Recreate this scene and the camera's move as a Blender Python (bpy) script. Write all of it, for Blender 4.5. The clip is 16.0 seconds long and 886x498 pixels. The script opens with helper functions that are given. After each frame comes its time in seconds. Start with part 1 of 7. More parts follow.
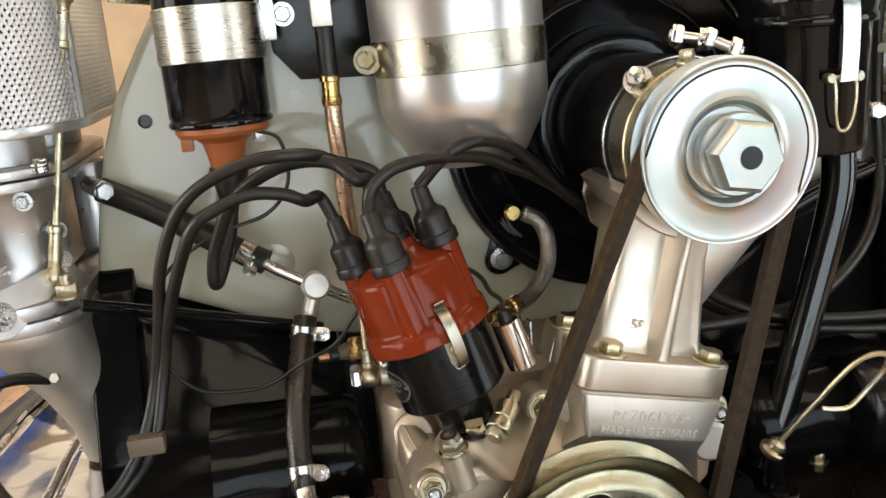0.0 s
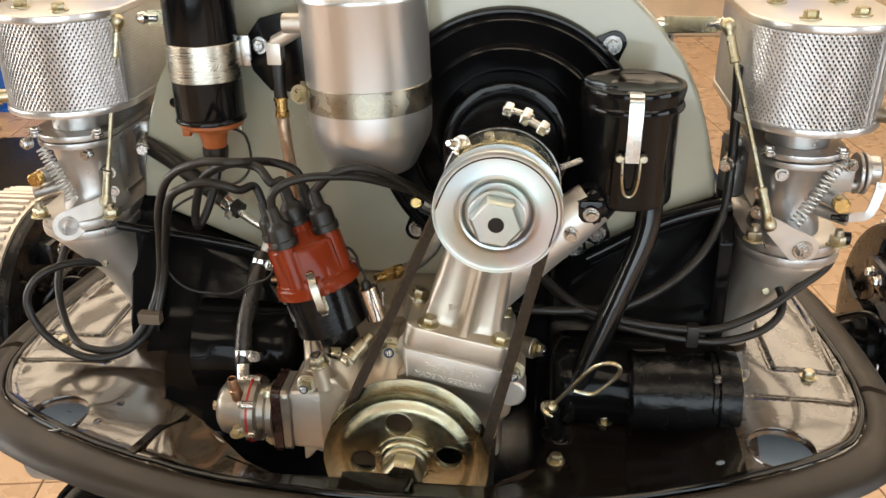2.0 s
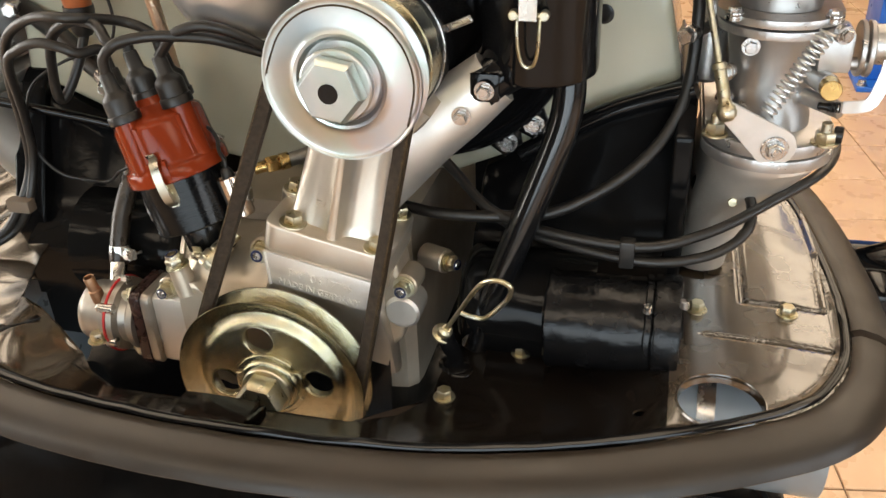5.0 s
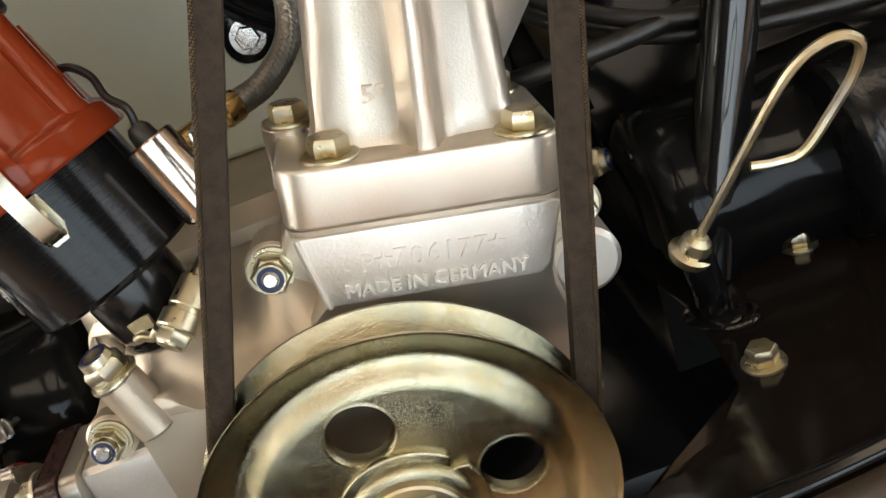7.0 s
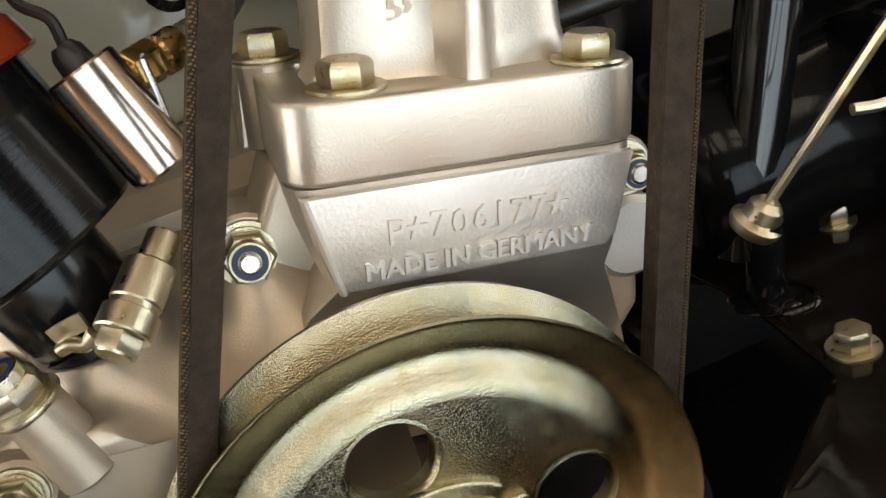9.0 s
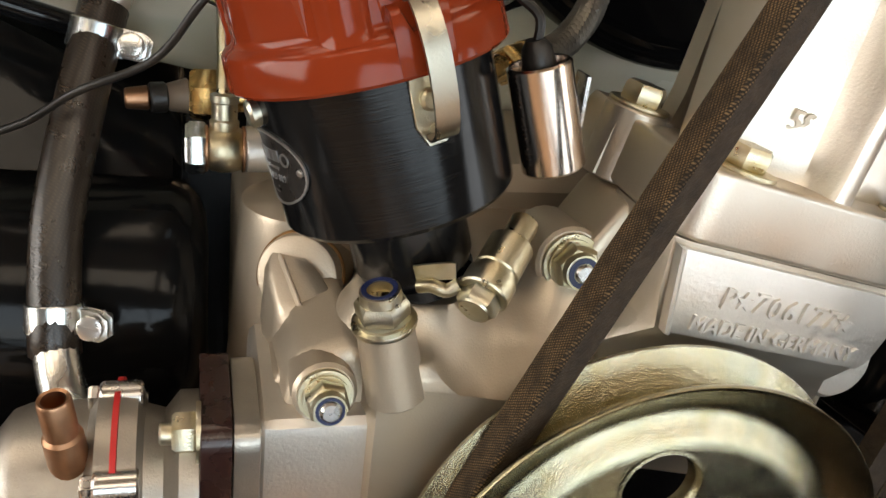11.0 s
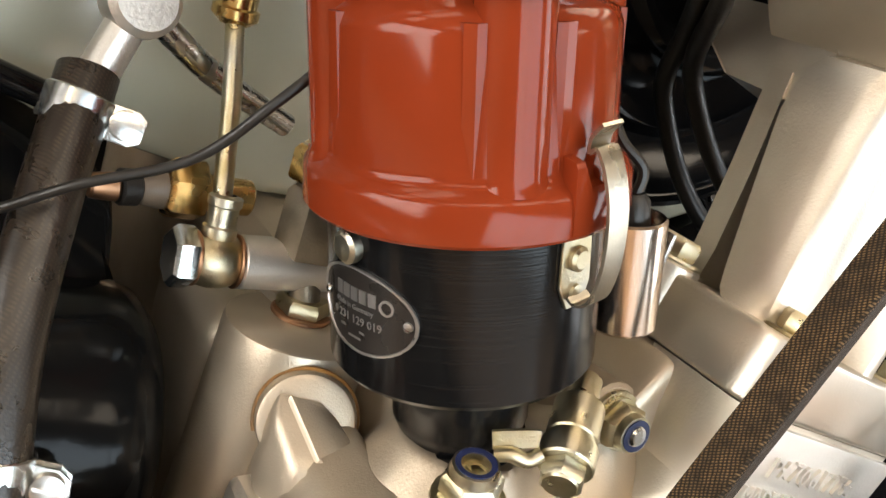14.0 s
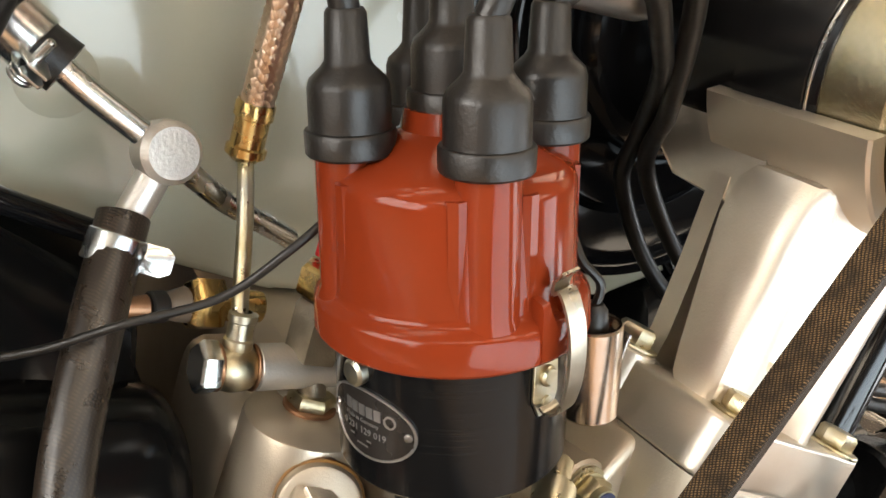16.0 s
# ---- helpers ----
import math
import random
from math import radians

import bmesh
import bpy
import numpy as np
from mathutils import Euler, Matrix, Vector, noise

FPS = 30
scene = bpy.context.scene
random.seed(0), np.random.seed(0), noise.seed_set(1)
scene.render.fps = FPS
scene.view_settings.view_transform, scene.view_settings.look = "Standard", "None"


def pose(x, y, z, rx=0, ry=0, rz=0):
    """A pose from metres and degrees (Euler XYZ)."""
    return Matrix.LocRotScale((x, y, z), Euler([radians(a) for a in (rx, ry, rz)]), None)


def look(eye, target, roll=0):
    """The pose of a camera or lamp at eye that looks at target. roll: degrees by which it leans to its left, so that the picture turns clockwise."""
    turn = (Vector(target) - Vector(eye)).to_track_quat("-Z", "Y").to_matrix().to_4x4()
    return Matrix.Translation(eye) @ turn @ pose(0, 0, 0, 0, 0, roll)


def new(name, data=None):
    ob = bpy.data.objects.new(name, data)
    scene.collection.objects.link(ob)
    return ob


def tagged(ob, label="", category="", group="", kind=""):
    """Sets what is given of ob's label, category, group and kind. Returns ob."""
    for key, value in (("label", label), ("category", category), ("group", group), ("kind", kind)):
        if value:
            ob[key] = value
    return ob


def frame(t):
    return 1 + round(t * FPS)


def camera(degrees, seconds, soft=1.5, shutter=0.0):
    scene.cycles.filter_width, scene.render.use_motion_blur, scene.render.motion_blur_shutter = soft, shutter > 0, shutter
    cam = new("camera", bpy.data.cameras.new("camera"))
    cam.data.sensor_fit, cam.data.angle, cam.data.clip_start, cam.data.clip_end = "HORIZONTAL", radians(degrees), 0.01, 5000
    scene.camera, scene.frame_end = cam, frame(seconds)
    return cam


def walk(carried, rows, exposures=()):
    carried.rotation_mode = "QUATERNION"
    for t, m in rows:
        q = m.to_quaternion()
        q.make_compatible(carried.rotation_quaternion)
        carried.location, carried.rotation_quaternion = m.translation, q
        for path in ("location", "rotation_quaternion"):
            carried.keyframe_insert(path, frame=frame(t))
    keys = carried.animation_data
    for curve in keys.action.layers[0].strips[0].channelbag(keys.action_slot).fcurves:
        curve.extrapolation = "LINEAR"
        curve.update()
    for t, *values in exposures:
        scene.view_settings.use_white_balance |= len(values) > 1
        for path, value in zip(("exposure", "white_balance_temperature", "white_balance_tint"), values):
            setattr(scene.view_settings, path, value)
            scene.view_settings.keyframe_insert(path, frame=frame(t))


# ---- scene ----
cam = camera(53.8, 16.0)
# seconds, the eye against the front of the crankshaft pulley, and its yaw, pitch and roll
ROWS = [
    (0, -0.142, -0.402, 0.304, -8.92, -14.957, -4.553),
    (0.5, -0.0959, -0.4913, 0.3816, -6.402, -20.749, -0.361),
    (1, -0.0532, -0.5608, 0.4418, -1.22, -24.222, 0.058),
    (1.5, 0.0248, -0.5779, 0.4687, 2.606, -25.208, 0.249),
    (2, 0.1, -0.5762, 0.4743, 6.563, -25.379, -0.621),
    (2.5, 0.1727, -0.5763, 0.4757, 9.116, -25.607, -0.546),
    (3, 0.2276, -0.5585, 0.4668, 11.529, -26.261, 0.112),
    (3.5, 0.2575, -0.5194, 0.4433, 14.245, -27.547, 0.359),
    (3.7, 0.2655, -0.5042, 0.4319, 15.203, -28, 0.212),
    (5.8, 0.1981, -0.3993, 0.3425, 11.799, -30.621, -5.876),
    (6, 0.162, -0.3851, 0.3216, 10.013, -29.872, -7.816),
    (6.5, 0.0866, -0.3041, 0.2602, 7.251, -27.709, -15.801),
    (7, 0.0454, -0.2229, 0.1917, 1.387, -25.002, -21.132),
    (7.5, 0.0231, -0.1741, 0.162, -3.564, -24.866, -21.746),
    (8, 0.0209, -0.1581, 0.1557, -6.74, -25.065, -20.676),
    (8.5, 0.0103, -0.1527, 0.1541, -8.442, -25.337, -19.559),
    (9, -0.0103, -0.1599, 0.1643, -10.909, -26.127, -17.046),
    (9.5, -0.0454, -0.1646, 0.1779, -13.57, -26.145, -11.761),
    (10, -0.0872, -0.156, 0.182, -16.491, -25.905, -3.887),
    (10.2, -0.0986, -0.1532, 0.1812, -17.511, -25.538, -0.99),
    (12.3, -0.1357, -0.1621, 0.1923, -14.312, -24.568, 13.593),
    (12.5, -0.1395, -0.163, 0.2018, -14.371, -24.197, 13.685),
    (13, -0.1601, -0.1544, 0.2131, -17.852, -22.548, 14.975),
    (13.5, -0.1797, -0.1164, 0.1902, -28.056, -19.514, 17.634),
    (14, -0.1941, -0.0897, 0.1729, -35.872, -16.501, 18.713),
    (14.5, -0.2067, -0.0761, 0.1531, -39.326, -14.274, 19.025),
    (15, -0.2099, -0.0753, 0.1525, -39.913, -13.732, 19.429),
    (15.5, -0.2122, -0.0831, 0.1647, -39.566, -14.009, 19.512),
    (16, -0.2192, -0.1064, 0.2064, -36.909, -15.097, 17.051),
]
walk(cam, [(t, pose(x, y, z + 0.98, 0, 0, yaw) @ pose(0, 0, 0, 90 + pitch, 0, 0) @ pose(0, 0, 0, 0, 0, roll)) for t, x, y, z, yaw, pitch, roll in ROWS],
     [(0.0, -0.95), (0.8, -0.95), (1.5, -0.95), (2.5, -0.90), (3.7, -0.80), (6.0, -0.55), (7.5, -0.72), (8.5, -0.86), (10.2, -0.86), (12.4, -0.20), (13.5, -0.1), (14.5, -0.25), (16.0, -0.15)])

# ---- world, lights, exposure ----
K = 0.980          # height of the crankshaft axis over the floor
world = bpy.data.worlds.new("world")
scene.world = world
world.use_nodes = True
wn = world.node_tree
sky = wn.nodes.new("ShaderNodeTexSky")
sky.sky_type, sky.sun_disc = "NISHITA", False
sky.sun_elevation, sky.sun_rotation = radians(38), radians(200)
wn.nodes["Background"].inputs["Strength"].default_value = 0.12
wn.links.new(sky.outputs["Color"], wn.nodes["Background"].inputs["Color"])


# ---- materials ----
def material(name, col, rough=0.5, metal=0.0, col2=None, scale=30.0, mix=0.5, bump=0.0, bscale=400.0, rvar=0.08, coat=0.0, hues=None, spec=0.5, per_object=0.0, stretch=None, turn=None):
    """A principled surface whose colour wanders between col and col2, with fine relief and uneven gloss."""
    m = bpy.data.materials.new(name)
    m.use_nodes = True
    nt = m.node_tree
    b = nt.nodes["Principled BSDF"]
    tc = nt.nodes.new("ShaderNodeTexCoord")
    src = tc.outputs["Object"]
    if turn:
        mt = nt.nodes.new("ShaderNodeMapping")
        mt.inputs["Rotation"].default_value = turn
        nt.links.new(src, mt.inputs["Vector"])
        src = mt.outputs["Vector"]
    if stretch:
        mp = nt.nodes.new("ShaderNodeMapping")
        mp.inputs["Scale"].default_value = stretch
        nt.links.new(src, mp.inputs["Vector"])
        src = mp.outputs["Vector"]
    n1 = nt.nodes.new("ShaderNodeTexNoise")
    n1.inputs["Scale"].default_value, n1.inputs["Detail"].default_value = scale, 5.0
    nt.links.new(src, n1.inputs["Vector"])
    ramp = nt.nodes.new("ShaderNodeValToRGB")
    nt.links.new(n1.outputs["Fac"], ramp.inputs["Fac"])
    c4 = tuple(col) if len(col) == 4 else (*col, 1.0)
    d4 = (tuple(col2) if len(col2) == 4 else (*col2, 1.0)) if col2 else tuple(c * (1 - 0.35 * mix) for c in c4[:3]) + (1.0,)
    el = ramp.color_ramp.elements
    el[0].position, el[1].position = 0.32, 0.68
    el[0].color, el[1].color = d4, c4
    if hues:
        el[0].color = hues[0]
        el[1].color = hues[-1]
        for i, h in enumerate(hues[1:-1]):
            e = el.new(0.32 + 0.36 * (i + 1) / (len(hues) - 1))
            e.color = h
    colour = ramp.outputs["Color"]
    if per_object:
        oi = nt.nodes.new("ShaderNodeObjectInfo")
        hs = nt.nodes.new("ShaderNodeHueSaturation")
        mr = nt.nodes.new("ShaderNodeMapRange")
        mr.inputs["To Min"].default_value, mr.inputs["To Max"].default_value = 1 - per_object, 1 + per_object
        nt.links.new(oi.outputs["Random"], mr.inputs["Value"])
        nt.links.new(mr.outputs["Result"], hs.inputs["Value"])
        nt.links.new(colour, hs.inputs["Color"])
        colour = hs.outputs["Color"]
    nt.links.new(colour, b.inputs["Base Color"])
    n2 = nt.nodes.new("ShaderNodeTexNoise")
    n2.inputs["Scale"].default_value, n2.inputs["Detail"].default_value = bscale, 4.0
    nt.links.new(src, n2.inputs["Vector"])
    n3 = nt.nodes.new("ShaderNodeTexNoise")
    n3.inputs["Scale"].default_value, n3.inputs["Detail"].default_value = scale * 2.3, 6.0
    nt.links.new(src, n3.inputs["Vector"])
    rr = nt.nodes.new("ShaderNodeMapRange")
    rr.inputs["From Min"].default_value, rr.inputs["From Max"].default_value = 0.3, 0.7
    rr.inputs["To Min"].default_value, rr.inputs["To Max"].default_value = max(0.02, rough - rvar), min(1.0, rough + rvar)
    nt.links.new(n3.outputs["Fac"], rr.inputs["Value"])
    nt.links.new(rr.outputs["Result"], b.inputs["Roughness"])
    b.inputs["Metallic"].default_value = metal
    b.inputs["Specular IOR Level"].default_value = spec
    b.inputs["Coat Weight"].default_value = coat
    b.inputs["Coat Roughness"].default_value = 0.06
    if bump:
        bp = nt.nodes.new("ShaderNodeBump")
        bp.inputs["Strength"].default_value = bump
        bp.inputs["Distance"].default_value = 0.0006
        nt.links.new(n2.outputs["Fac"], bp.inputs["Height"])
        nt.links.new(bp.outputs["Normal"], b.inputs["Normal"])
    return m


def lamp_material(name, col, strength):
    m = bpy.data.materials.new(name)
    m.use_nodes = True
    b = m.node_tree.nodes["Principled BSDF"]
    b.inputs["Base Color"].default_value = (0.8, 0.8, 0.8, 1)
    b.inputs["Emission Color"].default_value = (*col, 1)
    b.inputs["Emission Strength"].default_value = strength
    return m


M_CAST = material("cast_aluminium", (0.71, 0.65, 0.565), 0.37, 0.88, col2=(0.62, 0.565, 0.48), scale=25, bump=0.17, bscale=1300, rvar=0.08)
M_CASE = material("oily_cast_alloy", (0.55, 0.475, 0.375), 0.40, 0.68, col2=(0.45, 0.38, 0.29), scale=22, bump=0.16, bscale=1600, rvar=0.09)
M_CAST_SMOOTH = material("smooth_aluminium", (0.75, 0.71, 0.66), 0.44, 0.84, col2=(0.67, 0.63, 0.57), scale=35, bump=0.24, bscale=1000)
M_PUMP = material("pump_alloy", (0.46, 0.43, 0.38), 0.38, 0.85, col2=(0.36, 0.33, 0.29), scale=60, bump=0.2, bscale=1500)
M_CARB = material("carburettor_aluminium", (0.54, 0.53, 0.52), 0.34, 0.88, col2=(0.44, 0.43, 0.42), scale=40, bump=0.15, bscale=1500)
M_SCREEN = material("bare_aluminium_mesh", (0.72, 0.71, 0.71), 0.40, 0.8, col2=(0.64, 0.63, 0.63), scale=60, bump=0.1, bscale=1500)
M_SILVER_PAINT = material("silver_lacquer", (0.70, 0.69, 0.68), 0.3, 0.85, col2=(0.67, 0.66, 0.65), scale=6, bump=0.0, rvar=0.02)
M_ZINC = material("bright_zinc", (0.75, 0.75, 0.73), 0.26, 1.0, scale=28, bump=0.03, bscale=600, rvar=0.05,
                  hues=[(0.72, 0.68, 0.55, 1), (0.66, 0.70, 0.72, 1), (0.78, 0.78, 0.76, 1), (0.66, 0.68, 0.66, 1), (0.74, 0.66, 0.62, 1)])
M_SATIN_ZINC = material("satin_zinc", (0.75, 0.75, 0.73), 0.34, 1.0, scale=11, bump=0.14, bscale=2200, rvar=0.06,
                        hues=[(0.56, 0.53, 0.43, 1), (0.48, 0.54, 0.56, 1), (0.57, 0.58, 0.56, 1), (0.49, 0.55, 0.51, 1), (0.55, 0.50, 0.48, 1), (0.49, 0.52, 0.57, 1)])
M_YELLOW_ZINC = material("yellow_zinc", (0.58, 0.50, 0.29), 0.17, 1.0, scale=34, bump=0.38, bscale=2200, rvar=0.07,
                         hues=[(0.40, 0.39, 0.29, 1), (0.47, 0.43, 0.29, 1), (0.50, 0.46, 0.33, 1), (0.45, 0.40, 0.25, 1), (0.40, 0.40, 0.31, 1)])
M_BOLT = material("zinc_bolt", (0.62, 0.55, 0.38), 0.34, 1.0, scale=90, bump=0.2, bscale=1800, rvar=0.09,
                  hues=[(0.46, 0.39, 0.22, 1), (0.60, 0.54, 0.38, 1), (0.52, 0.50, 0.42, 1)])
M_BAND = material("dull_band_steel", (0.47, 0.43, 0.34), 0.28, 1.0, col2=(0.36, 0.34, 0.29), scale=30, bump=0.1, bscale=1500)
M_COIL_BAND = material("brushed_band_steel", (0.62, 0.58, 0.50), 0.30, 1.0, col2=(0.52, 0.48, 0.40), scale=40, bump=0.06, bscale=900, stretch=(1, 1, 14))
M_STEEL = material("plain_steel", (0.62, 0.61, 0.6), 0.25, 1.0, scale=60, bump=0.08)
M_CHROME = material("nickel_plate", (0.66, 0.56, 0.48), 0.19, 1.0, scale=50, rvar=0.03)
M_WHITE_ZINC = material("white_zinc", (0.78, 0.78, 0.77), 0.36, 0.85, col2=(0.66, 0.66, 0.65), scale=50, bump=0.08, bscale=1500)
M_BLACK = material("gloss_black_enamel", (0.004, 0.004, 0.0045), 0.10, 0.0, col2=(0.006, 0.006, 0.0065), scale=12, bump=0.08, bscale=60, rvar=0.04, spec=0.30)
M_GLOSS = material("polished_black_enamel", (0.004, 0.004, 0.0045), 0.13, 0.0, col2=(0.006, 0.006, 0.0065), scale=12, bump=0.05, bscale=40, rvar=0.02, spec=0.60)
M_DENTED = material("dented_black_enamel", (0.004, 0.004, 0.0045), 0.13, 0.0, col2=(0.006, 0.006, 0.006), scale=14, bump=0.3, bscale=80, rvar=0.06, spec=0.14)
M_BLACK_PART = material("black_lacquer", (0.005, 0.005, 0.0055), 0.2, 0.0, col2=(0.008, 0.008, 0.0085), scale=40, bump=0.05, bscale=900, rvar=0.05, spec=0.35)
M_WRINKLE = material("wrinkled_black_enamel", (0.004, 0.004, 0.0045), 0.24, 0.0, col2=(0.007, 0.007, 0.0075), scale=30, bump=0.8, bscale=170, rvar=0.08, spec=0.28)
M_TIN = material("black_tin", (0.006, 0.005, 0.0045), 0.11, 0.0, col2=(0.009, 0.007, 0.0055), scale=12, bump=0.40, bscale=42, rvar=0.05, spec=0.26)
M_TIN_SIDE = material("oily_bronzed_black", (0.024, 0.016, 0.009), 0.19, 0.0, col2=(0.045, 0.030, 0.016), scale=16, bump=0.10, bscale=70, rvar=0.06, spec=1.0, coat=1.0)
M_TIN_SIDE.node_tree.nodes["Principled BSDF"].inputs["IOR"].default_value = 1.6
# Same bronzed finish as the left, with the right panel's duller reflections in its colour.
M_TIN_TONED = material("stained_bronzed_toned", (0.050, 0.034, 0.018), 0.24, 0.0, col2=(0.020, 0.014, 0.009), scale=24, bump=0.12, bscale=90, rvar=0.08, spec=1.0, coat=1.0)
M_TIN_TONED.node_tree.nodes["Principled BSDF"].inputs["IOR"].default_value = 1.6
M_RUBBER = material("rubber", (0.008, 0.007, 0.0065), 0.40, 0.0, col2=(0.013, 0.011, 0.009), scale=60, bump=0.2, bscale=900)
M_HOSE = material("oily_hose_rubber", (0.055, 0.039, 0.026), 0.30, 0.0, col2=(0.030, 0.022, 0.015), scale=50, bump=0.2, bscale=700, spec=0.5)
M_SEAL = material("seal_rubber", (0.027, 0.020, 0.014), 0.42, 0.0, col2=(0.018, 0.0135, 0.0095), scale=14, bump=0.12, bscale=900, spec=0.45)
M_BELT = material("belt_fabric", (0.220, 0.142, 0.066), 0.75, 0.0, col2=(0.055, 0.037, 0.020), scale=190, bump=0.6, bscale=1700, spec=0.2)
M_BELT_SIDE = material("belt_side", (0.045, 0.031, 0.020), 0.7, 0.0, col2=(0.022, 0.016, 0.011), scale=220, bump=0.6, bscale=1500, spec=0.25)


def weave(m, dark, pitch):
    """Crossing diagonal threads over a fabric: dark gaps between them, with a matching relief."""
    nt = m.node_tree
    bs = nt.nodes["Principled BSDF"]
    tc = nt.nodes.new("ShaderNodeTexCoord")
    fac = None
    for way in (1, -1):
        mp = nt.nodes.new("ShaderNodeMapping")
        mp.inputs["Scale"].default_value = (1, 1, way)
        nt.links.new(tc.outputs["Object"], mp.inputs["Vector"])
        wv = nt.nodes.new("ShaderNodeTexWave")
        wv.bands_direction = "DIAGONAL"
        wv.inputs["Scale"].default_value = 2 * math.pi / (10 * pitch)
        wv.inputs["Distortion"].default_value = 2.2
        wv.inputs["Detail"].default_value = 2.0
        nt.links.new(mp.outputs["Vector"], wv.inputs["Vector"])
        if fac is None:
            fac = wv.outputs["Fac"]
        else:
            mm = nt.nodes.new("ShaderNodeMath")
            mm.operation = "MULTIPLY"
            nt.links.new(fac, mm.inputs[0])
            nt.links.new(wv.outputs["Fac"], mm.inputs[1])
            fac = mm.outputs["Value"]
    mx = nt.nodes.new("ShaderNodeMix")
    mx.data_type = "RGBA"
    old = bs.inputs["Base Color"].links[0].from_socket
    nt.links.new(fac, mx.inputs[0])
    mx.inputs[6].default_value = dark
    nt.links.new(old, mx.inputs[7])
    nt.links.new(mx.outputs[2], bs.inputs["Base Color"])


weave(M_BELT, (0.012, 0.008, 0.005, 1), 0.0011)
weave(M_HOSE, (0.018, 0.013, 0.0095, 1), 0.0016)
M_RED = material("red_bakelite", (0.205, 0.030, 0.009), 0.12, 0.0, col2=(0.175, 0.025, 0.007), scale=30, bump=0.04, bscale=90, rvar=0.04, spec=0.2)
M_ORANGE = material("orange_bakelite", (0.42, 0.12, 0.03), 0.42, 0.0, col2=(0.36, 0.10, 0.028), scale=50, bump=0.1)
M_COPPER = material("copper", (0.50, 0.28, 0.16), 0.42, 1.0, col2=(0.30, 0.17, 0.10), scale=80, bump=0.1)
M_BRASS = material("brass", (0.72, 0.5, 0.2), 0.25, 1.0, col2=(0.58, 0.4, 0.16), scale=80, bump=0.08)
M_BRONZE = material("dull_bronze", (0.30, 0.26, 0.20), 0.42, 0.9, col2=(0.20, 0.17, 0.13), scale=90, bump=0.25, bscale=1300)
M_BRAID = material("copper_braid", (0.82, 0.64, 0.48), 0.34, 1.0, col2=(0.66, 0.47, 0.33), scale=120, bump=0.12, bscale=1400)
M_BRAID_STEEL = material("steel_braid", (0.42, 0.39, 0.34), 0.46, 1.0, col2=(0.32, 0.30, 0.26), scale=120, bump=0.12, bscale=1400)
M_CLIP = material("brown_plastic", (0.16, 0.12, 0.085), 0.45)
M_SEALANT = material("brown_sealant", (0.34, 0.17, 0.045), 0.45, col2=(0.15, 0.075, 0.02), scale=120, bump=0.2)
M_SHROUD = material("grey_green_enamel", (0.44, 0.43, 0.33), 0.22, 0.0, col2=(0.38, 0.375, 0.295), scale=7, bump=0.8, bscale=16, rvar=0.06, coat=0.9)
M_RED_GASKET = material("red_gasket", (0.55, 0.02, 0.02), 0.5)
M_BAKELITE = material("brown_bakelite", (0.03, 0.012, 0.01), 0.28, scale=60)
M_BLUE = material("blue_enamel", (0.012, 0.12, 0.52), 0.35, col2=(0.01, 0.10, 0.46), scale=6, bump=0.08, bscale=60)
M_TILE = material("tile", (0.52, 0.36, 0.23), 0.3, col2=(0.46, 0.30, 0.185), scale=5, bump=0.08, bscale=90, per_object=0.06)
M_GROUT = material("grout", (0.20, 0.145, 0.10), 0.85, scale=30, bump=0.4)
# Darker copy of the unseen wall for sides and south: black parts reflect less.
M_DARK_WALL = material("dim_wall_tone", (0.06, 0.055, 0.05), 0.7, col2=(0.045, 0.042, 0.038), scale=3, bump=0.15, bscale=120)
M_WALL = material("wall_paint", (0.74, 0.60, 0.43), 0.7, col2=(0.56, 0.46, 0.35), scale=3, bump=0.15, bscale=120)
# Ceiling out of view, its colour kept dark to hold reflections down.
M_CEIL = material("dim_ceiling_tone", (0.22, 0.18, 0.13), 0.8, scale=3)
M_WHITE = material("white_enamel", (0.75, 0.74, 0.72), 0.4)
M_GREY = material("grey_enamel", (0.30, 0.28, 0.26), 0.35, col2=(0.24, 0.22, 0.2), scale=9, bump=0.1)
M_PLATE = material("name_plate", (0.02, 0.017, 0.015), 0.3)
M_LAMP = lamp_material("lamp_panel", (1.0, 0.82, 0.60), 5.2)
M_BLUE_NYLON = material("blue_nylon", (0.015, 0.022, 0.075), 0.4)


# ---- geometry helpers: engine coordinates, with the front of the crankshaft pulley at the origin ----
def vec(p):
    return Vector(p)


class Geo:
    def __init__(self):
        self.v, self.f = [], []

    def add(self, verts, faces):
        k = len(self.v)
        self.v += [tuple(p) for p in verts]
        self.f += [tuple(i + k for i in q) for q in faces]
        return self


def along(p, d, turn=0.0, ref=None):
    """A matrix at p whose local z runs along d; local x lies near ref."""
    z = vec(d).normalized()
    r = vec(ref) if ref is not None else (Vector((0, 0, 1)) if abs(z.z) < 0.9 else Vector((0, 1, 0)))
    x = (r - z * r.dot(z)).normalized()
    y = z.cross(x)
    m = Matrix((x, y, z)).transposed().to_4x4()
    m.translation = vec(p)
    return m @ Matrix.Rotation(radians(turn), 4, "Z")


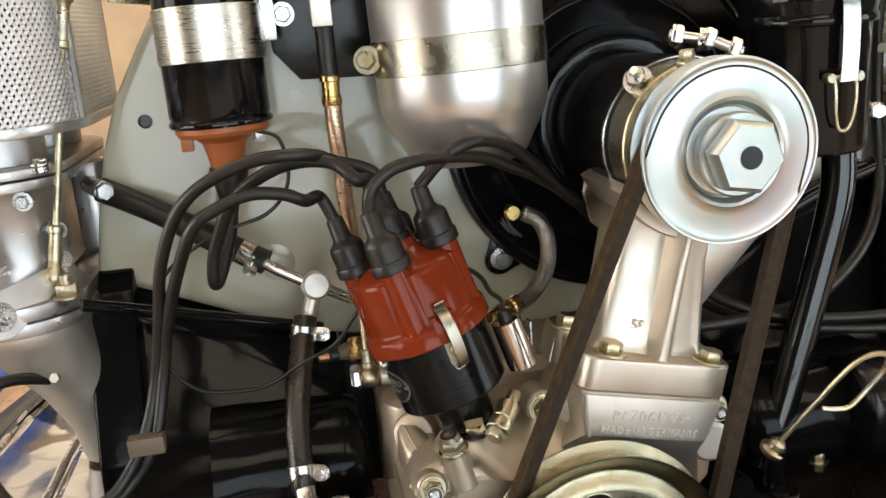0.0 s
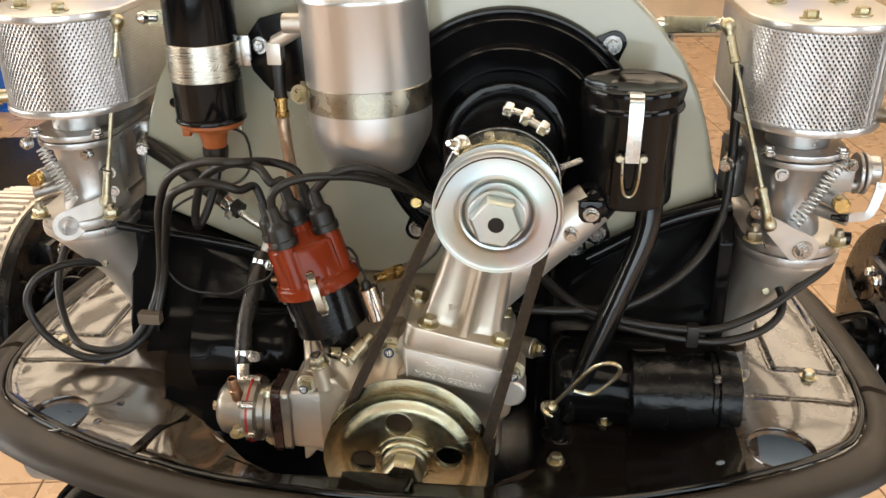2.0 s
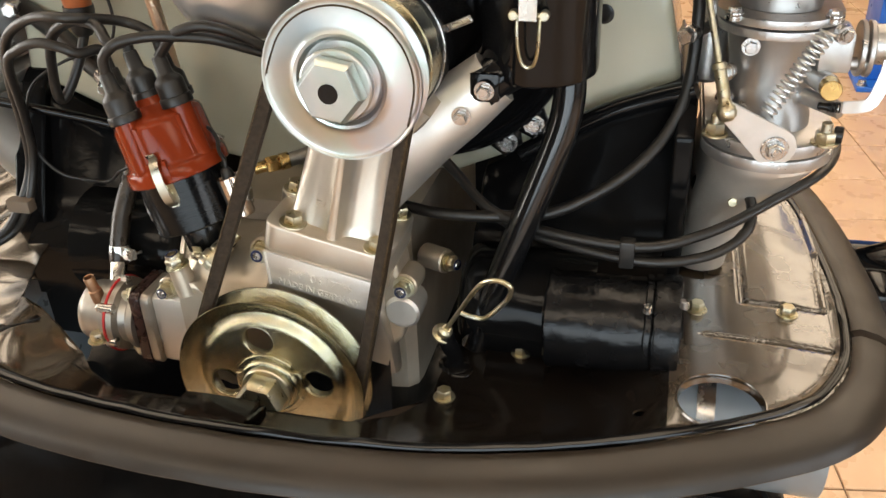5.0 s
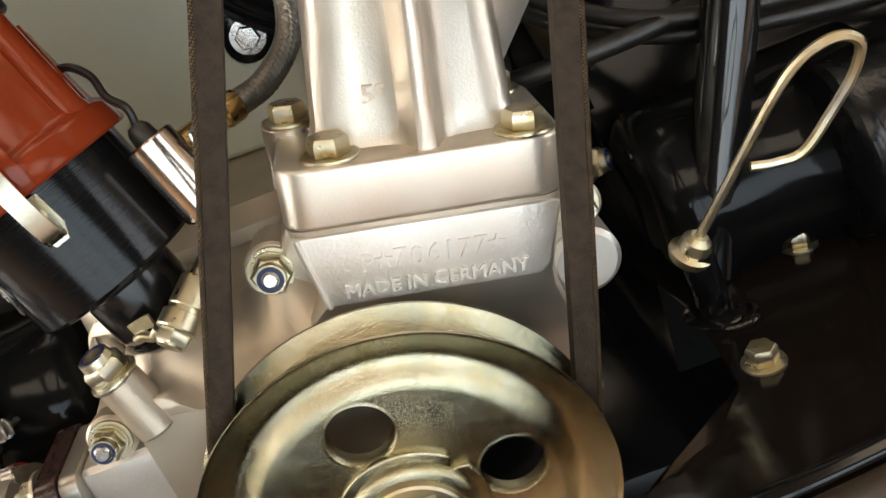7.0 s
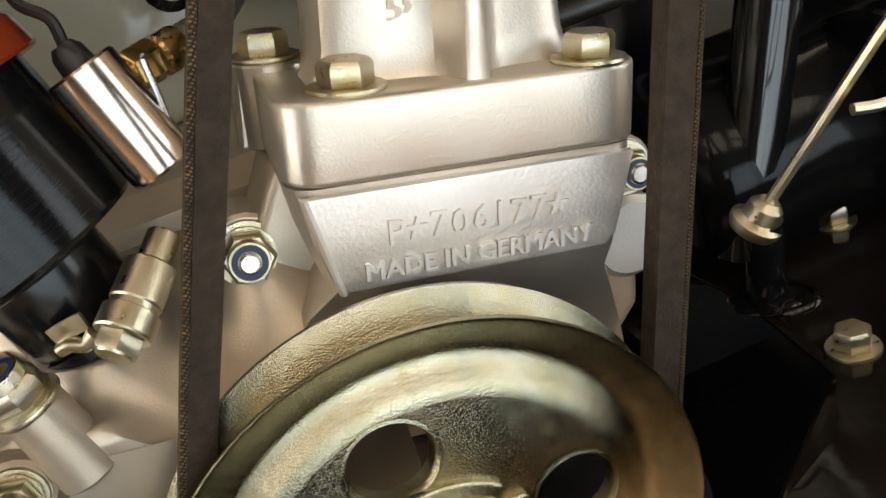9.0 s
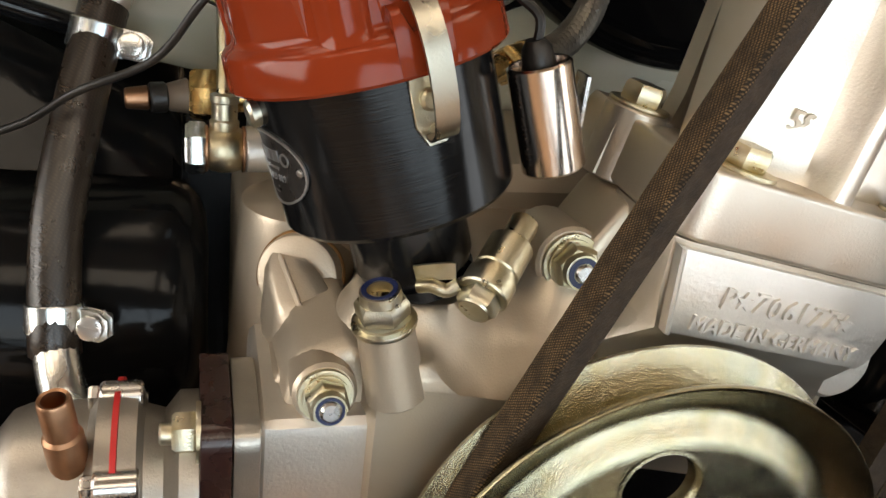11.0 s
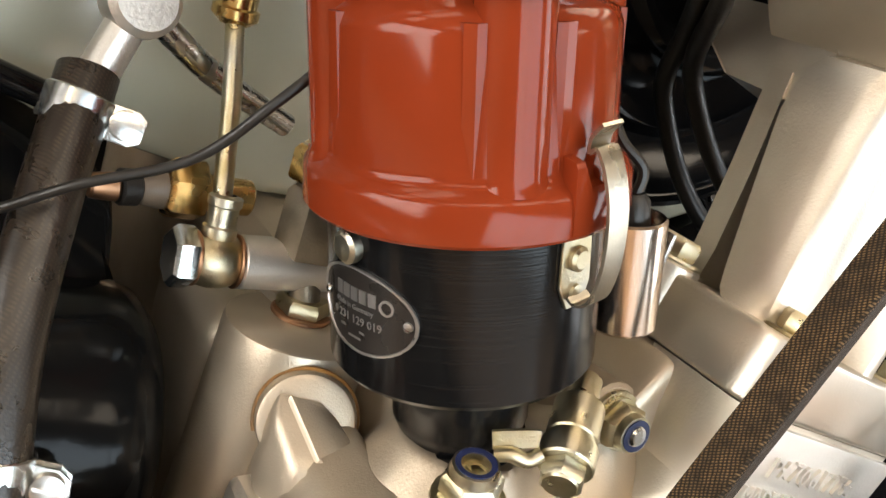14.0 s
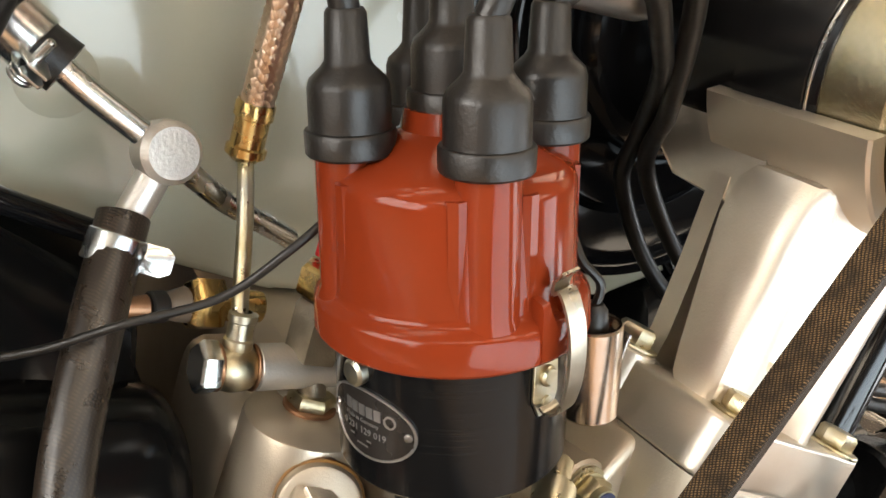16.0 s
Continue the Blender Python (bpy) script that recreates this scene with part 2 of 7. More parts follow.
def lathe(g, prof, m, n=32, shape=None):
    """Turns the profile of (radius, height) pairs round local z of m."""
    verts, faces, rings = [], [], []
    for r, h in prof:
        if r < 1e-7:
            rings.append([len(verts)])
            verts.append(m @ Vector((0, 0, h)))
        else:
            rings.append(list(range(len(verts), len(verts) + n)))
            for i in range(n):
                a = 2 * math.pi * i / n
                k = shape(a) if shape else 1.0
                verts.append(m @ Vector((r * k * math.cos(a), r * k * math.sin(a), h)))
    for A, B in zip(rings, rings[1:]):
        for i in range(n):
            j = (i + 1) % n
            if len(A) == 1 and len(B) == 1:
                continue
            if len(A) == 1:
                faces.append((A[0], B[i], B[j]))
            elif len(B) == 1:
                faces.append((A[i], A[j], B[0]))
            else:
                faces.append((A[i], A[j], B[j], B[i]))
    return g.add(verts, faces)


def rod(g, p0, p1, r0, r1=None, n=20, ch=0.0006):
    r1 = r0 if r1 is None else r1
    d = vec(p1) - vec(p0)
    L = d.length
    c = min(ch, L * 0.3, r0 * 0.5)
    return lathe(g, [(0, 0), (r0 - c, 0), (r0, c), (r1, L - c), (r1 - c, L), (0, L)], along(p0, d), n)


def ring(g, p, d, r, w, h, n=32):
    """A flat washer or collar: outer radius r, inner r - w, height h along d."""
    c = min(0.0004, h * 0.25)
    return lathe(g, [(r - w, 0), (r - c, 0), (r, c), (r, h - c), (r - c, h), (r - w, h), (r - w, 0)], along(p, d), n)


def hexa(g, p, d, af, h, turn=0.0, bore=0.0):
    R = af / math.sqrt(3)
    top = [(bore, h), (bore, h - 0.35 * af)] if bore else [(0, h)]
    if bore:
        top.append((0, h - 0.35 * af))
    return lathe(g, [(0, 0), (R * 0.93, 0), (R, 0.05 * af), (R, h - 0.1 * af), (R * 0.86, h)] + top, along(p, d, turn), 6)


def bolt(g, p, d, af=0.013, h=0.0055, turn=15.0, washer=True):
    d = vec(d).normalized()
    p = vec(p)
    if washer:
        lathe(g, [(0, 0), (af * 0.8, 0), (af * 0.82, 0.0006), (af * 0.8, 0.0013), (0, 0.0013)], along(p, d), 24)
        p = p + d * 0.0013
    hexa(g, p, d, af, h, turn)
    return g


def curve(pts, res=8):
    """Points on a smooth curve through pts."""
    P = [vec(p) for p in pts]
    P = [P[0] * 2 - P[1]] + P + [P[-1] * 2 - P[-2]]
    out = []
    for i in range(1, len(P) - 2):
        a, b, c, d = P[i - 1:i + 3]
        for k in range(res):
            t = k / res
            out.append(0.5 * (2 * b + (c - a) * t + (2 * a - 5 * b + 4 * c - d) * t * t + (3 * b - a - 3 * c + d) * t ** 3))
    return out + [P[-2]]


def sweep(g, path, section, closed=False, caps=True, up=None, scales=None):
    """Carries a section of (side, up) pairs along a path, turning as little as can be."""
    P = [vec(p) for p in path]
    n, k = len(P), len(section)
    verts, faces = [], []
    nrm = None
    for i in range(n):
        t = (P[(i + 1) % n] - P[i - 1]) if closed else (P[min(i + 1, n - 1)] - P[max(i - 1, 0)])
        t = t.normalized() if t.length > 1e-9 else Vector((0, 0, 1))
        if up is not None:
            nrm = vec(up)
        elif nrm is None:
            nrm = Vector((0, 0, 1)) if abs(t.z) < 0.9 else Vector((0, 1, 0))
        nrm = (nrm - t * nrm.dot(t)).normalized()
        s = t.cross(nrm)
        q = scales[i] if scales else 1.0
        for a, b in section:
            verts.append(P[i] + (s * a + nrm * b) * q)
    for i in range(n if closed else n - 1):
        for j in range(k):
            a, b = i * k, ((i + 1) % n) * k
            faces.append((a + j, a + (j + 1) % k, b + (j + 1) % k, b + j))
    if caps and not closed:
        faces.append(tuple(range(k - 1, -1, -1)))
        faces.append(tuple(range((n - 1) * k, n * k)))
    return g.add(verts, faces)


def circle(r, n=12):
    return [(r * math.cos(2 * math.pi * i / n), r * math.sin(2 * math.pi * i / n)) for i in range(n)]


def tube(g, pts, r, n=12, res=8, smooth=True, scales=None):
    return sweep(g, curve(pts, res) if smooth else pts, circle(r, n), scales=scales)


def braid(g, pts, r, strands=7, pitch=0.020, w=0.0022):
    """Flat strands wound both ways round a smooth curve, passing over and under one another."""
    path = curve(pts, 12)
    acc = [0.0]
    for a, c in zip(path, path[1:]):
        acc.append(acc[-1] + (c - a).length)
    n = max(24, int(acc[-1] / pitch * 26))
    frames, nrm, k = [], None, 0
    for i in range(n + 1):
        d = acc[-1] * i / n
        while k < len(acc) - 2 and acc[k + 1] < d:
            k += 1
        t = path[k + 1] - path[k]
        p = path[k] + t * ((d - acc[k]) / max(1e-9, acc[k + 1] - acc[k]))
        t = (path[min(k + 2, len(path) - 1)] - path[max(k - 1, 0)]).normalized()
        if nrm is None:
            nrm = Vector((0, 0, 1)) if abs(t.z) < 0.9 else Vector((0, 1, 0))
        nrm = (nrm - t * nrm.dot(t)).normalized()
        frames.append((p, nrm.copy(), t.cross(nrm), d))
    for way in (-1, 1):
        for q in range(strands):
            line, outs = [], []
            for p, e, s, d in frames:
                a = 2 * math.pi * (q / strands + way * d / pitch)
                o = e * math.cos(a) + s * math.sin(a)
                h = r * (1 + 0.05 * way * math.cos(a * strands + math.pi * d / pitch))
                line.append(p + o * h)
                outs.append(o)
            verts, faces = [], []
            for i in range(n + 1):
                t = (line[min(i + 1, n)] - line[max(i - 1, 0)]).normalized()
                side = t.cross(outs[i]) * (w / 2)
                verts += [line[i] - side, line[i] + outs[i] * 0.0002, line[i] + side]
            for i in range(n):
                for j in range(2):
                    faces.append((i * 3 + j, i * 3 + j + 1, i * 3 + j + 4, i * 3 + j + 3))
            g.add(verts, faces)
    return tube(g, pts, r * 0.93, 12)


def dump(g, bm, m=None):
    bm.verts.index_update()
    g.add([(m @ v.co) if m else v.co for v in bm.verts], [[v.index for v in f.verts] for f in bm.faces])
    bm.free()
    return g


def solid(g, outline, h, m, bev=0.001, seg=2):
    """The outline (local x, y) raised from local z = 0 to h, with all its edges rounded off."""
    bm = bmesh.new()
    vs = [bm.verts.new((x, y, 0)) for x, y in outline]
    face = bm.faces.new(vs)
    top = bmesh.ops.extrude_face_region(bm, geom=[face])
    bmesh.ops.translate(bm, vec=(0, 0, h), verts=[v for v in top["geom"] if isinstance(v, bmesh.types.BMVert)])
    bmesh.ops.recalc_face_normals(bm, faces=bm.faces[:])
    if bev:
        bmesh.ops.bevel(bm, geom=bm.edges[:], offset=bev, segments=seg, affect="EDGES", clamp_overlap=True, profile=0.6)
    return dump(g, bm, m)


def box(g, c, size, bev=0.001, m=None, seg=2):
    x, y, z = (s / 2 for s in size)
    mm = (m or Matrix.Identity(4)) @ Matrix.Translation(vec(c) - Vector((0, 0, z)))
    return solid(g, [(-x, -y), (x, -y), (x, y), (-x, y)], size[2], mm, bev, seg)


def rounded(w, h, r, n=5):
    pts = []
    for cx, cy, a0 in ((w / 2 - r, h / 2 - r, 0), (-w / 2 + r, h / 2 - r, 90), (-w / 2 + r, -h / 2 + r, 180), (w / 2 - r, -h / 2 + r, 270)):
        pts += [(cx + r * math.cos(radians(a0 + 90 * i / n)), cy + r * math.sin(radians(a0 + 90 * i / n))) for i in range(n + 1)]
    return pts


def loft(g, sections, caps=True):
    """Joins closed rings of points, all with the same count."""
    k = len(sections[0])
    verts = [p for s in sections for p in s]
    faces = []
    for i in range(len(sections) - 1):
        for j in range(k):
            faces.append((i * k + j, i * k + (j + 1) % k, (i + 1) * k + (j + 1) % k, (i + 1) * k + j))
    if caps:
        faces += [tuple(range(k - 1, -1, -1)), tuple(range((len(sections) - 1) * k, len(sections) * k))]
    return g.add(verts, faces)


def inside(p, poly):
    x, y = p
    c = False
    for (x0, y0), (x1, y1) in zip(poly, poly[1:] + poly[:1]):
        if (y0 > y) != (y1 > y) and x < (x1 - x0) * (y - y0) / (y1 - y0) + x0:
            c = not c
    return c


def sheet(g, outline, holes, step, place, thick, m=None, dots=()):
    """A plate with holes: outline and holes in (x, y), place(x, y) its height, thick its depth below."""
    from mathutils import geometry
    pts, edges = [], []
    for loop in [outline] + holes:
        k = len(pts)
        pts += [Vector(p) for p in loop]
        edges += [(k + i, k + (i + 1) % len(loop)) for i in range(len(loop))]
    xs, ys = [p[0] for p in outline], [p[1] for p in outline]
    x = min(xs) + step / 2
    row = 0
    while x < max(xs):
        y = min(ys) + step * (0.5 if row % 2 else 1.0)
        while y < max(ys):
            if inside((x, y), outline) and not any(inside((x, y), h) for h in holes):
                pts.append(Vector((x, y)))
            y += step
        x += step
        row += 1
    pts += [Vector(p) for p in dots]
    vs, es, fs, *_ = geometry.delaunay_2d_cdt(pts, edges, [], 0, 1e-6)
    keep = []
    for q in fs:
        c = sum((vs[i] for i in q), Vector((0, 0))) / len(q)
        if inside(c, outline) and not any(inside(c, h) for h in holes):
            keep.append(tuple(q))
    n = len(vs)
    top = [Vector((v.x, v.y, place(v.x, v.y))) for v in vs]
    low = [p - Vector((0, 0, thick)) for p in top]
    count = {}
    for q in keep:
        for a, b in zip(q, q[1:] + q[:1]):
            count[(a, b)] = True
    rim = [(a, b) for a, b in count if (b, a) not in count]
    faces = keep + [tuple(i + n for i in reversed(q)) for q in keep] + [(b, a, a + n, b + n) for a, b in rim]
    verts = top + low
    return g.add([m @ p for p in verts] if m else verts, faces)


def disc(cx, cy, r, n=24):
    return [(cx + r * math.cos(2 * math.pi * i / n), cy + r * math.sin(2 * math.pi * i / n)) for i in range(n)]


ROOT = {}


def thing(name, base, label, category, group="", kind="", lift=K):
    """An Empty at the base of a thing; its parts are given in the same coordinates as the base."""
    ob = tagged(new(name), label, category, group, kind)
    ob.empty_display_size = 0.02
    ob.location = (base[0], base[1], base[2] + lift)
    ROOT[ob.name] = vec(base)
    return ob


def part(name, g, mat, parent, label="", angle=35.0, offset=None, tidy=True):
    me = bpy.data.meshes.new(name)
    off = ROOT[parent.name] if offset is None else vec(offset)
    me.from_pydata([vec(p) - off for p in g.v], [], g.f)
    bm = bmesh.new()
    bm.from_mesh(me)
    if tidy:
        bmesh.ops.remove_doubles(bm, verts=bm.verts[:], dist=1e-6)
        bmesh.ops.recalc_face_normals(bm, faces=bm.faces[:])
    bm.to_mesh(me)
    bm.free()
    me.shade_smooth()
    me.set_sharp_from_angle(angle=radians(angle))
    me.materials.append(mat)
    ob = new(name, me)
    ob.parent = parent
    ROOT[ob.name] = off
    return tagged(ob, label)


def solo(name, g, mat, label, category, base=None, group="", kind="", angle=35.0, lift=K):
    """A thing made of one mesh."""
    if base is None:
        xs, ys, zs = zip(*g.v)
        base = ((min(xs) + max(xs)) / 2, (min(ys) + max(ys)) / 2, min(zs))
    me = bpy.data.meshes.new(name)
    me.from_pydata([vec(p) - vec(base) for p in g.v], [], g.f)
    bm = bmesh.new()
    bm.from_mesh(me)
    bmesh.ops.remove_doubles(bm, verts=bm.verts[:], dist=1e-6)
    bmesh.ops.recalc_face_normals(bm, faces=bm.faces[:])
    bm.to_mesh(me)
    bm.free()
    me.shade_smooth()
    me.set_sharp_from_angle(angle=radians(angle))
    me.materials.append(mat)
    ob = new(name, me)
    ob.location = (base[0], base[1], base[2] + lift)
    ROOT[ob.name] = vec(base)
    return tagged(ob, label, category, group, kind)


def lettering(g, text, size, m, depth=0.0006, align="CENTER", bold=0.0):
    """Raised letters in the local x, y plane of m."""
    cu = bpy.data.curves.new("lettering", "FONT")
    cu.body, cu.size, cu.extrude, cu.align_x, cu.resolution_u = text, size, depth, align, 2
    ob = bpy.data.objects.new("lettering", cu)
    scene.collection.objects.link(ob)
    me = bpy.data.meshes.new_from_object(ob.evaluated_get(bpy.context.evaluated_depsgraph_get()))
    for k in ((-1, 0, 1) if bold else (0,)):      # heavier strokes: the same letters again, a little aside and lower
        g.add([m @ (v.co + Vector((bold * k, 0, -0.00006 * abs(k)))) for v in me.vertices], [tuple(p.vertices) for p in me.polygons])
    bpy.data.objects.remove(ob)
    bpy.data.curves.remove(cu)
    return g


# The stand and front cover lean to the side of the generator by this much.
LEANING = radians(12.5)


def lean(a, y, b):
    return Vector((a * math.cos(LEANING) + b * math.sin(LEANING), y, -a * math.sin(LEANING) + b * math.cos(LEANING)))


LEAN_UP = lean(0, 0, 1)
LEAN_M = Matrix((lean(1, 0, 0), Vector((0, 1, 0)), lean(0, 0, 1))).transposed().to_4x4()   # local x across, y deep, z up the stand
FRONT = Vector((0, -1, 0))


# ---- the room ----
RX0, RX1, RY0, RY1, RH = -4.5, 4.5, -4.2, 6.6, 3.4


def slab(name, x0, x1, y0, y1, z0, z1, mat, label, category):
    g = Geo()
    box(g, ((x0 + x1) / 2, (y0 + y1) / 2, (z0 + z1) / 2), (x1 - x0, y1 - y0, z1 - z0), 0)
    return solo(name, g, mat, label, category, kind="structure", lift=0.0)


floor = slab("floor", RX0, RX1, RY0, RY1, -0.12, -0.006, M_GROUT, "workshop floor of square terracotta-beige ceramic tiles", "floor")
slab("ceiling", RX0, RX1, RY0, RY1, RH, RH + 0.1, M_CEIL, "plain unseen workshop ceiling toned dark for dim reflections", "ceiling")
slab("wall_north", RX0, RX1, RY1, RY1 + 0.2, -0.12, RH, M_WALL, "cream painted workshop wall", "wall")


def side_wall(name, x, out, hole, label, energy, tone, south=False):
    """A wall with one opening that lets daylight in; the south wall is the same thing turned a quarter."""
    g = Geo()
    turn = Matrix(((0, 1, 0, 0), (1, 0, 0, 0), (0, 0, 1, 0), (0, 0, 0, 1))) if south else Matrix.Identity(4)
    m = turn @ Matrix(((0, 0, -out, x), (1, 0, 0, 0), (0, 1, 0, 0), (0, 0, 0, 1)))
    (y0, z0), (y1, z1) = hole
    gap = [(y0, z0), (y1, z0), (y1, z1), (y0, z1)]
    e0, e1 = (RX0, RX1) if south else (RY0 - 0.2, RY1 + 0.2)
    sheet(g, [(e0, -0.12), (e1, -0.12), (e1, RH), (e0, RH)], [gap], 1.0, lambda a, b: 0.0, 0.2, m)
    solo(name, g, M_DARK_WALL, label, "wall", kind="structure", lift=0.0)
    g = Geo()
    for k in range(4):
        y = y0 + 0.03 + (y1 - y0 - 0.06) * k / 3
        box(g, (x + out * 0.08, y, (z0 + z1) / 2), (0.06, 0.06, z1 - z0), 0.004, turn)
    for z in (z0 + 0.03, z1 - 0.03):
        box(g, (x + out * 0.08, (y0 + y1) / 2, z), (0.058, y1 - y0 - 0.12, 0.06), 0.004, turn)
    solo("window_3" if south else ("window_1" if out > 0 else "window_2"), g, M_GREY, "grey painted steel frame in the wall opening", "window", kind="structure", lift=0.0)
    lamp = bpy.data.lights.new("daylight", "AREA")
    lamp.shape, lamp.size, lamp.size_y, lamp.energy, lamp.color = "RECTANGLE", y1 - y0, z1 - z0, energy, tone
    ob = new("daylight", lamp)
    mid, zm = (y0 + y1) / 2, (z0 + z1) / 2
    ob.matrix_world = look(turn @ Vector((x + out * 0.3, mid, zm)), turn @ Vector((x - out * 3, mid, zm - 0.4)))


side_wall("wall_east", RX1, 1, ((-3.4, 0.35), (-0.6, 2.7)), "unseen workshop wall toned dark for dim reflections, with a wide glazed opening", 160.0, (0.92, 0.95, 0.98))
side_wall("wall_west", RX0, -1, ((-2.6, 0.7), (1.8, 2.7)), "unseen workshop wall toned dark for dim reflections, with a wide window opening", 350.0, (1.0, 0.94, 0.86))
side_wall("wall_south", RY0, -1, ((-1.6, 0.12), (3.6, 2.5)), "unseen workshop wall toned dark for dim reflections, with a wide glazed front", 265.0, (0.79, 0.915, 1.0), south=True)


def ceiling_lights():
    for x in (-3.2, -1.6, 0.0, 1.6, 3.2):
        for y in (-2.6, 0.7, 2.3, 3.9, 5.5):
            t = thing("ceiling_light", (x, y, RH - 0.09), "flat white ceiling light with a glowing diffuser", "ceiling light", "ceiling lights", lift=0.0)
            g = Geo()
            box(g, (x, y, RH - 0.03), (1.28, 1.50, 0.06), 0.004)
            part("housing", g, M_WHITE, t)
            g = Geo()
            box(g, (x, y, RH - 0.066), (1.20, 1.42, 0.012), 0.002)
            part("diffuser", g, M_LAMP, t, "glowing warm white diffuser")


ceiling_lights()


def lift_post(x, y, w, d, label):
    t = thing("lift_post", (x, y, 0), label, "car lift", "lift posts", lift=0.0)
    g = Geo()
    box(g, (x, y, 1.35), (w, d, 2.66), 0.015)
    part("column", g, M_BLUE, t)
    g = Geo()
    box(g, (x, y, 0.01), (w + 0.10, d + 0.2, 0.02), 0.003)
    part("base_plate", g, M_BLUE, t)
    for sx in (-1, 1):
        for sy in (-1, 1):
            g = Geo()
            bolt(g, (x + sx * (w / 2 + 0.025), y + sy * (d / 2 + 0.06), 0.02), (0, 0, 1), 0.03, 0.02)
            part("anchor_bolt", g, M_STEEL, t)


lift_post(1.205, 3.70, 0.20, 0.28, "blue painted steel car lift post bolted to the tiles")
lift_post(-1.57, 3.05, 0.26, 0.28, "blue painted steel car lift post bolted to the tiles")


def lift_housing():
    t = thing("lift_housing", (-2.75, 4.42, 0), "low blue painted steel lift housing on the tiles", "car lift", lift=0.0)
    g = Geo()
    box(g, (-2.75, 4.42, 0.165), (0.62, 0.55, 0.29), 0.012)
    part("body", g, M_BLUE, t)
    g = Geo()
    box(g, (-2.75, 4.42, 0.01), (0.70, 0.62, 0.02), 0.003)
    part("base_plate", g, M_BLUE, t)


def floor_mat():
    g = Geo()
    solid(g, [(-2.75, 2.45), (-1.95, 2.55), (-2.04, 3.25), (-2.12, 3.72), (-2.75, 3.62)], 0.012, Matrix.Identity(4), 0.002)
    solo("floor_mat", g, M_RUBBER, "flat black rubber mat on the tiled floor", "mat", lift=0.0)


def waste_bin():
    t = thing("waste_bin", (1.50, 4.6, 0), "tall black cylindrical bin standing on the tiles", "bin", lift=0.0)
    g = Geo()
    lathe(g, [(0, 0), (0.11, 0), (0.118, 0.006), (0.128, 0.80), (0.122, 0.80), (0.112, 0.03), (0, 0.03)], along((1.50, 4.6, 0), (0, 0, 1)), 40)
    part("body", g, M_BLACK_PART, t)
    g = Geo()
    ring(g, (1.50, 4.6, 0.795), (0, 0, 1), 0.133, 0.012, 0.018, 40)
    part("rim", g, M_BLACK_PART, t)


lift_housing()
floor_mat()
waste_bin()


# ---- crankshaft pulley, belt and generator ----
def crank_pulley():
    t = thing("crankshaft_pulley", (0, 0.01, -0.07), "yellow zinc plated pressed crankshaft pulley with round holes", "pulley")
    m = along((0, 0, 0), (0, -1, 0), ref=(1, 0, 0))      # local z towards the front, x across
    g = Geo()
    R = 0.0698
    # turned front lip, trough and raised shoulder; belt groove; rear flange
    lathe(g, [(0.0478, -0.0030), (0.0492, -0.0031), (0.0508, -0.0036), (0.0522, -0.0045), (0.0538, -0.0057), (0.0554, -0.0069), (0.0570, -0.0076), (0.0586, -0.0077), (0.0604, -0.0070), (0.0630, -0.0051), (0.0655, -0.0030), (0.0678, -0.0011), (0.0688, -0.0001),
              (0.0696, 0.0), (R, -0.0006), (0.0697, -0.0014), (0.0685, -0.0026), (0.0640, -0.0085), (0.0595, -0.0112), (0.0560, -0.0116), (0.0560, -0.0122), (0.0600, -0.0128),
              (0.0685, -0.0182), (R, -0.0188), (R, -0.0200), (0.0685, -0.0206), (0.0550, -0.0190), (0.0500, -0.0150), (0.0478, -0.0105), (0.0478, -0.0030)], m, 120)
    part("rim", g, M_YELLOW_ZINC, t, angle=50)
    spots = [(0.0398 * math.cos(radians(a)), 0.0398 * math.sin(radians(a))) for a in (98, 8, 188, 278)]
    g = Geo()
    sheet(g, disc(0, 0, 0.0481, 96), [disc(x, y, 0.0113, 32) for x, y in ((x * 0.918, y * 0.918) for x, y in spots)], 0.006, lambda x, y: -0.0030, 0.0022, m)
    part("web", g, M_YELLOW_ZINC, t)
    for x, y in spots:
        g = Geo()
        q = m @ Vector((x * 0.918, y * 0.918, -0.0030))
        lathe(g, [(0.0104, -0.0050), (0.0104, -0.0018), (0.0108, -0.0004), (0.0115, 0.0005), (0.0124, 0.0003)], along(q, (0, -1, 0)), 32)
        part("hole_lip", g, M_YELLOW_ZINC, t)
    # raised centre with two short wings that end at the side holes
    g = Geo()
    edge = []
    for k in range(72):
        a = 2 * math.pi * k / 72
        c, q = math.cos(a - radians(8)), math.sin(a - radians(8))
        r = 0.0258
        if abs(c) > 0.84:
            r = min(0.0262, 0.0108 / max(1e-6, abs(q)) if abs(q) > 0.41 else 0.0262)
        edge.append((r * math.cos(a), r * math.sin(a)))
    solid(g, edge, 0.0034, m @ Matrix.Translation((0, 0, -0.0045)), 0.0011, 3)
    part("centre_boss", g, M_YELLOW_ZINC, t)
    g = Geo()
    lathe(g, [(0, -0.0020), (0.0222, -0.0012), (0.0218, 0.0006), (0.0205, 0.0018), (0.0188, 0.0024), (0, 0.0024)], m, 56)
    part("hub", g, M_YELLOW_ZINC, t)
    g = Geo()
    lathe(g, [(0, 0.0022), (0.0178, 0.0022), (0.0184, 0.0030), (0.0184, 0.0056), (0.0176, 0.0064), (0, 0.0064)], m, 48)
    hexa(g, (0, -0.0064, 0), FRONT, 0.0295, 0.0160, 22)
    part("pulley_bolt", g, M_BOLT, t, "large brassy hexagon bolt")


crank_pulley()

GEN = Vector((0.073, 0.006, 0.226))


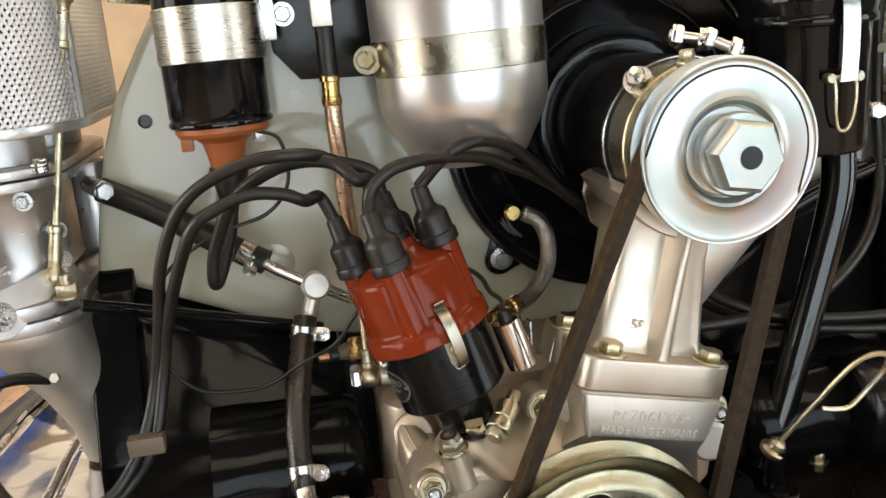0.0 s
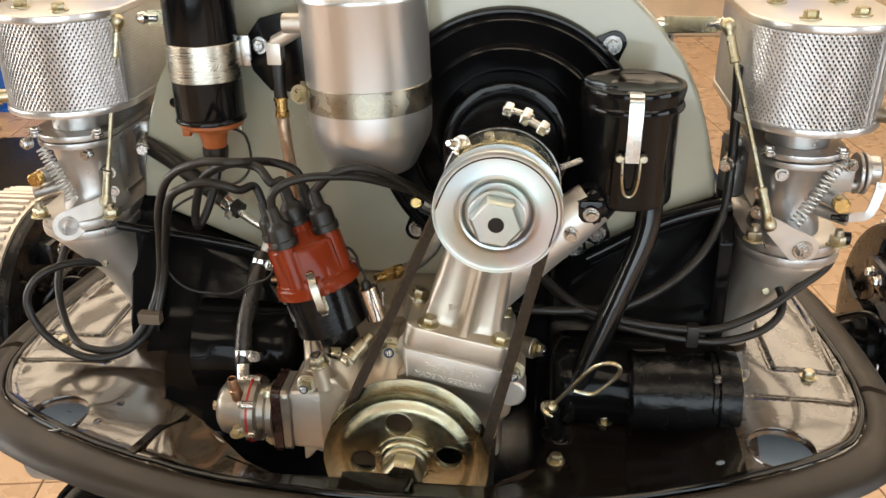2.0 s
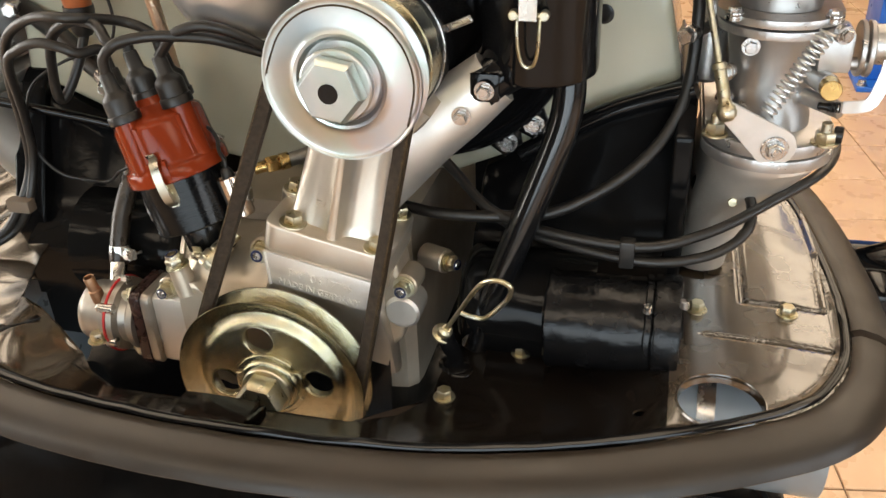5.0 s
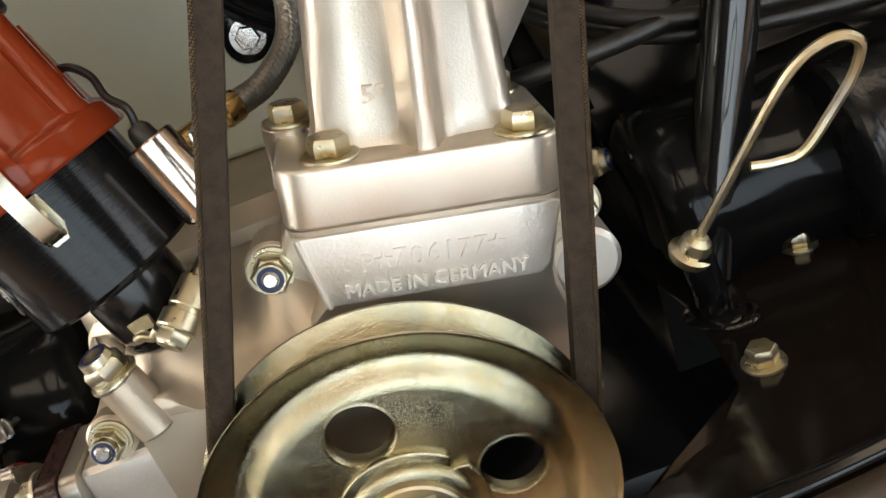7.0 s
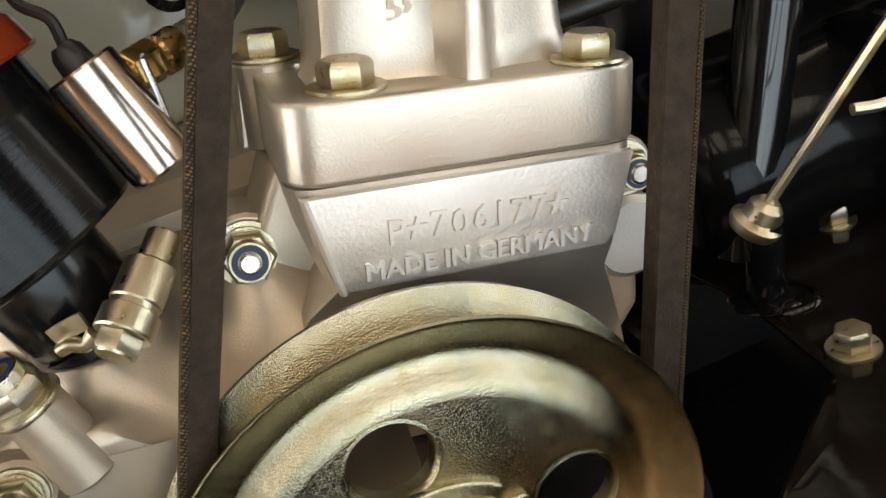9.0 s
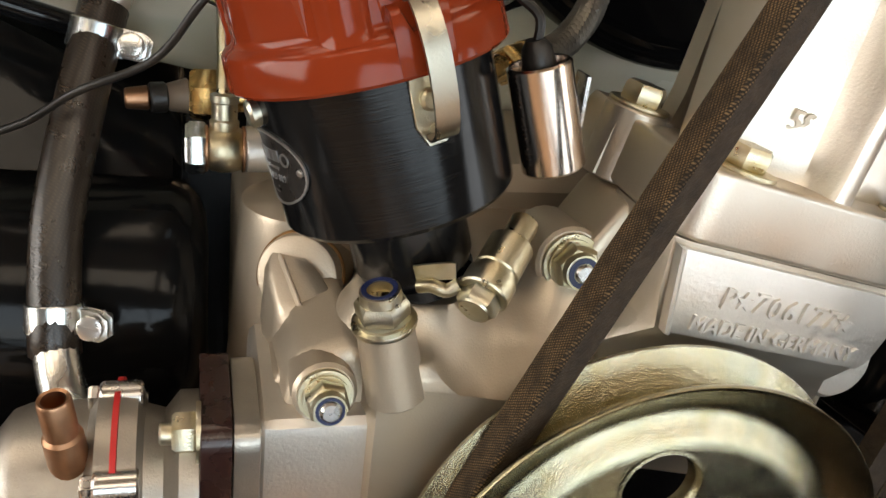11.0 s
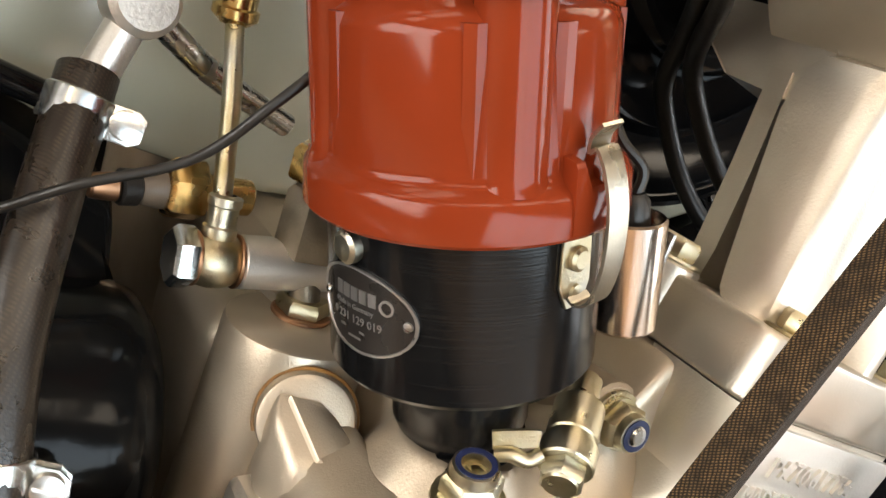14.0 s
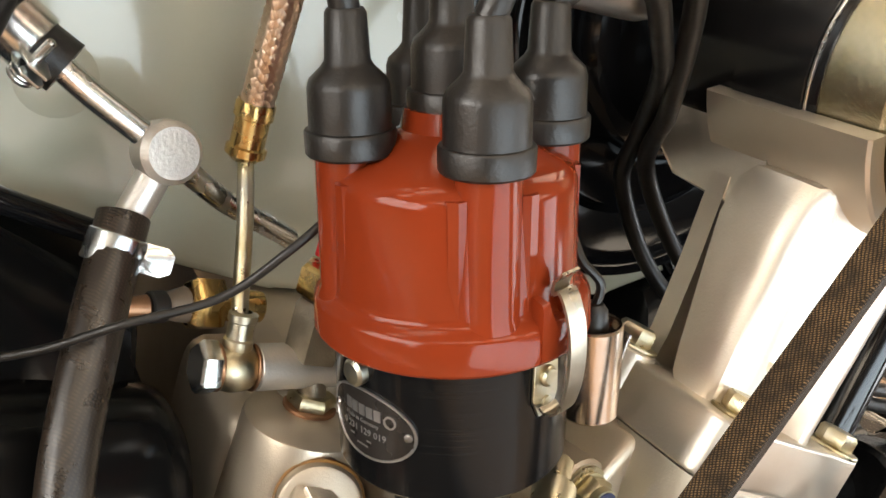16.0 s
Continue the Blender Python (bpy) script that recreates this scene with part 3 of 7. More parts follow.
def fan_belt():
    g = Geo()
    y = 0.0115
    c0, r0, c1, r1 = Vector((0, y, 0)), 0.0655, Vector((GEN.x, y, GEN.z)), 0.0435
    d = c1 - c0
    L, base = d.length, math.atan2(d.z, d.x)
    off = math.acos((r0 - r1) / L)
    path = []
    for i in range(41):      # round the lower pulley
        a = base + off + (2 * math.pi - 2 * off) * i / 40
        path.append(c0 + Vector((math.cos(a), 0, math.sin(a))) * r0)
    for i in range(29):
        a = base - off + 2 * off * i / 28
        path.append(c1 + Vector((math.cos(a), 0, math.sin(a))) * r1)
    full = []
    for a, b in zip(path, path[1:] + path[:1]):
        n = max(1, int((b - a).length / 0.006))
        full += [a + (b - a) * k / n for k in range(n)]
    verts, faces = [], []
    t = thing("fan_belt", (0, y, -0.066), "worn brown-black fabric covered v-belt round two pulleys", "fan belt")
    n = len(full)
    outs = []
    for i, p in enumerate(full):
        out = (full[(i + 1) % n] - full[i - 1]).normalized().cross(Vector((0, 1, 0)))
        near = c0 + d * max(0, min(1, (p - c0).dot(d) / d.dot(d)))
        outs.append(-out if out.dot(p - near) < 0 else out)

    def band(name, sec, mat, label=""):
        g = Geo()
        k = len(sec)
        verts, faces = [], []
        for i, p in enumerate(full):
            w = 0.00015 * noise.noise(Vector((i * 0.9, len(sec), 0.5)))
            verts += [p + Vector((0, a * (1 + w * 60), 0)) + outs[i] * (h + w) for a, h in sec]
        for i in range(n):
            for j in range(k):
                faces.append((i * k + j, i * k + (j + 1) % k, ((i + 1) % n) * k + (j + 1) % k, ((i + 1) % n) * k + j))
        g.add(verts, faces)
        part(name, g, mat, t, label)

    band("fabric_cover", [(-0.0048, 0.0003), (0.0048, 0.0003), (0.0053, -0.0004), (0.0053, -0.0012), (-0.0053, -0.0012), (-0.0053, -0.0004)], M_BELT, "worn brown woven outer cover")
    band("core", [(-0.0051, -0.0013), (0.0051, -0.0013), (0.0034, -0.0078), (-0.0034, -0.0078)], M_BELT_SIDE)


fan_belt()


def generator():
    t = thing("generator", (GEN.x, 0.07, GEN.z - 0.045), "black cylindrical generator with a zinc plated belt pulley", "generator")
    m = along(GEN, (0, -1, 0), ref=(1, 0, 0))
    g = Geo()
    R = 0.0477
    lathe(g, [(0.0225, -0.0035), (0.0240, -0.0030), (0.0262, 0.0012), (0.0280, 0.0018), (0.0300, 0.0006), (0.0330, 0.0), (0.0400, -0.0003), (0.0445, -0.0005), (0.0458, -0.0003), (0.0467, 0.0005), (R, 0.0006),
              (R + 0.0004, -0.0006), (R, -0.0018), (0.0455, -0.0026), (0.0380, -0.0072), (0.0370, -0.0085), (0.0380, -0.0100), (0.0455, -0.0140), (R, -0.0146), (R, -0.0158), (0.0440, -0.0165), (0.012, -0.0165)], m, 96)
    part("pulley", g, M_SATIN_ZINC, t, "bright zinc plated two-part belt pulley")
    g = Geo()
    lathe(g, [(0.0225, -0.0036), (0.0190, -0.0030), (0.0205, 0.0040), (0.0215, 0.0065), (0.0215, 0.0085), (0.0205, 0.0092), (0, 0.0092)], m, 48)
    part("clamp_washer", g, M_SATIN_ZINC, t)
    g = Geo()
    hexa(g, GEN + Vector((0, -0.0092, 0)), FRONT, 0.0345, 0.0112, 20, bore=0.0)
    part("pulley_nut", g, M_SATIN_ZINC, t, "large zinc plated hexagon nut")
    # The nut is solid; a flat black disc draws the shade of its bore.
    g = Geo()
    lathe(g, [(0, 0), (0.0058, 0), (0.0058, 0.0004), (0, 0.0004)], along(GEN + Vector((0, -0.0204, 0)), FRONT), 24)
    part("bore_shade_disc", g, M_BLACK_PART, t, "flat black disc drawn for the shaded bore of the shaft")
    g = Geo()
    lathe(g, [(0, -0.0170), (0.030, -0.0170), (0.0425, -0.0190), (0.0440, -0.0210), (0.0440, -0.0330), (0.0448, -0.0340), (0.0448, -0.0560), (0, -0.0560)], m, 64)
    part("end_frame", g, M_YELLOW_ZINC, t, "brassy plated end frame")
    g = Geo()
    lathe(g, [(0, -0.056), (0.0452, -0.056), (0.0455, -0.057), (0.0455, -0.150), (0, -0.150)], m, 64)
    part("body", g, M_BLACK_PART, t)
    g = Geo()
    ring(g, GEN + Vector((0, 0.0605, 0)), (0, 1, 0), 0.0468, 0.002, 0.0285, 64)
    part("strap", g, M_BLACK_PART, t, "black steel clamping strap")
    g = Geo()
    ring(g, GEN + Vector((0, 0.0590, 0)), (0, 1, 0), 0.0464, 0.002, 0.0012, 64)
    part("strap_edge", g, M_STEEL, t)
    for ang, y in ((64, 0.058), (78, 0.070)):
        g = Geo()
        c = GEN + Vector((math.cos(radians(ang)) * 0.056, y, math.sin(radians(ang)) * 0.056))
        d = Vector((math.sin(radians(ang)), -0.3, -math.cos(radians(ang))))
        rod(g, c - d * 0.012, c + d * 0.012, 0.0030)
        hexa(g, c - d * 0.0105, d, 0.0108, 0.0065)
        hexa(g, c + d * 0.0040, d, 0.0108, 0.0065)
        part("strap_bolt", g, M_ZINC, t)
    g = Geo()
    c = Vector((0.040, 0.046, 0.2645))
    bolt(g, c + Vector((0.003, 0.006, -0.003)), (-0.5, -0.8, 0.4), 0.010, 0.008)
    rod(g, c, c + Vector((-0.006, -0.010, 0.004)), 0.0025)
    part("terminal", g, M_ZINC, t)
    g = Geo()
    bolt(g, GEN + Vector((-0.008, 0.032, 0.0435)), (-0.1, 0, 1), 0.007, 0.006)
    part("brush_screw", g, M_BOLT, t)
    g = Geo()
    rod(g, (0.113, 0.075, 0.236), (0.135, 0.072, 0.246), 0.0025)
    part("strap_pin", g, M_STEEL, t)


generator()


# ---- generator stand ----
def generator_stand():
    t = thing("generator_stand", lean(0.018, 0.06, 0.0945), "cast aluminium generator stand bolted to the crankcase", "engine part")
    g = Geo()
    m = LEAN_M @ Matrix.Translation((0.0190, 0.0595, 0.0948))
    solid(g, rounded(0.0900, 0.067, 0.010), 0.0197, m, 0.0022, 3)
    part("foot", g, M_CAST, t)
    g = Geo()
    rows = []
    base = [(-0.0130, 0.064), (-0.0130, 0.0500), (-0.0112, 0.0460), (-0.0070, 0.0437), (0.002, 0.0427), (0.0100, 0.0420), (0.0146, 0.0402), (0.0170, 0.0365), (0.0181, 0.0315), (0.0190, 0.0294), (0.0205, 0.0287),
            (0.0228, 0.0287), (0.0243, 0.0294), (0.0252, 0.0315), (0.0263, 0.0365), (0.0287, 0.0402), (0.0330, 0.0420), (0.041, 0.0430), (0.047, 0.0440), (0.0503, 0.0465), (0.0520, 0.0510), (0.0520, 0.064)]
    for b, k, deep in ((0.1135, 1.10, 0.80), (0.1165, 1.04, 0.92), (0.122, 1.0, 1.0), (0.150, 0.94, 1.25), (0.170, 0.90, 1.42), (0.183, 0.90, 1.42), (0.189, 0.84, 1.34), (0.192, 0.70, 1.2)):
        rows.append([lean(0.0215 + (a - 0.0215) * k, 0.0285 + (y - 0.0285) * deep, b) for a, y in base])
    loft(g, rows)
    part("column", g, M_CAST, t)
    g = Geo()
    rows = []
    for k in range(25):
        a = radians(204 + 120 * k / 24)
        u = Vector((math.cos(a), 0, math.sin(a)))
        rows.append([GEN * 1.0 + u * r + Vector((0, y, 0)) for r, y in ((0.0458, 0.0305), (0.0458, 0.0950), (0.0520, 0.0950), (0.0530, 0.0940), (0.0530, 0.0315), (0.0520, 0.0305))])
    loft(g, rows)
    part("saddle", g, M_CAST, t)
    # thick cheek that holds the saddle, its flat side turned to the distributor
    g = Geo()
    face = [(0.0665, 0.1725), (0.0720, 0.1840), (0.0795, 0.2030), (0.1300, 0.2030), (0.1300, 0.1900), (0.1080, 0.1755)]
    rows = []
    for a, k, low in ((-0.0050, 0.985, 0.0), (-0.0060, 1.0, 0.0), (-0.0050, 1.0, 0.0), (0.0040, 1.0, 0.0075), (0.0140, 1.0, 0.0130)):
        rows.append([lean(a, 0.098 + (y - 0.098) * k, min(0.188 + (b - 0.188) * k, 0.2030 - low)) for y, b in face])
    loft(g, rows)
    part("saddle_cheek", g, M_CAST, t, angle=25)
    g = Geo()
    loft(g, [[lean(a, y, z) for a, y in ((a0, y0), (a1, y0), (a1, y0 + 0.008), (a0, y0 + 0.008))] for z, a0, a1, y0 in ((0.1130, -0.0125, 0.050, 0.0705), (0.125, -0.0105, 0.046, 0.0720), (0.150, -0.0085, 0.040, 0.0770), (0.182, -0.0055, 0.036, 0.0850))])
    part("rear_wall", g, M_CAST, t)
    g = Geo()
    loft(g, [[lean(a, y, z) for a, y in ((0.012, 0.048), (0.022, 0.048), (0.022, y1), (0.012, y1))] for z, y1 in ((0.1130, 0.080), (0.145, 0.090), (0.178, 0.100))])
    part("centre_web", g, M_CAST, t)
    g = Geo()
    loft(g, [[lean(a, y, z) for a, y in ((a0, 0.070), (a0 + 0.016, 0.068), (a0 + 0.016, 0.092), (a0, 0.092))] for z, a0 in ((0.0950, -0.0305), (0.1130, -0.0295), (0.1155, -0.0280))])
    part("ear", g, M_CAST, t)
    g = Geo()
    rod(g, lean(-0.0215, 0.0755, 0.094), lean(-0.0215, 0.0755, 0.1165), 0.0098)
    part("bolt_boss", g, M_CAST, t)
    for a, y, b in ((-0.0080, 0.0365, 0.1142), (0.0525, 0.0350, 0.1142), (-0.0215, 0.0755, 0.1165), (0.0520, 0.085, 0.1142)):
        g = Geo()
        bolt(g, lean(a, y, b), LEAN_UP, 0.0116, 0.0060, 20)
        part("bolt", g, M_BOLT, t)
    # neck that carries the oil filler
    g = Geo()
    path = curve([lean(0.030, 0.078, 0.140), (0.096, 0.076, 0.166), (0.122, 0.079, 0.186), (0.146, 0.084, 0.206)], 8)
    n = len(path)
    sweep(g, path, [(x * 0.017, y * 0.021) for x, y in circle(1.0, 20)], scales=[1.35 - 0.45 * i / (n - 1) for i in range(n)])
    part("filler_neck", g, M_CAST_SMOOTH, t)
    g = Geo()
    lettering(g, "58", 0.0085, LEAN_M @ Matrix.Translation((0.0085, 0.0440, 0.1275)) @ Matrix.Rotation(radians(97), 4, "X"), 0.0009, bold=0.0004)
    part("casting_mark", g, M_CAST, t)


generator_stand()


# ---- crankcase ----
def crankcase():
    t = thing("crankcase", (0, 0.2, -0.10), "silver cast aluminium crankcase with a stamped number plate", "engine block")
    g = Geo()
    box(g, (-0.010, 0.24, -0.005), (0.170, 0.26, 0.18), 0.02, seg=3)
    part("body", g, M_CASE, t)
    # front cover behind the pulley
    g = Geo()
    out = [(-0.108, -0.030), (-0.060, -0.030), (-0.052, 0.010), (0.056, 0.012), (0.070, 0.020), (0.079, 0.034), (0.078, 0.052), (0.064, 0.094), (-0.026, 0.094), (-0.034, 0.072), (-0.055, 0.046), (-0.080, 0.030), (-0.108, 0.020)]
    mm = LEAN_M @ Matrix(((1, 0, 0, 0), (0, 0, 1, 0.052), (0, 1, 0, 0), (0, 0, 0, 1)))
    solid(g, out, 0.03, mm, 0.004, 3)
    part("front_cover", g, M_CASE, t)
    # raised housing that carries the plate
    g = Geo()
    rows = []
    for b, a0, a1, y in ((0.0945, -0.0255, 0.0625, 0.0275), (0.080, -0.0225, 0.0610, 0.0280), (0.0672, -0.0180, 0.0592, 0.0285), (0.056, -0.0250, 0.062, 0.0380), (0.030, -0.040, 0.072, 0.046), (0.0, -0.05, 0.08, 0.050)):
        c = 0.006
        rows.append([lean(a0, 0.062, b), lean(a0, y + c, b), lean(a0 + c * 0.3, y + c * 0.3, b), lean(a0 + c, y, b), lean(a1 - c, y, b), lean(a1 - c * 0.3, y + c * 0.3, b), lean(a1, y + c, b), lean(a1, 0.062, b)])
    loft(g, rows)
    part("neck", g, M_CAST, t)
    g = Geo()
    mm = LEAN_M @ Matrix(((1, 0, 0, 0), (0, 0, -1, 0.0281), (0, 1, 0, 0), (0, 0, 0, 1)))
    solid(g, [(-0.0232, 0.0930), (-0.0166, 0.0684), (0.0530, 0.0684), (0.0560, 0.0715), (0.0605, 0.0930)], 0.0026, mm, 0.0009, 2)
    loft(g, [[mm @ Vector((x + dx, z, h)) for dx, h in ((0.0, 0.0), (0.0, 0.0036), (0.0008, 0.0040), (0.0016, 0.0036), (0.0019, 0.0022))] for x, z in ((-0.0234, 0.0932), (-0.0200, 0.0806), (-0.0167, 0.0684))])
    plate = part("number_plate", g, M_CAST_SMOOTH, t, "smooth raised pad with stamped characters")
    g = Geo()
    mm = LEAN_M @ Matrix.Translation((0, 0.0254, 0)) @ Matrix.Rotation(radians(90), 4, "X")
    lettering(g, "MADE IN GERMANY", 0.0066, mm @ Matrix.Translation((0.0192, 0.0710, 0)), 0.0010, bold=0.00018)
    part("raised_lettering", g, M_CAST_SMOOTH, plate)
    g = Geo()
    for k, digit in enumerate("P 706177 "):
        a = (-0.0020, 0, 0.0085, 0.0139, 0.0193, 0.0240, 0.0289, 0.0340, 0)[k]
        if digit != " ":
            lettering(g, digit, 0.0092, mm @ Matrix.Translation((a, 0.0790 + 0.0002 * (k % 3), 0)), 0.0010)
    for a in (0.0031, 0.0392):
        star = [(0.0030 * (1 if i % 2 == 0 else 0.42) * math.sin(math.pi * i / 5), 0.0030 * (1 if i % 2 == 0 else 0.42) * math.cos(math.pi * i / 5)) for i in range(10)]
        solid(g, star, 0.0009, mm @ Matrix.Translation((a, 0.0822, 0)), 0)
    part("stamped_number", g, M_CAST_SMOOTH, plate)
    # studs with nuts
    for p, d, sz in (((-0.0185, 0.058, 0.077), (0.0, -1, 0.12), 1.0), ((-0.090, 0.040, 0.047), (0.0, -1, 0.15), 0.84), ((0.0872, 0.0560, 0.0610), (0, -1, 0.1), 0.9), ((0.1010, 0.110, 0.050), (0.9, -0.5, 0.1), 0.9)):
        g = Geo()
        p, d = vec(p), vec(d).normalized()
        rod(g, p + d * -0.02, p + d * 0.004, 0.0105 * sz, ch=0.001)
        part("stud_boss", g, M_CASE, t)
        g = Geo()
        q = p + d * 0.004
        lathe(g, [(0, 0), (0.0088 * sz, 0), (0.009 * sz, 0.0008), (0.0088 * sz, 0.0015), (0, 0.0015)], along(q, d), 24)
        lathe(g, [(0, 0.0015), (0.0072 * sz, 0.0015), (0.0075 * sz, 0.002), (0.0075 * sz, 0.0028), (0, 0.0028)], along(q, d), 24)
        hexa(g, q + d * 0.0028, d, 0.0125 * sz, 0.0045, 15)
        lathe(g, [(0, 0.0073), (0.0055 * sz, 0.0073), (0.0052 * sz, 0.0098), (0, 0.0098)], along(q, d), 20)
        part("nut", g, M_BOLT, t, "zinc plated lock nut")
        g = Geo()
        lathe(g, [(0.0030, 0.0099), (0.0046 * sz, 0.0099), (0.0046 * sz, 0.0102), (0.0030, 0.0102)], along(q, d), 20)
        part("lock_ring", g, M_BLUE_NYLON, t, "blue nylon ring of the nut")
        g = Geo()
        rod(g, q, q + d * 0.0112, 0.0028)
        part("stud", g, M_STEEL, t)
    # rounded lug beside the number plate
    g = Geo()
    rod(g, (0.0850, 0.049, 0.0400), (0.0850, 0.075, 0.0400), 0.0130, n=32, ch=0.002)
    part("lug", g, M_CAST_SMOOTH, t)
    # oil passage boss beside the distributor
    g = Geo()
    loft(g, [[vec((-0.0888 + r * math.cos(a), 0.1095 + r * math.sin(a), z)) for a in [2 * math.pi * i / 40 for i in range(40)]] for z, r in ((-0.06, 0.0285), (-0.01, 0.0255), (0.030, 0.0228), (0.064, 0.0209), (0.0712, 0.0206), (0.0727, 0.0201), (0.0732, 0.0192))])
    part("pedestal", g, M_CASE, t)
    g = Geo()
    box(g, (-0.083, 0.146, 0.024), (0.054, 0.066, 0.096), 0.014, seg=4)
    part("flank", g, M_CASE, t)
    # smooth shoulder under the distributor, with a stud tunnel that runs to the front
    def ease(k):
        k = max(0.0, min(1.0, k))
        return k * k * (3 - 2 * k)

    def soft(a, c, w):
        k = max(0.0, min(1.0, 0.5 + 0.5 * (a - c) / w))
        return c + (a - c) * k + w * k * (1 - k) * 0.5

    def shoulder(x, y):
        cap = 0.036 + 0.034 * ease((x + 0.086) / 0.020)
        z = -soft(-(0.050 + 0.9 * (y - 0.033)), -cap, 0.012)
        d = math.hypot(x + 0.0625, y - 0.060)
        z = soft(z, 0.0690 - 1.6 * max(0.0, d - 0.016), 0.008)
        z = soft(z, 0.0600 - 1.2 * max(0.0, math.hypot(x + 0.0690, (y - 0.036)) - 0.007), 0.010)
        z = soft(z, 0.0760 - 1.6 * max(0.0, math.hypot(x + 0.0185, y - 0.062) - 0.010), 0.008)
        return z

    g = Geo()
    sheet(g, [(-0.100, 0.0455), (-0.0790, 0.0440), (-0.0775, 0.0285), (-0.030, 0.0285), (-0.012, 0.040), (0.004, 0.042), (0.004, 0.150), (-0.100, 0.150)], [], 0.0012, shoulder, 0.075)
    part("shoulder", g, M_CASE, t, angle=50)
    # round plug face in front of the pedestal, with the stud tunnel below it
    plug, face = Vector((-0.0937, 0.0811, 0.0592)), Vector((-0.43, -0.90, 0.30)).normalized()
    g = Geo()
    lathe(g, [(0, -0.030), (0.0140, -0.030), (0.0132, -0.0040), (0.0129, -0.0014), (0.0124, -0.0004), (0.0114, 0), (0, 0)], along(plug, face), 48)
    part("plug_face", g, M_CASE, t)
    g = Geo()
    outline = [(-0.1035, 0.000), (-0.1022, 0.030), (-0.1010, 0.0440), (-0.1002, 0.0475), (-0.0982, 0.0525), (-0.0968, 0.0548), (-0.0950, 0.0562), (-0.0900, 0.0584), (-0.0855, 0.0606), (-0.0838, 0.0612), (-0.0820, 0.0608), (-0.0805, 0.0595), (-0.0770, 0.0520), (-0.072, 0.030), (-0.070, 0.0)]
    rows = []
    for y, drop, dx in ((0.0900, 0.0, 0.0), (0.0790, 0.0, 0.0), (0.0680, 0.0010, 0.0004), (0.0560, 0.0015, 0.0008), (0.0490, 0.0020, 0.0010), (0.0455, 0.0030, 0.0012), (0.0437, 0.0048, 0.0014), (0.0428, 0.0080, 0.0016), (0.0420, 0.0300, 0.002)):
        rows.append([vec((x + dx, y, z if z < 0.001 else max(0.002, z - drop))) for x, z in outline])
    loft(g, rows)
    part("stud_tunnel", g, M_CASE, t, angle=40)
    g = Geo()
    side = Vector((0, 0, 1)).cross(face).normalized()
    a, b = Vector((-0.0985, 0.0832, 0.0660)), Vector((-0.0937, 0.0690, 0.0565))
    rows = []
    for k, wide in ((-0.1, 0.0060), (0.1, 0.0085), (0.4, 0.0096), (0.9, 0.0102), (1.2, 0.0104)):
        p = a.lerp(b, k) + side * 0.0035 - Vector((0, 0, 0.0017))
        rows.append([p + side * w * wide - Vector((0, 0, h)) for w, h in ((-1.15, 0.020), (-1.06, 0.0030), (-0.98, 0.0010), (-0.85, 0.0), (0.0, 0.0), (0.85, 0.0), (0.98, 0.0010), (1.06, 0.0030), (1.15, 0.020))])
    loft(g, rows)
    part("sloping_face", g, M_CASE, t, angle=70)
    g = Geo()
    rows = []
    for p in (a, a.lerp(b, 0.5), b):
        rows.append([p + side * w + Vector((0, 0, z)) for w, z in ((-0.0010, -0.004), (-0.0007, -0.0006), (-0.0003, 0.0), (0.0003, 0.0), (0.0007, -0.0006), (0.0010, -0.004))])
    loft(g, rows)
    part("rib", g, M_CASE, t)
    g = Geo()
    up = face.cross(side)
    path = [plug - face * (0.0042 + 0.0010 * math.sin(3 * q)) + (side * math.cos(q) + up * math.sin(q)) * 0.0133 for q in [radians(-25 + 230 * k / 28) for k in range(29)]]
    sweep(g, path, circle(0.00075, 8))
    part("sealant_line", g, M_SEALANT, t, "thin orange-brown line of sealant")
    g = Geo()
    rod(g, (-0.0712, 0.0332, 0.0475), (-0.0765, 0.034, 0.070), 0.0082, 0.0076, ch=0.001)
    part("stud_boss", g, M_CASE, t)
    g = Geo()
    p, d = Vector((-0.0765, 0.034, 0.070)), Vector((-0.22, -0.1, 0.95)).normalized()
    lathe(g, [(0, 0), (0.0085, 0), (0.0087, 0.0007), (0.0085, 0.0014), (0.0070, 0.0015), (0.0075, 0.0028), (0, 0.0028)], along(p, d), 24)
    hexa(g, p + d * 0.0028, d, 0.0125, 0.0052, 10)
    lathe(g, [(0, 0.008), (0.0056, 0.008), (0.0053, 0.0108), (0.0036, 0.0110), (0.0036, 0.0040), (0, 0.0040)], along(p, d), 20)
    part("nut", g, M_BOLT, t, "zinc plated lock nut")
    g = Geo()
    lathe(g, [(0.0034, 0.0108), (0.0047, 0.0110), (0.0047, 0.0113), (0.0034, 0.0111)], along(p, d), 20)
    part("lock_ring", g, M_BLUE_NYLON, t, "blue nylon ring of the nut")
    # pump flange block
    g = Geo()
    box(g, (-0.085, 0.062, 0.010), (0.045, 0.055, 0.060), 0.005, seg=3)
    part("pump_block", g, M_CAST_SMOOTH, t)


crankcase()


# ---- distributor ----
DP, DD = Vector((-0.0748, 0.0653, 0.1133)), Vector((-0.2896, 0.0789, 0.9539)).normalized()
DM = along(DP, DD, ref=(1, 0, 0))       # local x to the right, y away from the camera, z up the shaft


def at_dist(angle, r, h):
    a = radians(angle)
    return DM @ Vector((r * math.cos(a), r * math.sin(a), h))


def out_dist(angle):
    a = radians(angle)
    return (DM.to_3x3() @ Vector((math.cos(a), math.sin(a), 0))).normalized()


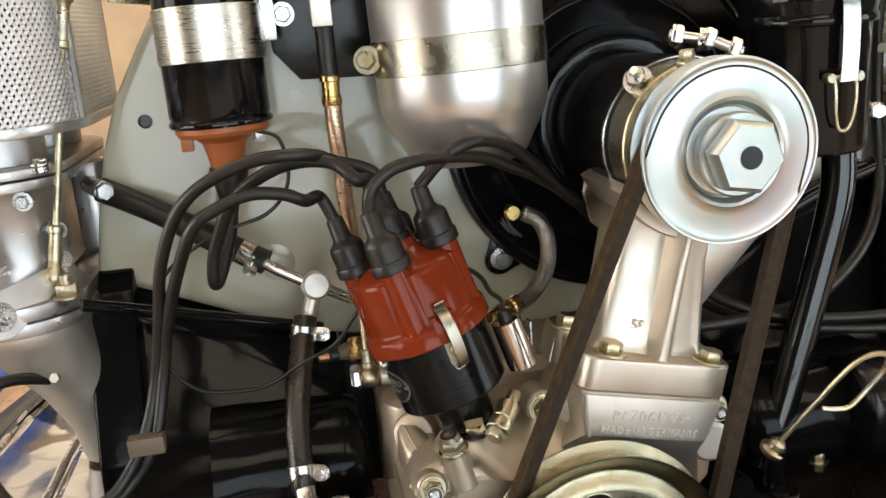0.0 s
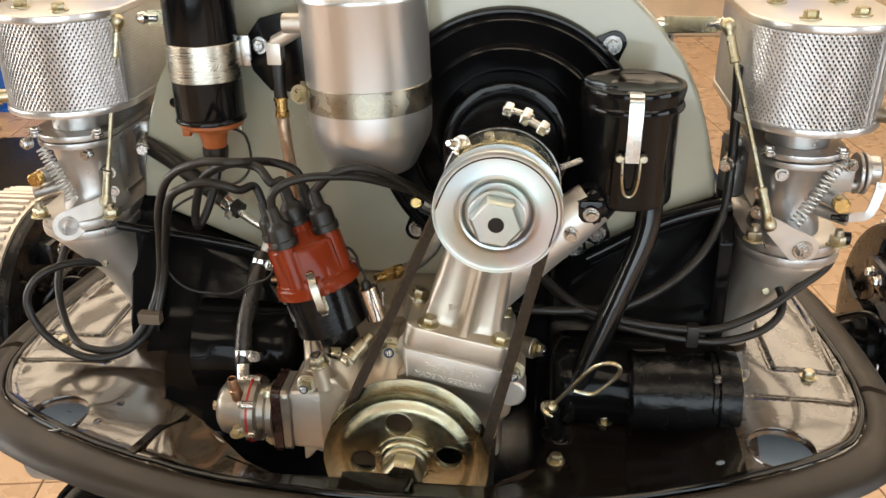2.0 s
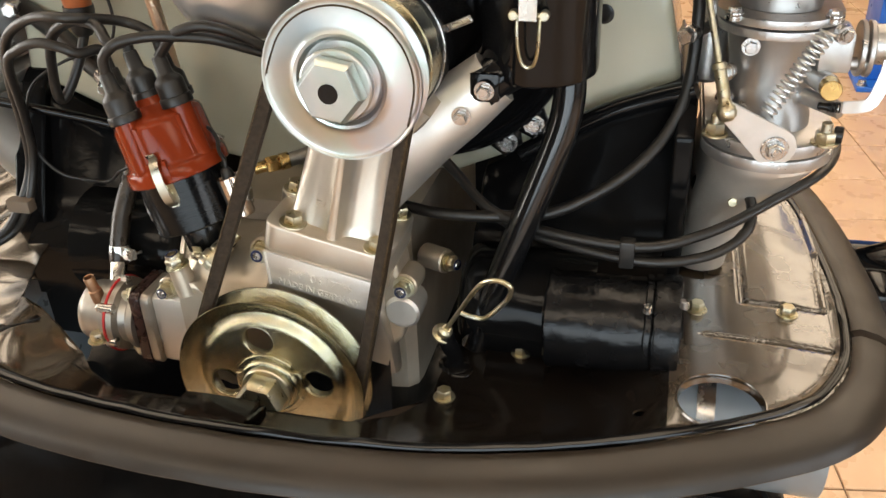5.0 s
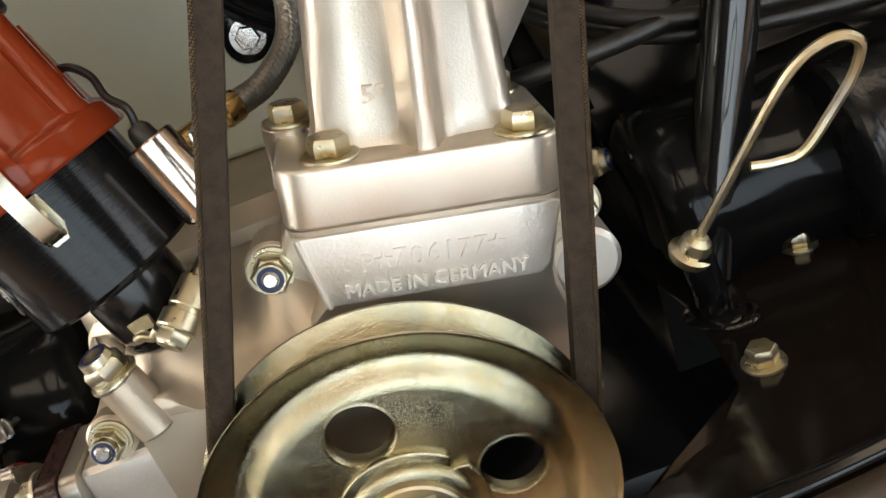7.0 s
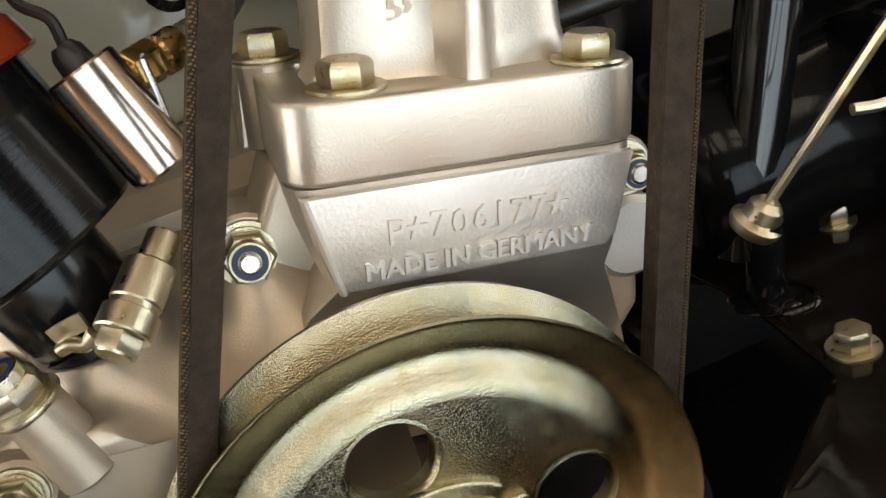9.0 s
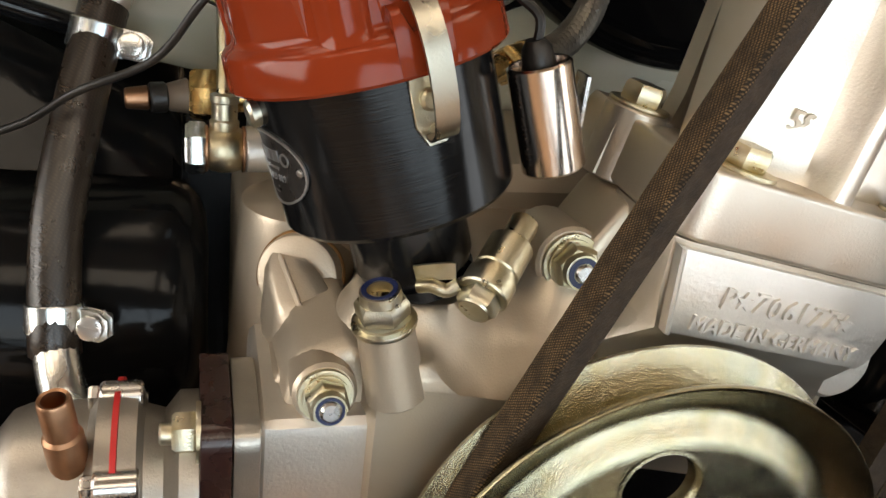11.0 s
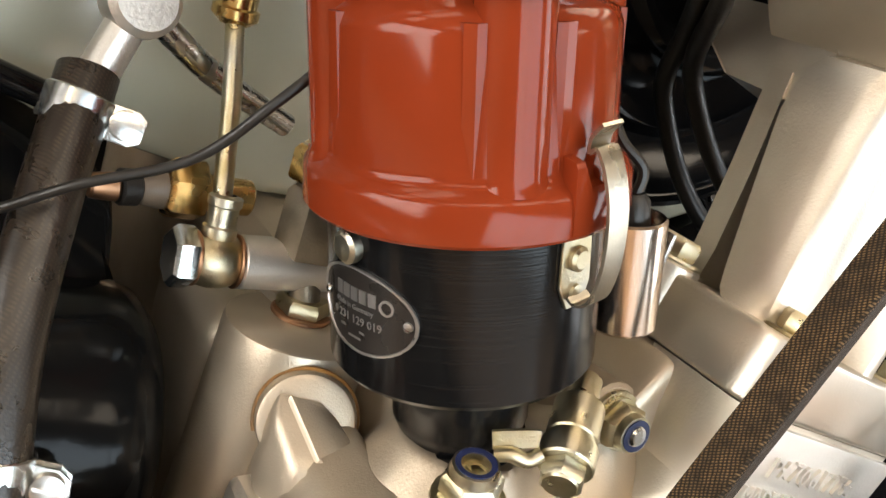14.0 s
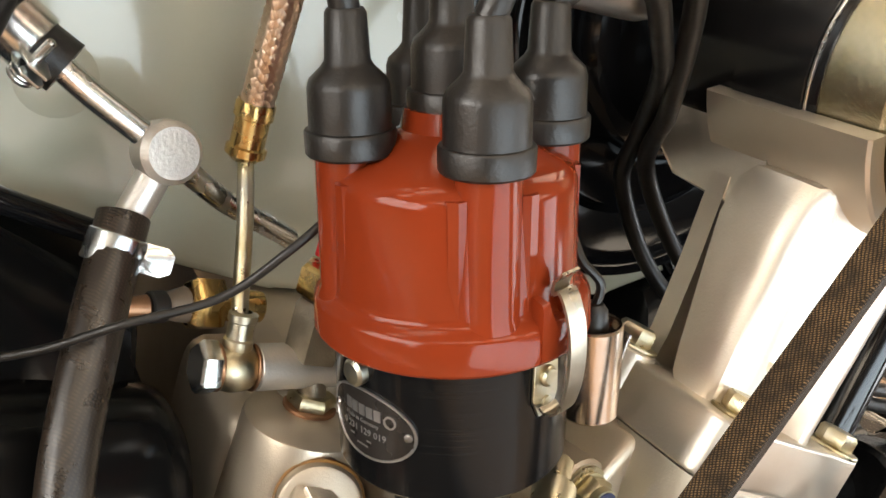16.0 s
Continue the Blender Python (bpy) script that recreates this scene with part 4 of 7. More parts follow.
M_TURNED = material("turned_black_lacquer", (0.004, 0.004, 0.0045), 0.15, 0.0, col2=(0.007, 0.007, 0.007), scale=3, bump=0.05, bscale=3, rvar=0.04, spec=0.22, turn=DM.to_3x3().inverted().to_euler(), stretch=(4, 4, 900))
TOWERS = (165, 255, 345, 75)


def boot(g, p, d):
    lathe(g, [(0, -0.003), (0.0106, -0.003), (0.0111, -0.0024), (0.0112, 0.0026), (0.0108, 0.0032), (0.0101, 0.0034), (0.0100, 0.0042), (0.0099, 0.0130), (0.0093, 0.0150), (0.0064, 0.0178), (0.0055, 0.0192), (0.0049, 0.030), (0.0043, 0.0310), (0, 0.0310)], along(p, d), 24)


def distributor():
    t = thing("distributor", DP - DD * 0.04, "black ignition distributor with a red-brown bakelite cap and rubber boots", "distributor")
    g = Geo()
    lathe(g, [(0, -0.0215), (0.0280, -0.0215), (0.0307, -0.0208), (0.0317, -0.0195), (0.0317, 0.0180), (0.0305, 0.0190), (0, 0.0190)], DM, 72)
    part("body", g, M_TURNED, t)
    g = Geo()
    lathe(g, [(0, -0.066), (0.0125, -0.066), (0.0125, -0.044), (0.0155, -0.043), (0.0170, -0.039), (0.0170, -0.024), (0.0190, -0.0213), (0, -0.0213)], DM, 40)
    part("shank", g, M_BLACK_PART, t)

    def flute(a):
        best = max(math.cos(a - radians(q)) for q in TOWERS)
        s = max(0.0, min(1.0, (best - 0.93) / 0.035))
        return 0.945 + 0.055 * s * s * (3 - 2 * s)

    g = Geo()
    lathe(g, [(0.030, 0.0178), (0.0361, 0.0178), (0.0367, 0.0186), (0.0362, 0.0262), (0.0352, 0.0276), (0.0334, 0.0288)], DM, 96)
    part("cap_rim", g, M_RED, t)
    g = Geo()
    lathe(g, [(0.0300, 0.0275), (0.0345, 0.0279), (0.0336, 0.0286), (0.0328, 0.0296), (0.0325, 0.0310), (0.0316, 0.0565), (0.0306, 0.0594), (0.0278, 0.0615), (0.0200, 0.0650), (0.0130, 0.0690), (0.0120, 0.0740), (0, 0.0743)], DM, 96)
    cap = part("cap", g, M_RED, t, "glossy red-brown bakelite distributor cap")
    for a in TOWERS:
        g = Geo()
        p = at_dist(a, 0.0266, 0.0275)
        lathe(g, [(0, 0), (0.0090, 0), (0.0086, 0.0015), (0.0081, 0.0030), (0.0078, 0.0400), (0, 0.0400)], along(p, DD), 40)
        o = (at_dist(a, 1, 0) - at_dist(a, 0, 0)).normalized()
        e = DD.cross(o)
        for s in (-1, 1):
            f = o * 0.0298 + e * s * 0.0096
            c = DP + f
            loft(g, [[c + DD * h + o * u + e * v * s for u, v in ((-0.004, -0.003), (0.0012, -0.003), (0.0016, -0.001), (0.0005, 0.0012), (-0.004, 0.0016))] for h in (0.0285, 0.0565, 0.0590)])
        part("tower", g, M_RED, cap)
    # square lugs on the rim that the clips hook over
    for a in (-77, 103):
        g = Geo()
        rows = []
        for k in range(7):
            q = a - 11 + 22 * k / 6
            low = 0.0280 if k in (2, 3, 4) else 0.0335
            rows.append([at_dist(q, r, h) for r, h in ((0.0300, 0.0186), (0.0366, 0.0186), (0.0369, 0.0192), (0.0369, low - 0.0012), (0.0362, low), (0.0300, low + 0.0012))])
        loft(g, rows)
        part("clip_lug", g, M_RED, cap)
    for a in TOWERS:
        g = Geo()
        boot(g, at_dist(a, 0.0255, 0.0670), DD)
        part("boot", g, M_RUBBER, t, "black rubber plug boot")
    g = Geo()
    boot(g, at_dist(0, 0.0, 0.0750), DD)
    part("boot", g, M_RUBBER, t, "black rubber plug boot")
    # spring clips
    for a in (-77, 103):
        o, s = out_dist(a), DD.cross(out_dist(a))
        clip = Geo()
        w = 0.0062
        pts = [(0.0328, 0.0035), (0.0348, 0.0025), (0.0382, 0.0045), (0.0404, 0.0110), (0.0412, 0.0180), (0.0410, 0.0250), (0.0395, 0.0315), (0.0372, 0.0358), (0.0354, 0.0348), (0.0358, 0.0380), (0.0382, 0.0408)]
        path = curve([DP + o * r + DD * h for r, h in pts], 5)
        sweep(clip, path, [(-w / 2, -0.0004), (w / 2, -0.0004), (w / 2, 0.0004), (-w / 2, 0.0004)], up=o)
        c = part("spring_clip", clip, M_BAND, t, "dull yellowish steel spring clip")
        g = Geo()
        mm = Matrix((s, DD, o)).transposed().to_4x4()
        mm.translation = DP + o * 0.0315
        solid(g, [(-0.0045, 0.0170), (0.0045, 0.0170), (0.0048, 0.0055), (0.0025, 0.0005), (-0.0025, 0.0005), (-0.0048, 0.0055)], 0.0009, mm, 0.0002, 1)
        part("clip_bracket", g, M_BOLT, c)
        g = Geo()
        lathe(g, [(0, 0), (0.0028, 0), (0.0028, 0.0010), (0.0020, 0.0016), (0, 0.0016)], along(DP + o * 0.0323 + DD * 0.0115, o), 16)
        lathe(g, [(0, 0), (0.0018, 0), (0.0018, 0.0008), (0, 0.0010)], along(DP + o * 0.0323 + DD * 0.0040, o), 12)
        part("rivet", g, M_BOLT, c)
    # name plate: an ellipse bent round the body
    g = Geo()

    def bent(u, v, lift):
        a = 193.5 + math.degrees(u / 0.0317)
        return at_dist(a, 0.0318 + lift, -0.0018 + v)

    n = 48
    rings = []
    for k, lift in ((1.0, 0.0), (1.0, 0.0006), (0.955, 0.0006), (0.945, 0.0003)):
        rings.append([bent(0.0158 * k * math.cos(2 * math.pi * i / n), 0.0098 * k * math.sin(2 * math.pi * i / n), lift) for i in range(n)])
    loft(g, rings, caps=False)
    plate = part("name_plate_rim", g, M_CARB, t, "thin silver rim of an oval name plate")
    g = Geo()
    rows = []
    for j in range(13):
        v = -0.92 + 1.84 * j / 12
        half = 0.0158 * 0.955 * math.sqrt(max(0.0, 1 - (v / 0.955) ** 2))
        rows.append([bent(-half + 2 * half * i / 16, 0.0098 * v, 0.00032) for i in range(17)])
    verts = [p for r in rows for p in r]
    g.add(verts, [(j * 17 + i, j * 17 + i + 1, (j + 1) * 17 + i + 1, (j + 1) * 17 + i) for j in range(12) for i in range(16)])
    part("plate_field", g, M_PLATE, plate)
    g = Geo()
    for u0, u1, v0, v1 in ((-0.0072, 0.0060, 0.0022, 0.0052),):
        seg = 5
        wl = (u1 - u0) / seg
        for i in range(seg):
            a, b = u0 + wl * i + 0.0003, u0 + wl * (i + 1) - 0.0003
            g.add([bent(a, v0, 0.0006), bent(b, v0, 0.0006), bent(b, v1, 0.0006), bent(a, v1, 0.0006), bent(a, v0, 0.0002), bent(b, v0, 0.0002), bent(b, v1, 0.0002), bent(a, v1, 0.0002)],
                  [(0, 1, 2, 3), (0, 4, 5, 1), (1, 5, 6, 2), (2, 6, 7, 3), (3, 7, 4, 0)])
    flat = Geo()
    lettering(flat, "0 231 129 019", 0.0027, Matrix.Translation((-0.0005, -0.0030, 0)), 0.0001)
    lettering(flat, "Made in Germany", 0.0017, Matrix.Translation((-0.001, 0.0002, 0)), 0.0001)
    g.add([bent(x, y, 0.0006 + z) for x, y, z in flat.v], flat.f)
    for v, w in ((-0.0052, 0.006), (-0.0068, 0.003)):
        g.add([bent(-w, v, 0.0005), bent(w * 0.4, v, 0.0005), bent(w * 0.4, v + 0.0006, 0.0005), bent(-w, v + 0.0006, 0.0005)], [(0, 1, 2, 3)])
    lathe(g, [(0.0013, 0), (0.0018, 0), (0.0018, 0.0003), (0.0013, 0.0003)], along(bent(0.0084, 0.0030, 0.0003), out_dist(193.5 + 17)), 20)
    part("plate_writing", g, M_CARB, plate)
    for u in (-0.0134, 0.0134):
        g = Geo()
        p = bent(u, 0.0, 0.0)
        lathe(g, [(0, 0), (0.0012, 0), (0.0011, 0.0008), (0, 0.0011)], along(p, out_dist(193.5 + math.degrees(u / 0.0317))), 12)
        part("rivet", g, M_STEEL, plate)
    g = Geo()
    lathe(g, [(0, 0), (0.0036, 0), (0.0037, 0.0022), (0.0028, 0.0030), (0, 0.0030)], along(at_dist(190.6, 0.0314, 0.0124), out_dist(190.6)), 20)
    part("side_screw", g, M_BOLT, t)
    # clamp under the body
    g = Geo()
    mm = along(DP - DD * 0.047, DD, ref=(1, 0, 0))
    lathe(g, [(0.0126, 0.0), (0.0165, 0.0), (0.0165, 0.0035), (0.0126, 0.0035)], mm, 40)
    part("clamp_collar", g, M_BLACK_PART, t)
    g = Geo()
    c = Vector((-0.0525, 0.0328, 0.0765))
    d = Vector((-0.58, -0.66, -0.47)).normalized()
    rod(g, c - d * 0.030, c - d * 0.004, 0.0042, n=28)
    lathe(g, [(0, -0.021), (0.0060, -0.021), (0.0064, -0.0205), (0.0064, -0.0105), (0.0060, -0.0100), (0.0060, -0.0085), (0.0070, -0.0080), (0.0070, -0.0025), (0.0066, -0.0020), (0, -0.0020)], along(c, d), 36)
    hexa(g, c - d * 0.002, d, 0.0100, 0.0048, 12)
    lathe(g, [(0, 0.0028), (0.0046, 0.0028), (0.0042, 0.0034), (0, 0.0034)], along(c, d), 24)
    part("clamp_bolt", g, M_BOLT, t, "zinc plated clamp bolt")
    g = Geo()
    path = curve([(-0.0675, 0.0432, 0.0798), (-0.0640, 0.0414, 0.0812), (-0.0600, 0.0393, 0.0826), (-0.0580, 0.0384, 0.0830)], 5)
    sweep(g, path, [(-0.0005, -0.0026), (0.0005, -0.0026), (0.0005, 0.0020), (-0.0005, 0.0020)], up=(0, 0, 1))
    part("clamp_tab", g, M_BOLT, t, "pale zinc plated clamp tab")
    g = Geo()
    tube(g, [(-0.0665, 0.0418, 0.0765), (-0.0635, 0.0395, 0.0778), (-0.0600, 0.0378, 0.0772), (-0.0570, 0.0370, 0.0795)], 0.0019, 12)
    part("clamp_band", g, M_BOLT, t)


distributor()


def condenser():
    t = thing("condenser", (-0.045, 0.05, 0.10), "small nickel plated ignition condenser cylinder with a rubber lead", "condenser")
    d = DD
    top = Vector((-0.0372, 0.0570, 0.1340))
    g = Geo()
    lathe(g, [(0, -0.0295), (0.0082, -0.0295), (0.0088, -0.0287), (0.0088, -0.0006), (0.0082, 0.0), (0.0074, -0.0002), (0.0072, -0.0018), (0, -0.0018)], along(top, d), 36)
    part("can", g, M_CHROME, t)
    g = Geo()
    box(g, top - d * 0.015 + Vector((0.0094, 0.002, 0.0025)), (0.0012, 0.008, 0.019), 0.0003, None)
    part("bracket", g, M_STEEL, t)
    g = Geo()
    lathe(g, [(0, -0.0015), (0.0046, -0.0015), (0.0040, 0.004), (0.0026, 0.006), (0, 0.006)], along(top, d), 20)
    part("rubber_cap", g, M_RUBBER, t)
    g = Geo()
    tube(g, [top + d * a + Vector((x, y, 0)) for a, x, y in ((0.004, 0, 0), (0.012, 0.0020, 0), (0.017, -0.0020, 0.004), (0.024, -0.0030, 0.009), (0.029, -0.0080, 0.013), (0.028, -0.0140, 0.015), (0.020, -0.0175, 0.015), (0.010, -0.0165, 0.012), (0.003, -0.0140, 0.008))], 0.0014, 8)
    part("lead", g, M_RUBBER, t, "thin black lead")


condenser()


# ---- oil filter canister, coil, oil filler ----
def canister():
    t = thing("oil_filter_canister", (-0.041, 0.124, 0.222), "silver lacquered cylindrical oil filter canister with a steel band", "oil filter")
    ax = Vector((-0.03, 0.02, 1)).normalized()
    m = along(Vector((-0.041, 0.124, 0.30)), ax, ref=(1, 0, 0))
    g = Geo()
    lathe(g, [(0, -0.0830), (0.0300, -0.0830), (0.0335, -0.0815), (0.0370, -0.0770), (0.0480, -0.0560), (0.0503, -0.0500), (0.0512, -0.0420), (0.0515, -0.030), (0.0515, 0.0560), (0.0525, 0.0580), (0.0525, 0.0620), (0.0512, 0.064), (0.0512, 0.15), (0.045, 0.16), (0, 0.16)], m, 72)
    part("can", g, M_SILVER_PAINT, t)
    g = Geo()
    ring(g, m @ Vector((0, 0, -0.0275)), ax, 0.0523, 0.0012, 0.0205, 72)
    part("band", g, M_BAND, t, "dull steel clamping band")
    g = Geo()
    c = m @ Vector((-0.0560, -0.012, -0.0165))
    bolt(g, c, (-0.3, -1, 0.1), 0.010, 0.006)
    rod(g, c, c + Vector((0.004, 0.025, 0)), 0.003)
    box(g, c + Vector((0.002, 0.012, 0)), (0.008, 0.004, 0.016), 0.001)
    part("band_bolt", g, M_BOLT, t)
    g = Geo()
    c = m @ Vector((-0.0515, -0.006, 0.040))
    rod(g, c + Vector((0.004, 0, 0)), c + Vector((-0.014, 0, 0)), 0.008)
    part("inlet_boss", g, M_CAST_SMOOTH, t)


canister()


def oil_hose():
    t = thing("oil_hose", (-0.118, 0.13, 0.15), "copper braided oil hose with brass end fittings", "hose")
    g = Geo()
    top, low = Vector((-0.1185, 0.130, 0.262)), Vector((-0.1155, 0.143, 0.158))
    braid(g, [top, (-0.118, 0.131, 0.24), (-0.1165, 0.137, 0.20), low], 0.0049)
    tagged(part("braid", g, M_BRAID, t), "woven copper braid", kind="stuff")
    for p, d in ((low + Vector((0, 0, 0.004)), (0.03, 0.05, -1)), (top + Vector((0, 0, -0.004)), (0, 0, 1))):
        g = Geo()
        lathe(g, [(0, -0.001), (0.0058, -0.001), (0.0062, 0.0), (0.0062, 0.004), (0.0054, 0.0045), (0.0054, 0.013), (0.0064, 0.0136), (0.0064, 0.016), (0.0040, 0.018), (0, 0.018)], along(p, d), 20)
        part("end_fitting", g, M_BRASS, t, "brass hose fitting")
    g = Geo()
    tube(g, [low + Vector((0, 0, -0.010)), (-0.1140, 0.133, 0.125), (-0.1145, 0.118, 0.095)], 0.0026, 20)
    part("steel_pipe", g, M_BOLT, t, "thin yellow zinc plated pipe")
    g = Geo()
    tube(g, [top + Vector((0, 0, 0.012)), top + Vector((0, 0, 0.028)), top + Vector((0.0, 0.002, 0.045))], 0.0055, 14)
    part("sleeve", g, M_RUBBER, t)
    g = Geo()
    box(g, top + Vector((-0.001, 0, 0.050)), (0.012, 0.014, 0.018), 0.001)
    rod(g, top + Vector((-0.001, 0, 0.058)), (-0.088, 0.122, 0.338), 0.006)
    part("elbow", g, M_CAST_SMOOTH, t)
    g = Geo()
    c = Vector((-0.1140, 0.117, 0.0865))
    lathe(g, [(0, -0.006), (0.0058, -0.006), (0.0070, -0.0042), (0.0076, -0.0018), (0.0077, 0), (0.0076, 0.0018), (0.0070, 0.0042), (0.0058, 0.006), (0, 0.006)], along(c, (1, 0.1, 0)), 32)
    part("banjo", g, M_BOLT, t, "zinc plated banjo eye")
    g = Geo()
    lathe(g, [(0.0026, 0.0), (0.0044, 0.0), (0.0046, 0.0008), (0.0046, 0.0030), (0.0040, 0.0036), (0.0040, 0.0085), (0.0045, 0.0090), (0.0045, 0.0112), (0.0026, 0.0118)], along(c + Vector((-0.0003, 0.0005, 0.0060)), (0.0, 0.12, 1)), 20)
    part("ferrule", g, M_BOLT, t)
    g = Geo()
    hexa(g, c + Vector((-0.006, 0, 0)), (-1, 0, 0), 0.0145, 0.0062, 12)
    part("banjo_bolt", g, M_ZINC, t)
    for dx in (-0.0062, 0.0052):
        g = Geo()
        ring(g, c + Vector((dx, 0, 0)), (1, 0, 0), 0.0074, 0.004, 0.001)
        part("copper_washer", g, M_COPPER, t)
    g = Geo()
    rod(g, c + Vector((0.006, 0, 0)), c + Vector((0.046, 0.002, 0.001)), 0.0074)
    part("adaptor", g, M_CAST_SMOOTH, t)
    post = Vector((-0.0945, 0.110, 0.0730))
    g = Geo()
    low = post + Vector((0.0085, 0.0050, 0.0))
    ring(g, low, (0, 0, 1), 0.0088, 0.004, 0.0014)
    part("copper_washer", g, M_COPPER, t)
    g = Geo()
    hexa(g, low + Vector((0, 0, 0.0014)), (0, 0, 1), 0.0138, 0.0044, 8)
    part("post_hexagon", g, M_BOLT, t)
    g = Geo()
    rod(g, low + Vector((0, 0, 0.004)), post + Vector((0.0055, 0.007, 0.0185)), 0.0045)
    hexa(g, post + Vector((0.0055, 0.007, 0.0180)), (0, 0, 1), 0.0165, 0.0190, 20)
    rod(g, post + Vector((0.0055, 0.007, 0.034)), post + Vector((0.0055, 0.007, 0.052)), 0.0050)
    part("post", g, M_BRONZE, t, "dull bronze hexagon union")
    g = Geo()
    hexa(g, post + Vector((0.0045, 0.0075, 0.0385)), (0, 0, 1), 0.0165, 0.0100, 22)
    part("top_nut", g, M_BRASS, t, "brass hexagon nut")
    g = Geo()
    box(g, (-0.0905, 0.124, 0.1290), (0.0050, 0.0020, 0.0140), 0.0006)
    part("tag", g, M_RED_GASKET, t, "small bright red plastic tag")


oil_hose()


def oil_sender():
    t = thing("oil_pressure_switch", (-0.1205, 0.137, 0.098), "brass oil pressure switch beside the banjo fitting", "switch")
    g = Geo()
    hexa(g, (-0.1145, 0.137, 0.0980), (-1, 0, 0), 0.0150, 0.0105)
    rod(g, (-0.1005, 0.137, 0.0980), (-0.1145, 0.137, 0.0980), 0.0052)
    part("hex_body", g, M_BRASS, t)
    g = Geo()
    rod(g, (-0.125, 0.137, 0.0975), (-0.132, 0.136, 0.0970), 0.0058, 0.0046)
    part("insulator", g, M_CLIP, t, "tan plastic insulator")
    g = Geo()
    rod(g, (-0.132, 0.136, 0.0970), (-0.1375, 0.135, 0.0968), 0.0050)
    part("rubber_ring", g, M_RUBBER, t)
    g = Geo()
    rod(g, (-0.1375, 0.135, 0.0968), (-0.1450, 0.134, 0.0965), 0.0040, 0.0034)
    part("terminal", g, M_COPPER, t)


oil_sender()


def coil():
    t = thing("ignition_coil", (-0.185, 0.139, 0.20), "gloss black cylindrical ignition coil with an orange base cap", "ignition coil")
    ax = Vector((-0.009, 0.03, 1)).normalized()
    m = along(Vector((-0.185, 0.1385, 0.30)), ax, ref=(1, 0, 0))
    g = Geo()
    lathe(g, [(0, -0.0490), (0.0290, -0.0490), (0.0304, -0.0480), (0.0306, -0.0465), (0.0300, -0.0452), (0.0290, -0.0440), (0.0297, -0.042), (0.0298, 0.13), (0, 0.13)], m, 64)
    part("can", g, M_BLACK, t)
    g = Geo()
    ring(g, m @ Vector((0, 0, -0.0120)), ax, 0.0308, 0.0012, 0.0310, 64)
    part("band", g, M_COIL_BAND, t, "brushed steel mounting band")
    g = Geo()
    box(g, m @ Vector((0.034, 0.006, 0.010)), (0.010, 0.004, 0.026), 0.001)
    part("bracket", g, M_STEEL, t)
    g = Geo()
    lathe(g, [(0, -0.0488), (0.0275, -0.0490), (0.0275, -0.0520), (0.0255, -0.0545), (0.0170, -0.0560), (0.0130, -0.0590), (0.0105, -0.0700), (0.0100, -0.0740), (0, -0.0740)], m, 48)
    part("cap", g, M_ORANGE, t, "orange bakelite end cap")
    for a in (200, 20):
        g = Geo()
        p = m @ Vector((0.022 * math.cos(radians(a)), 0.022 * math.sin(radians(a)), -0.054))
        box(g, p + Vector((0, 0, -0.003)), (0.007, 0.006, 0.010), 0.0008)
        part("terminal_lug", g, M_ORANGE if a == 200 else M_STEEL, t)
    g = Geo()
    lathe(g, [(0, -0.0735), (0.0112, -0.0735), (0.0115, -0.0780), (0.0100, -0.0850), (0.0080, -0.0930), (0.0060, -0.0960), (0, -0.0960)], m, 24)
    part("boot", g, M_RUBBER, t)


coil()


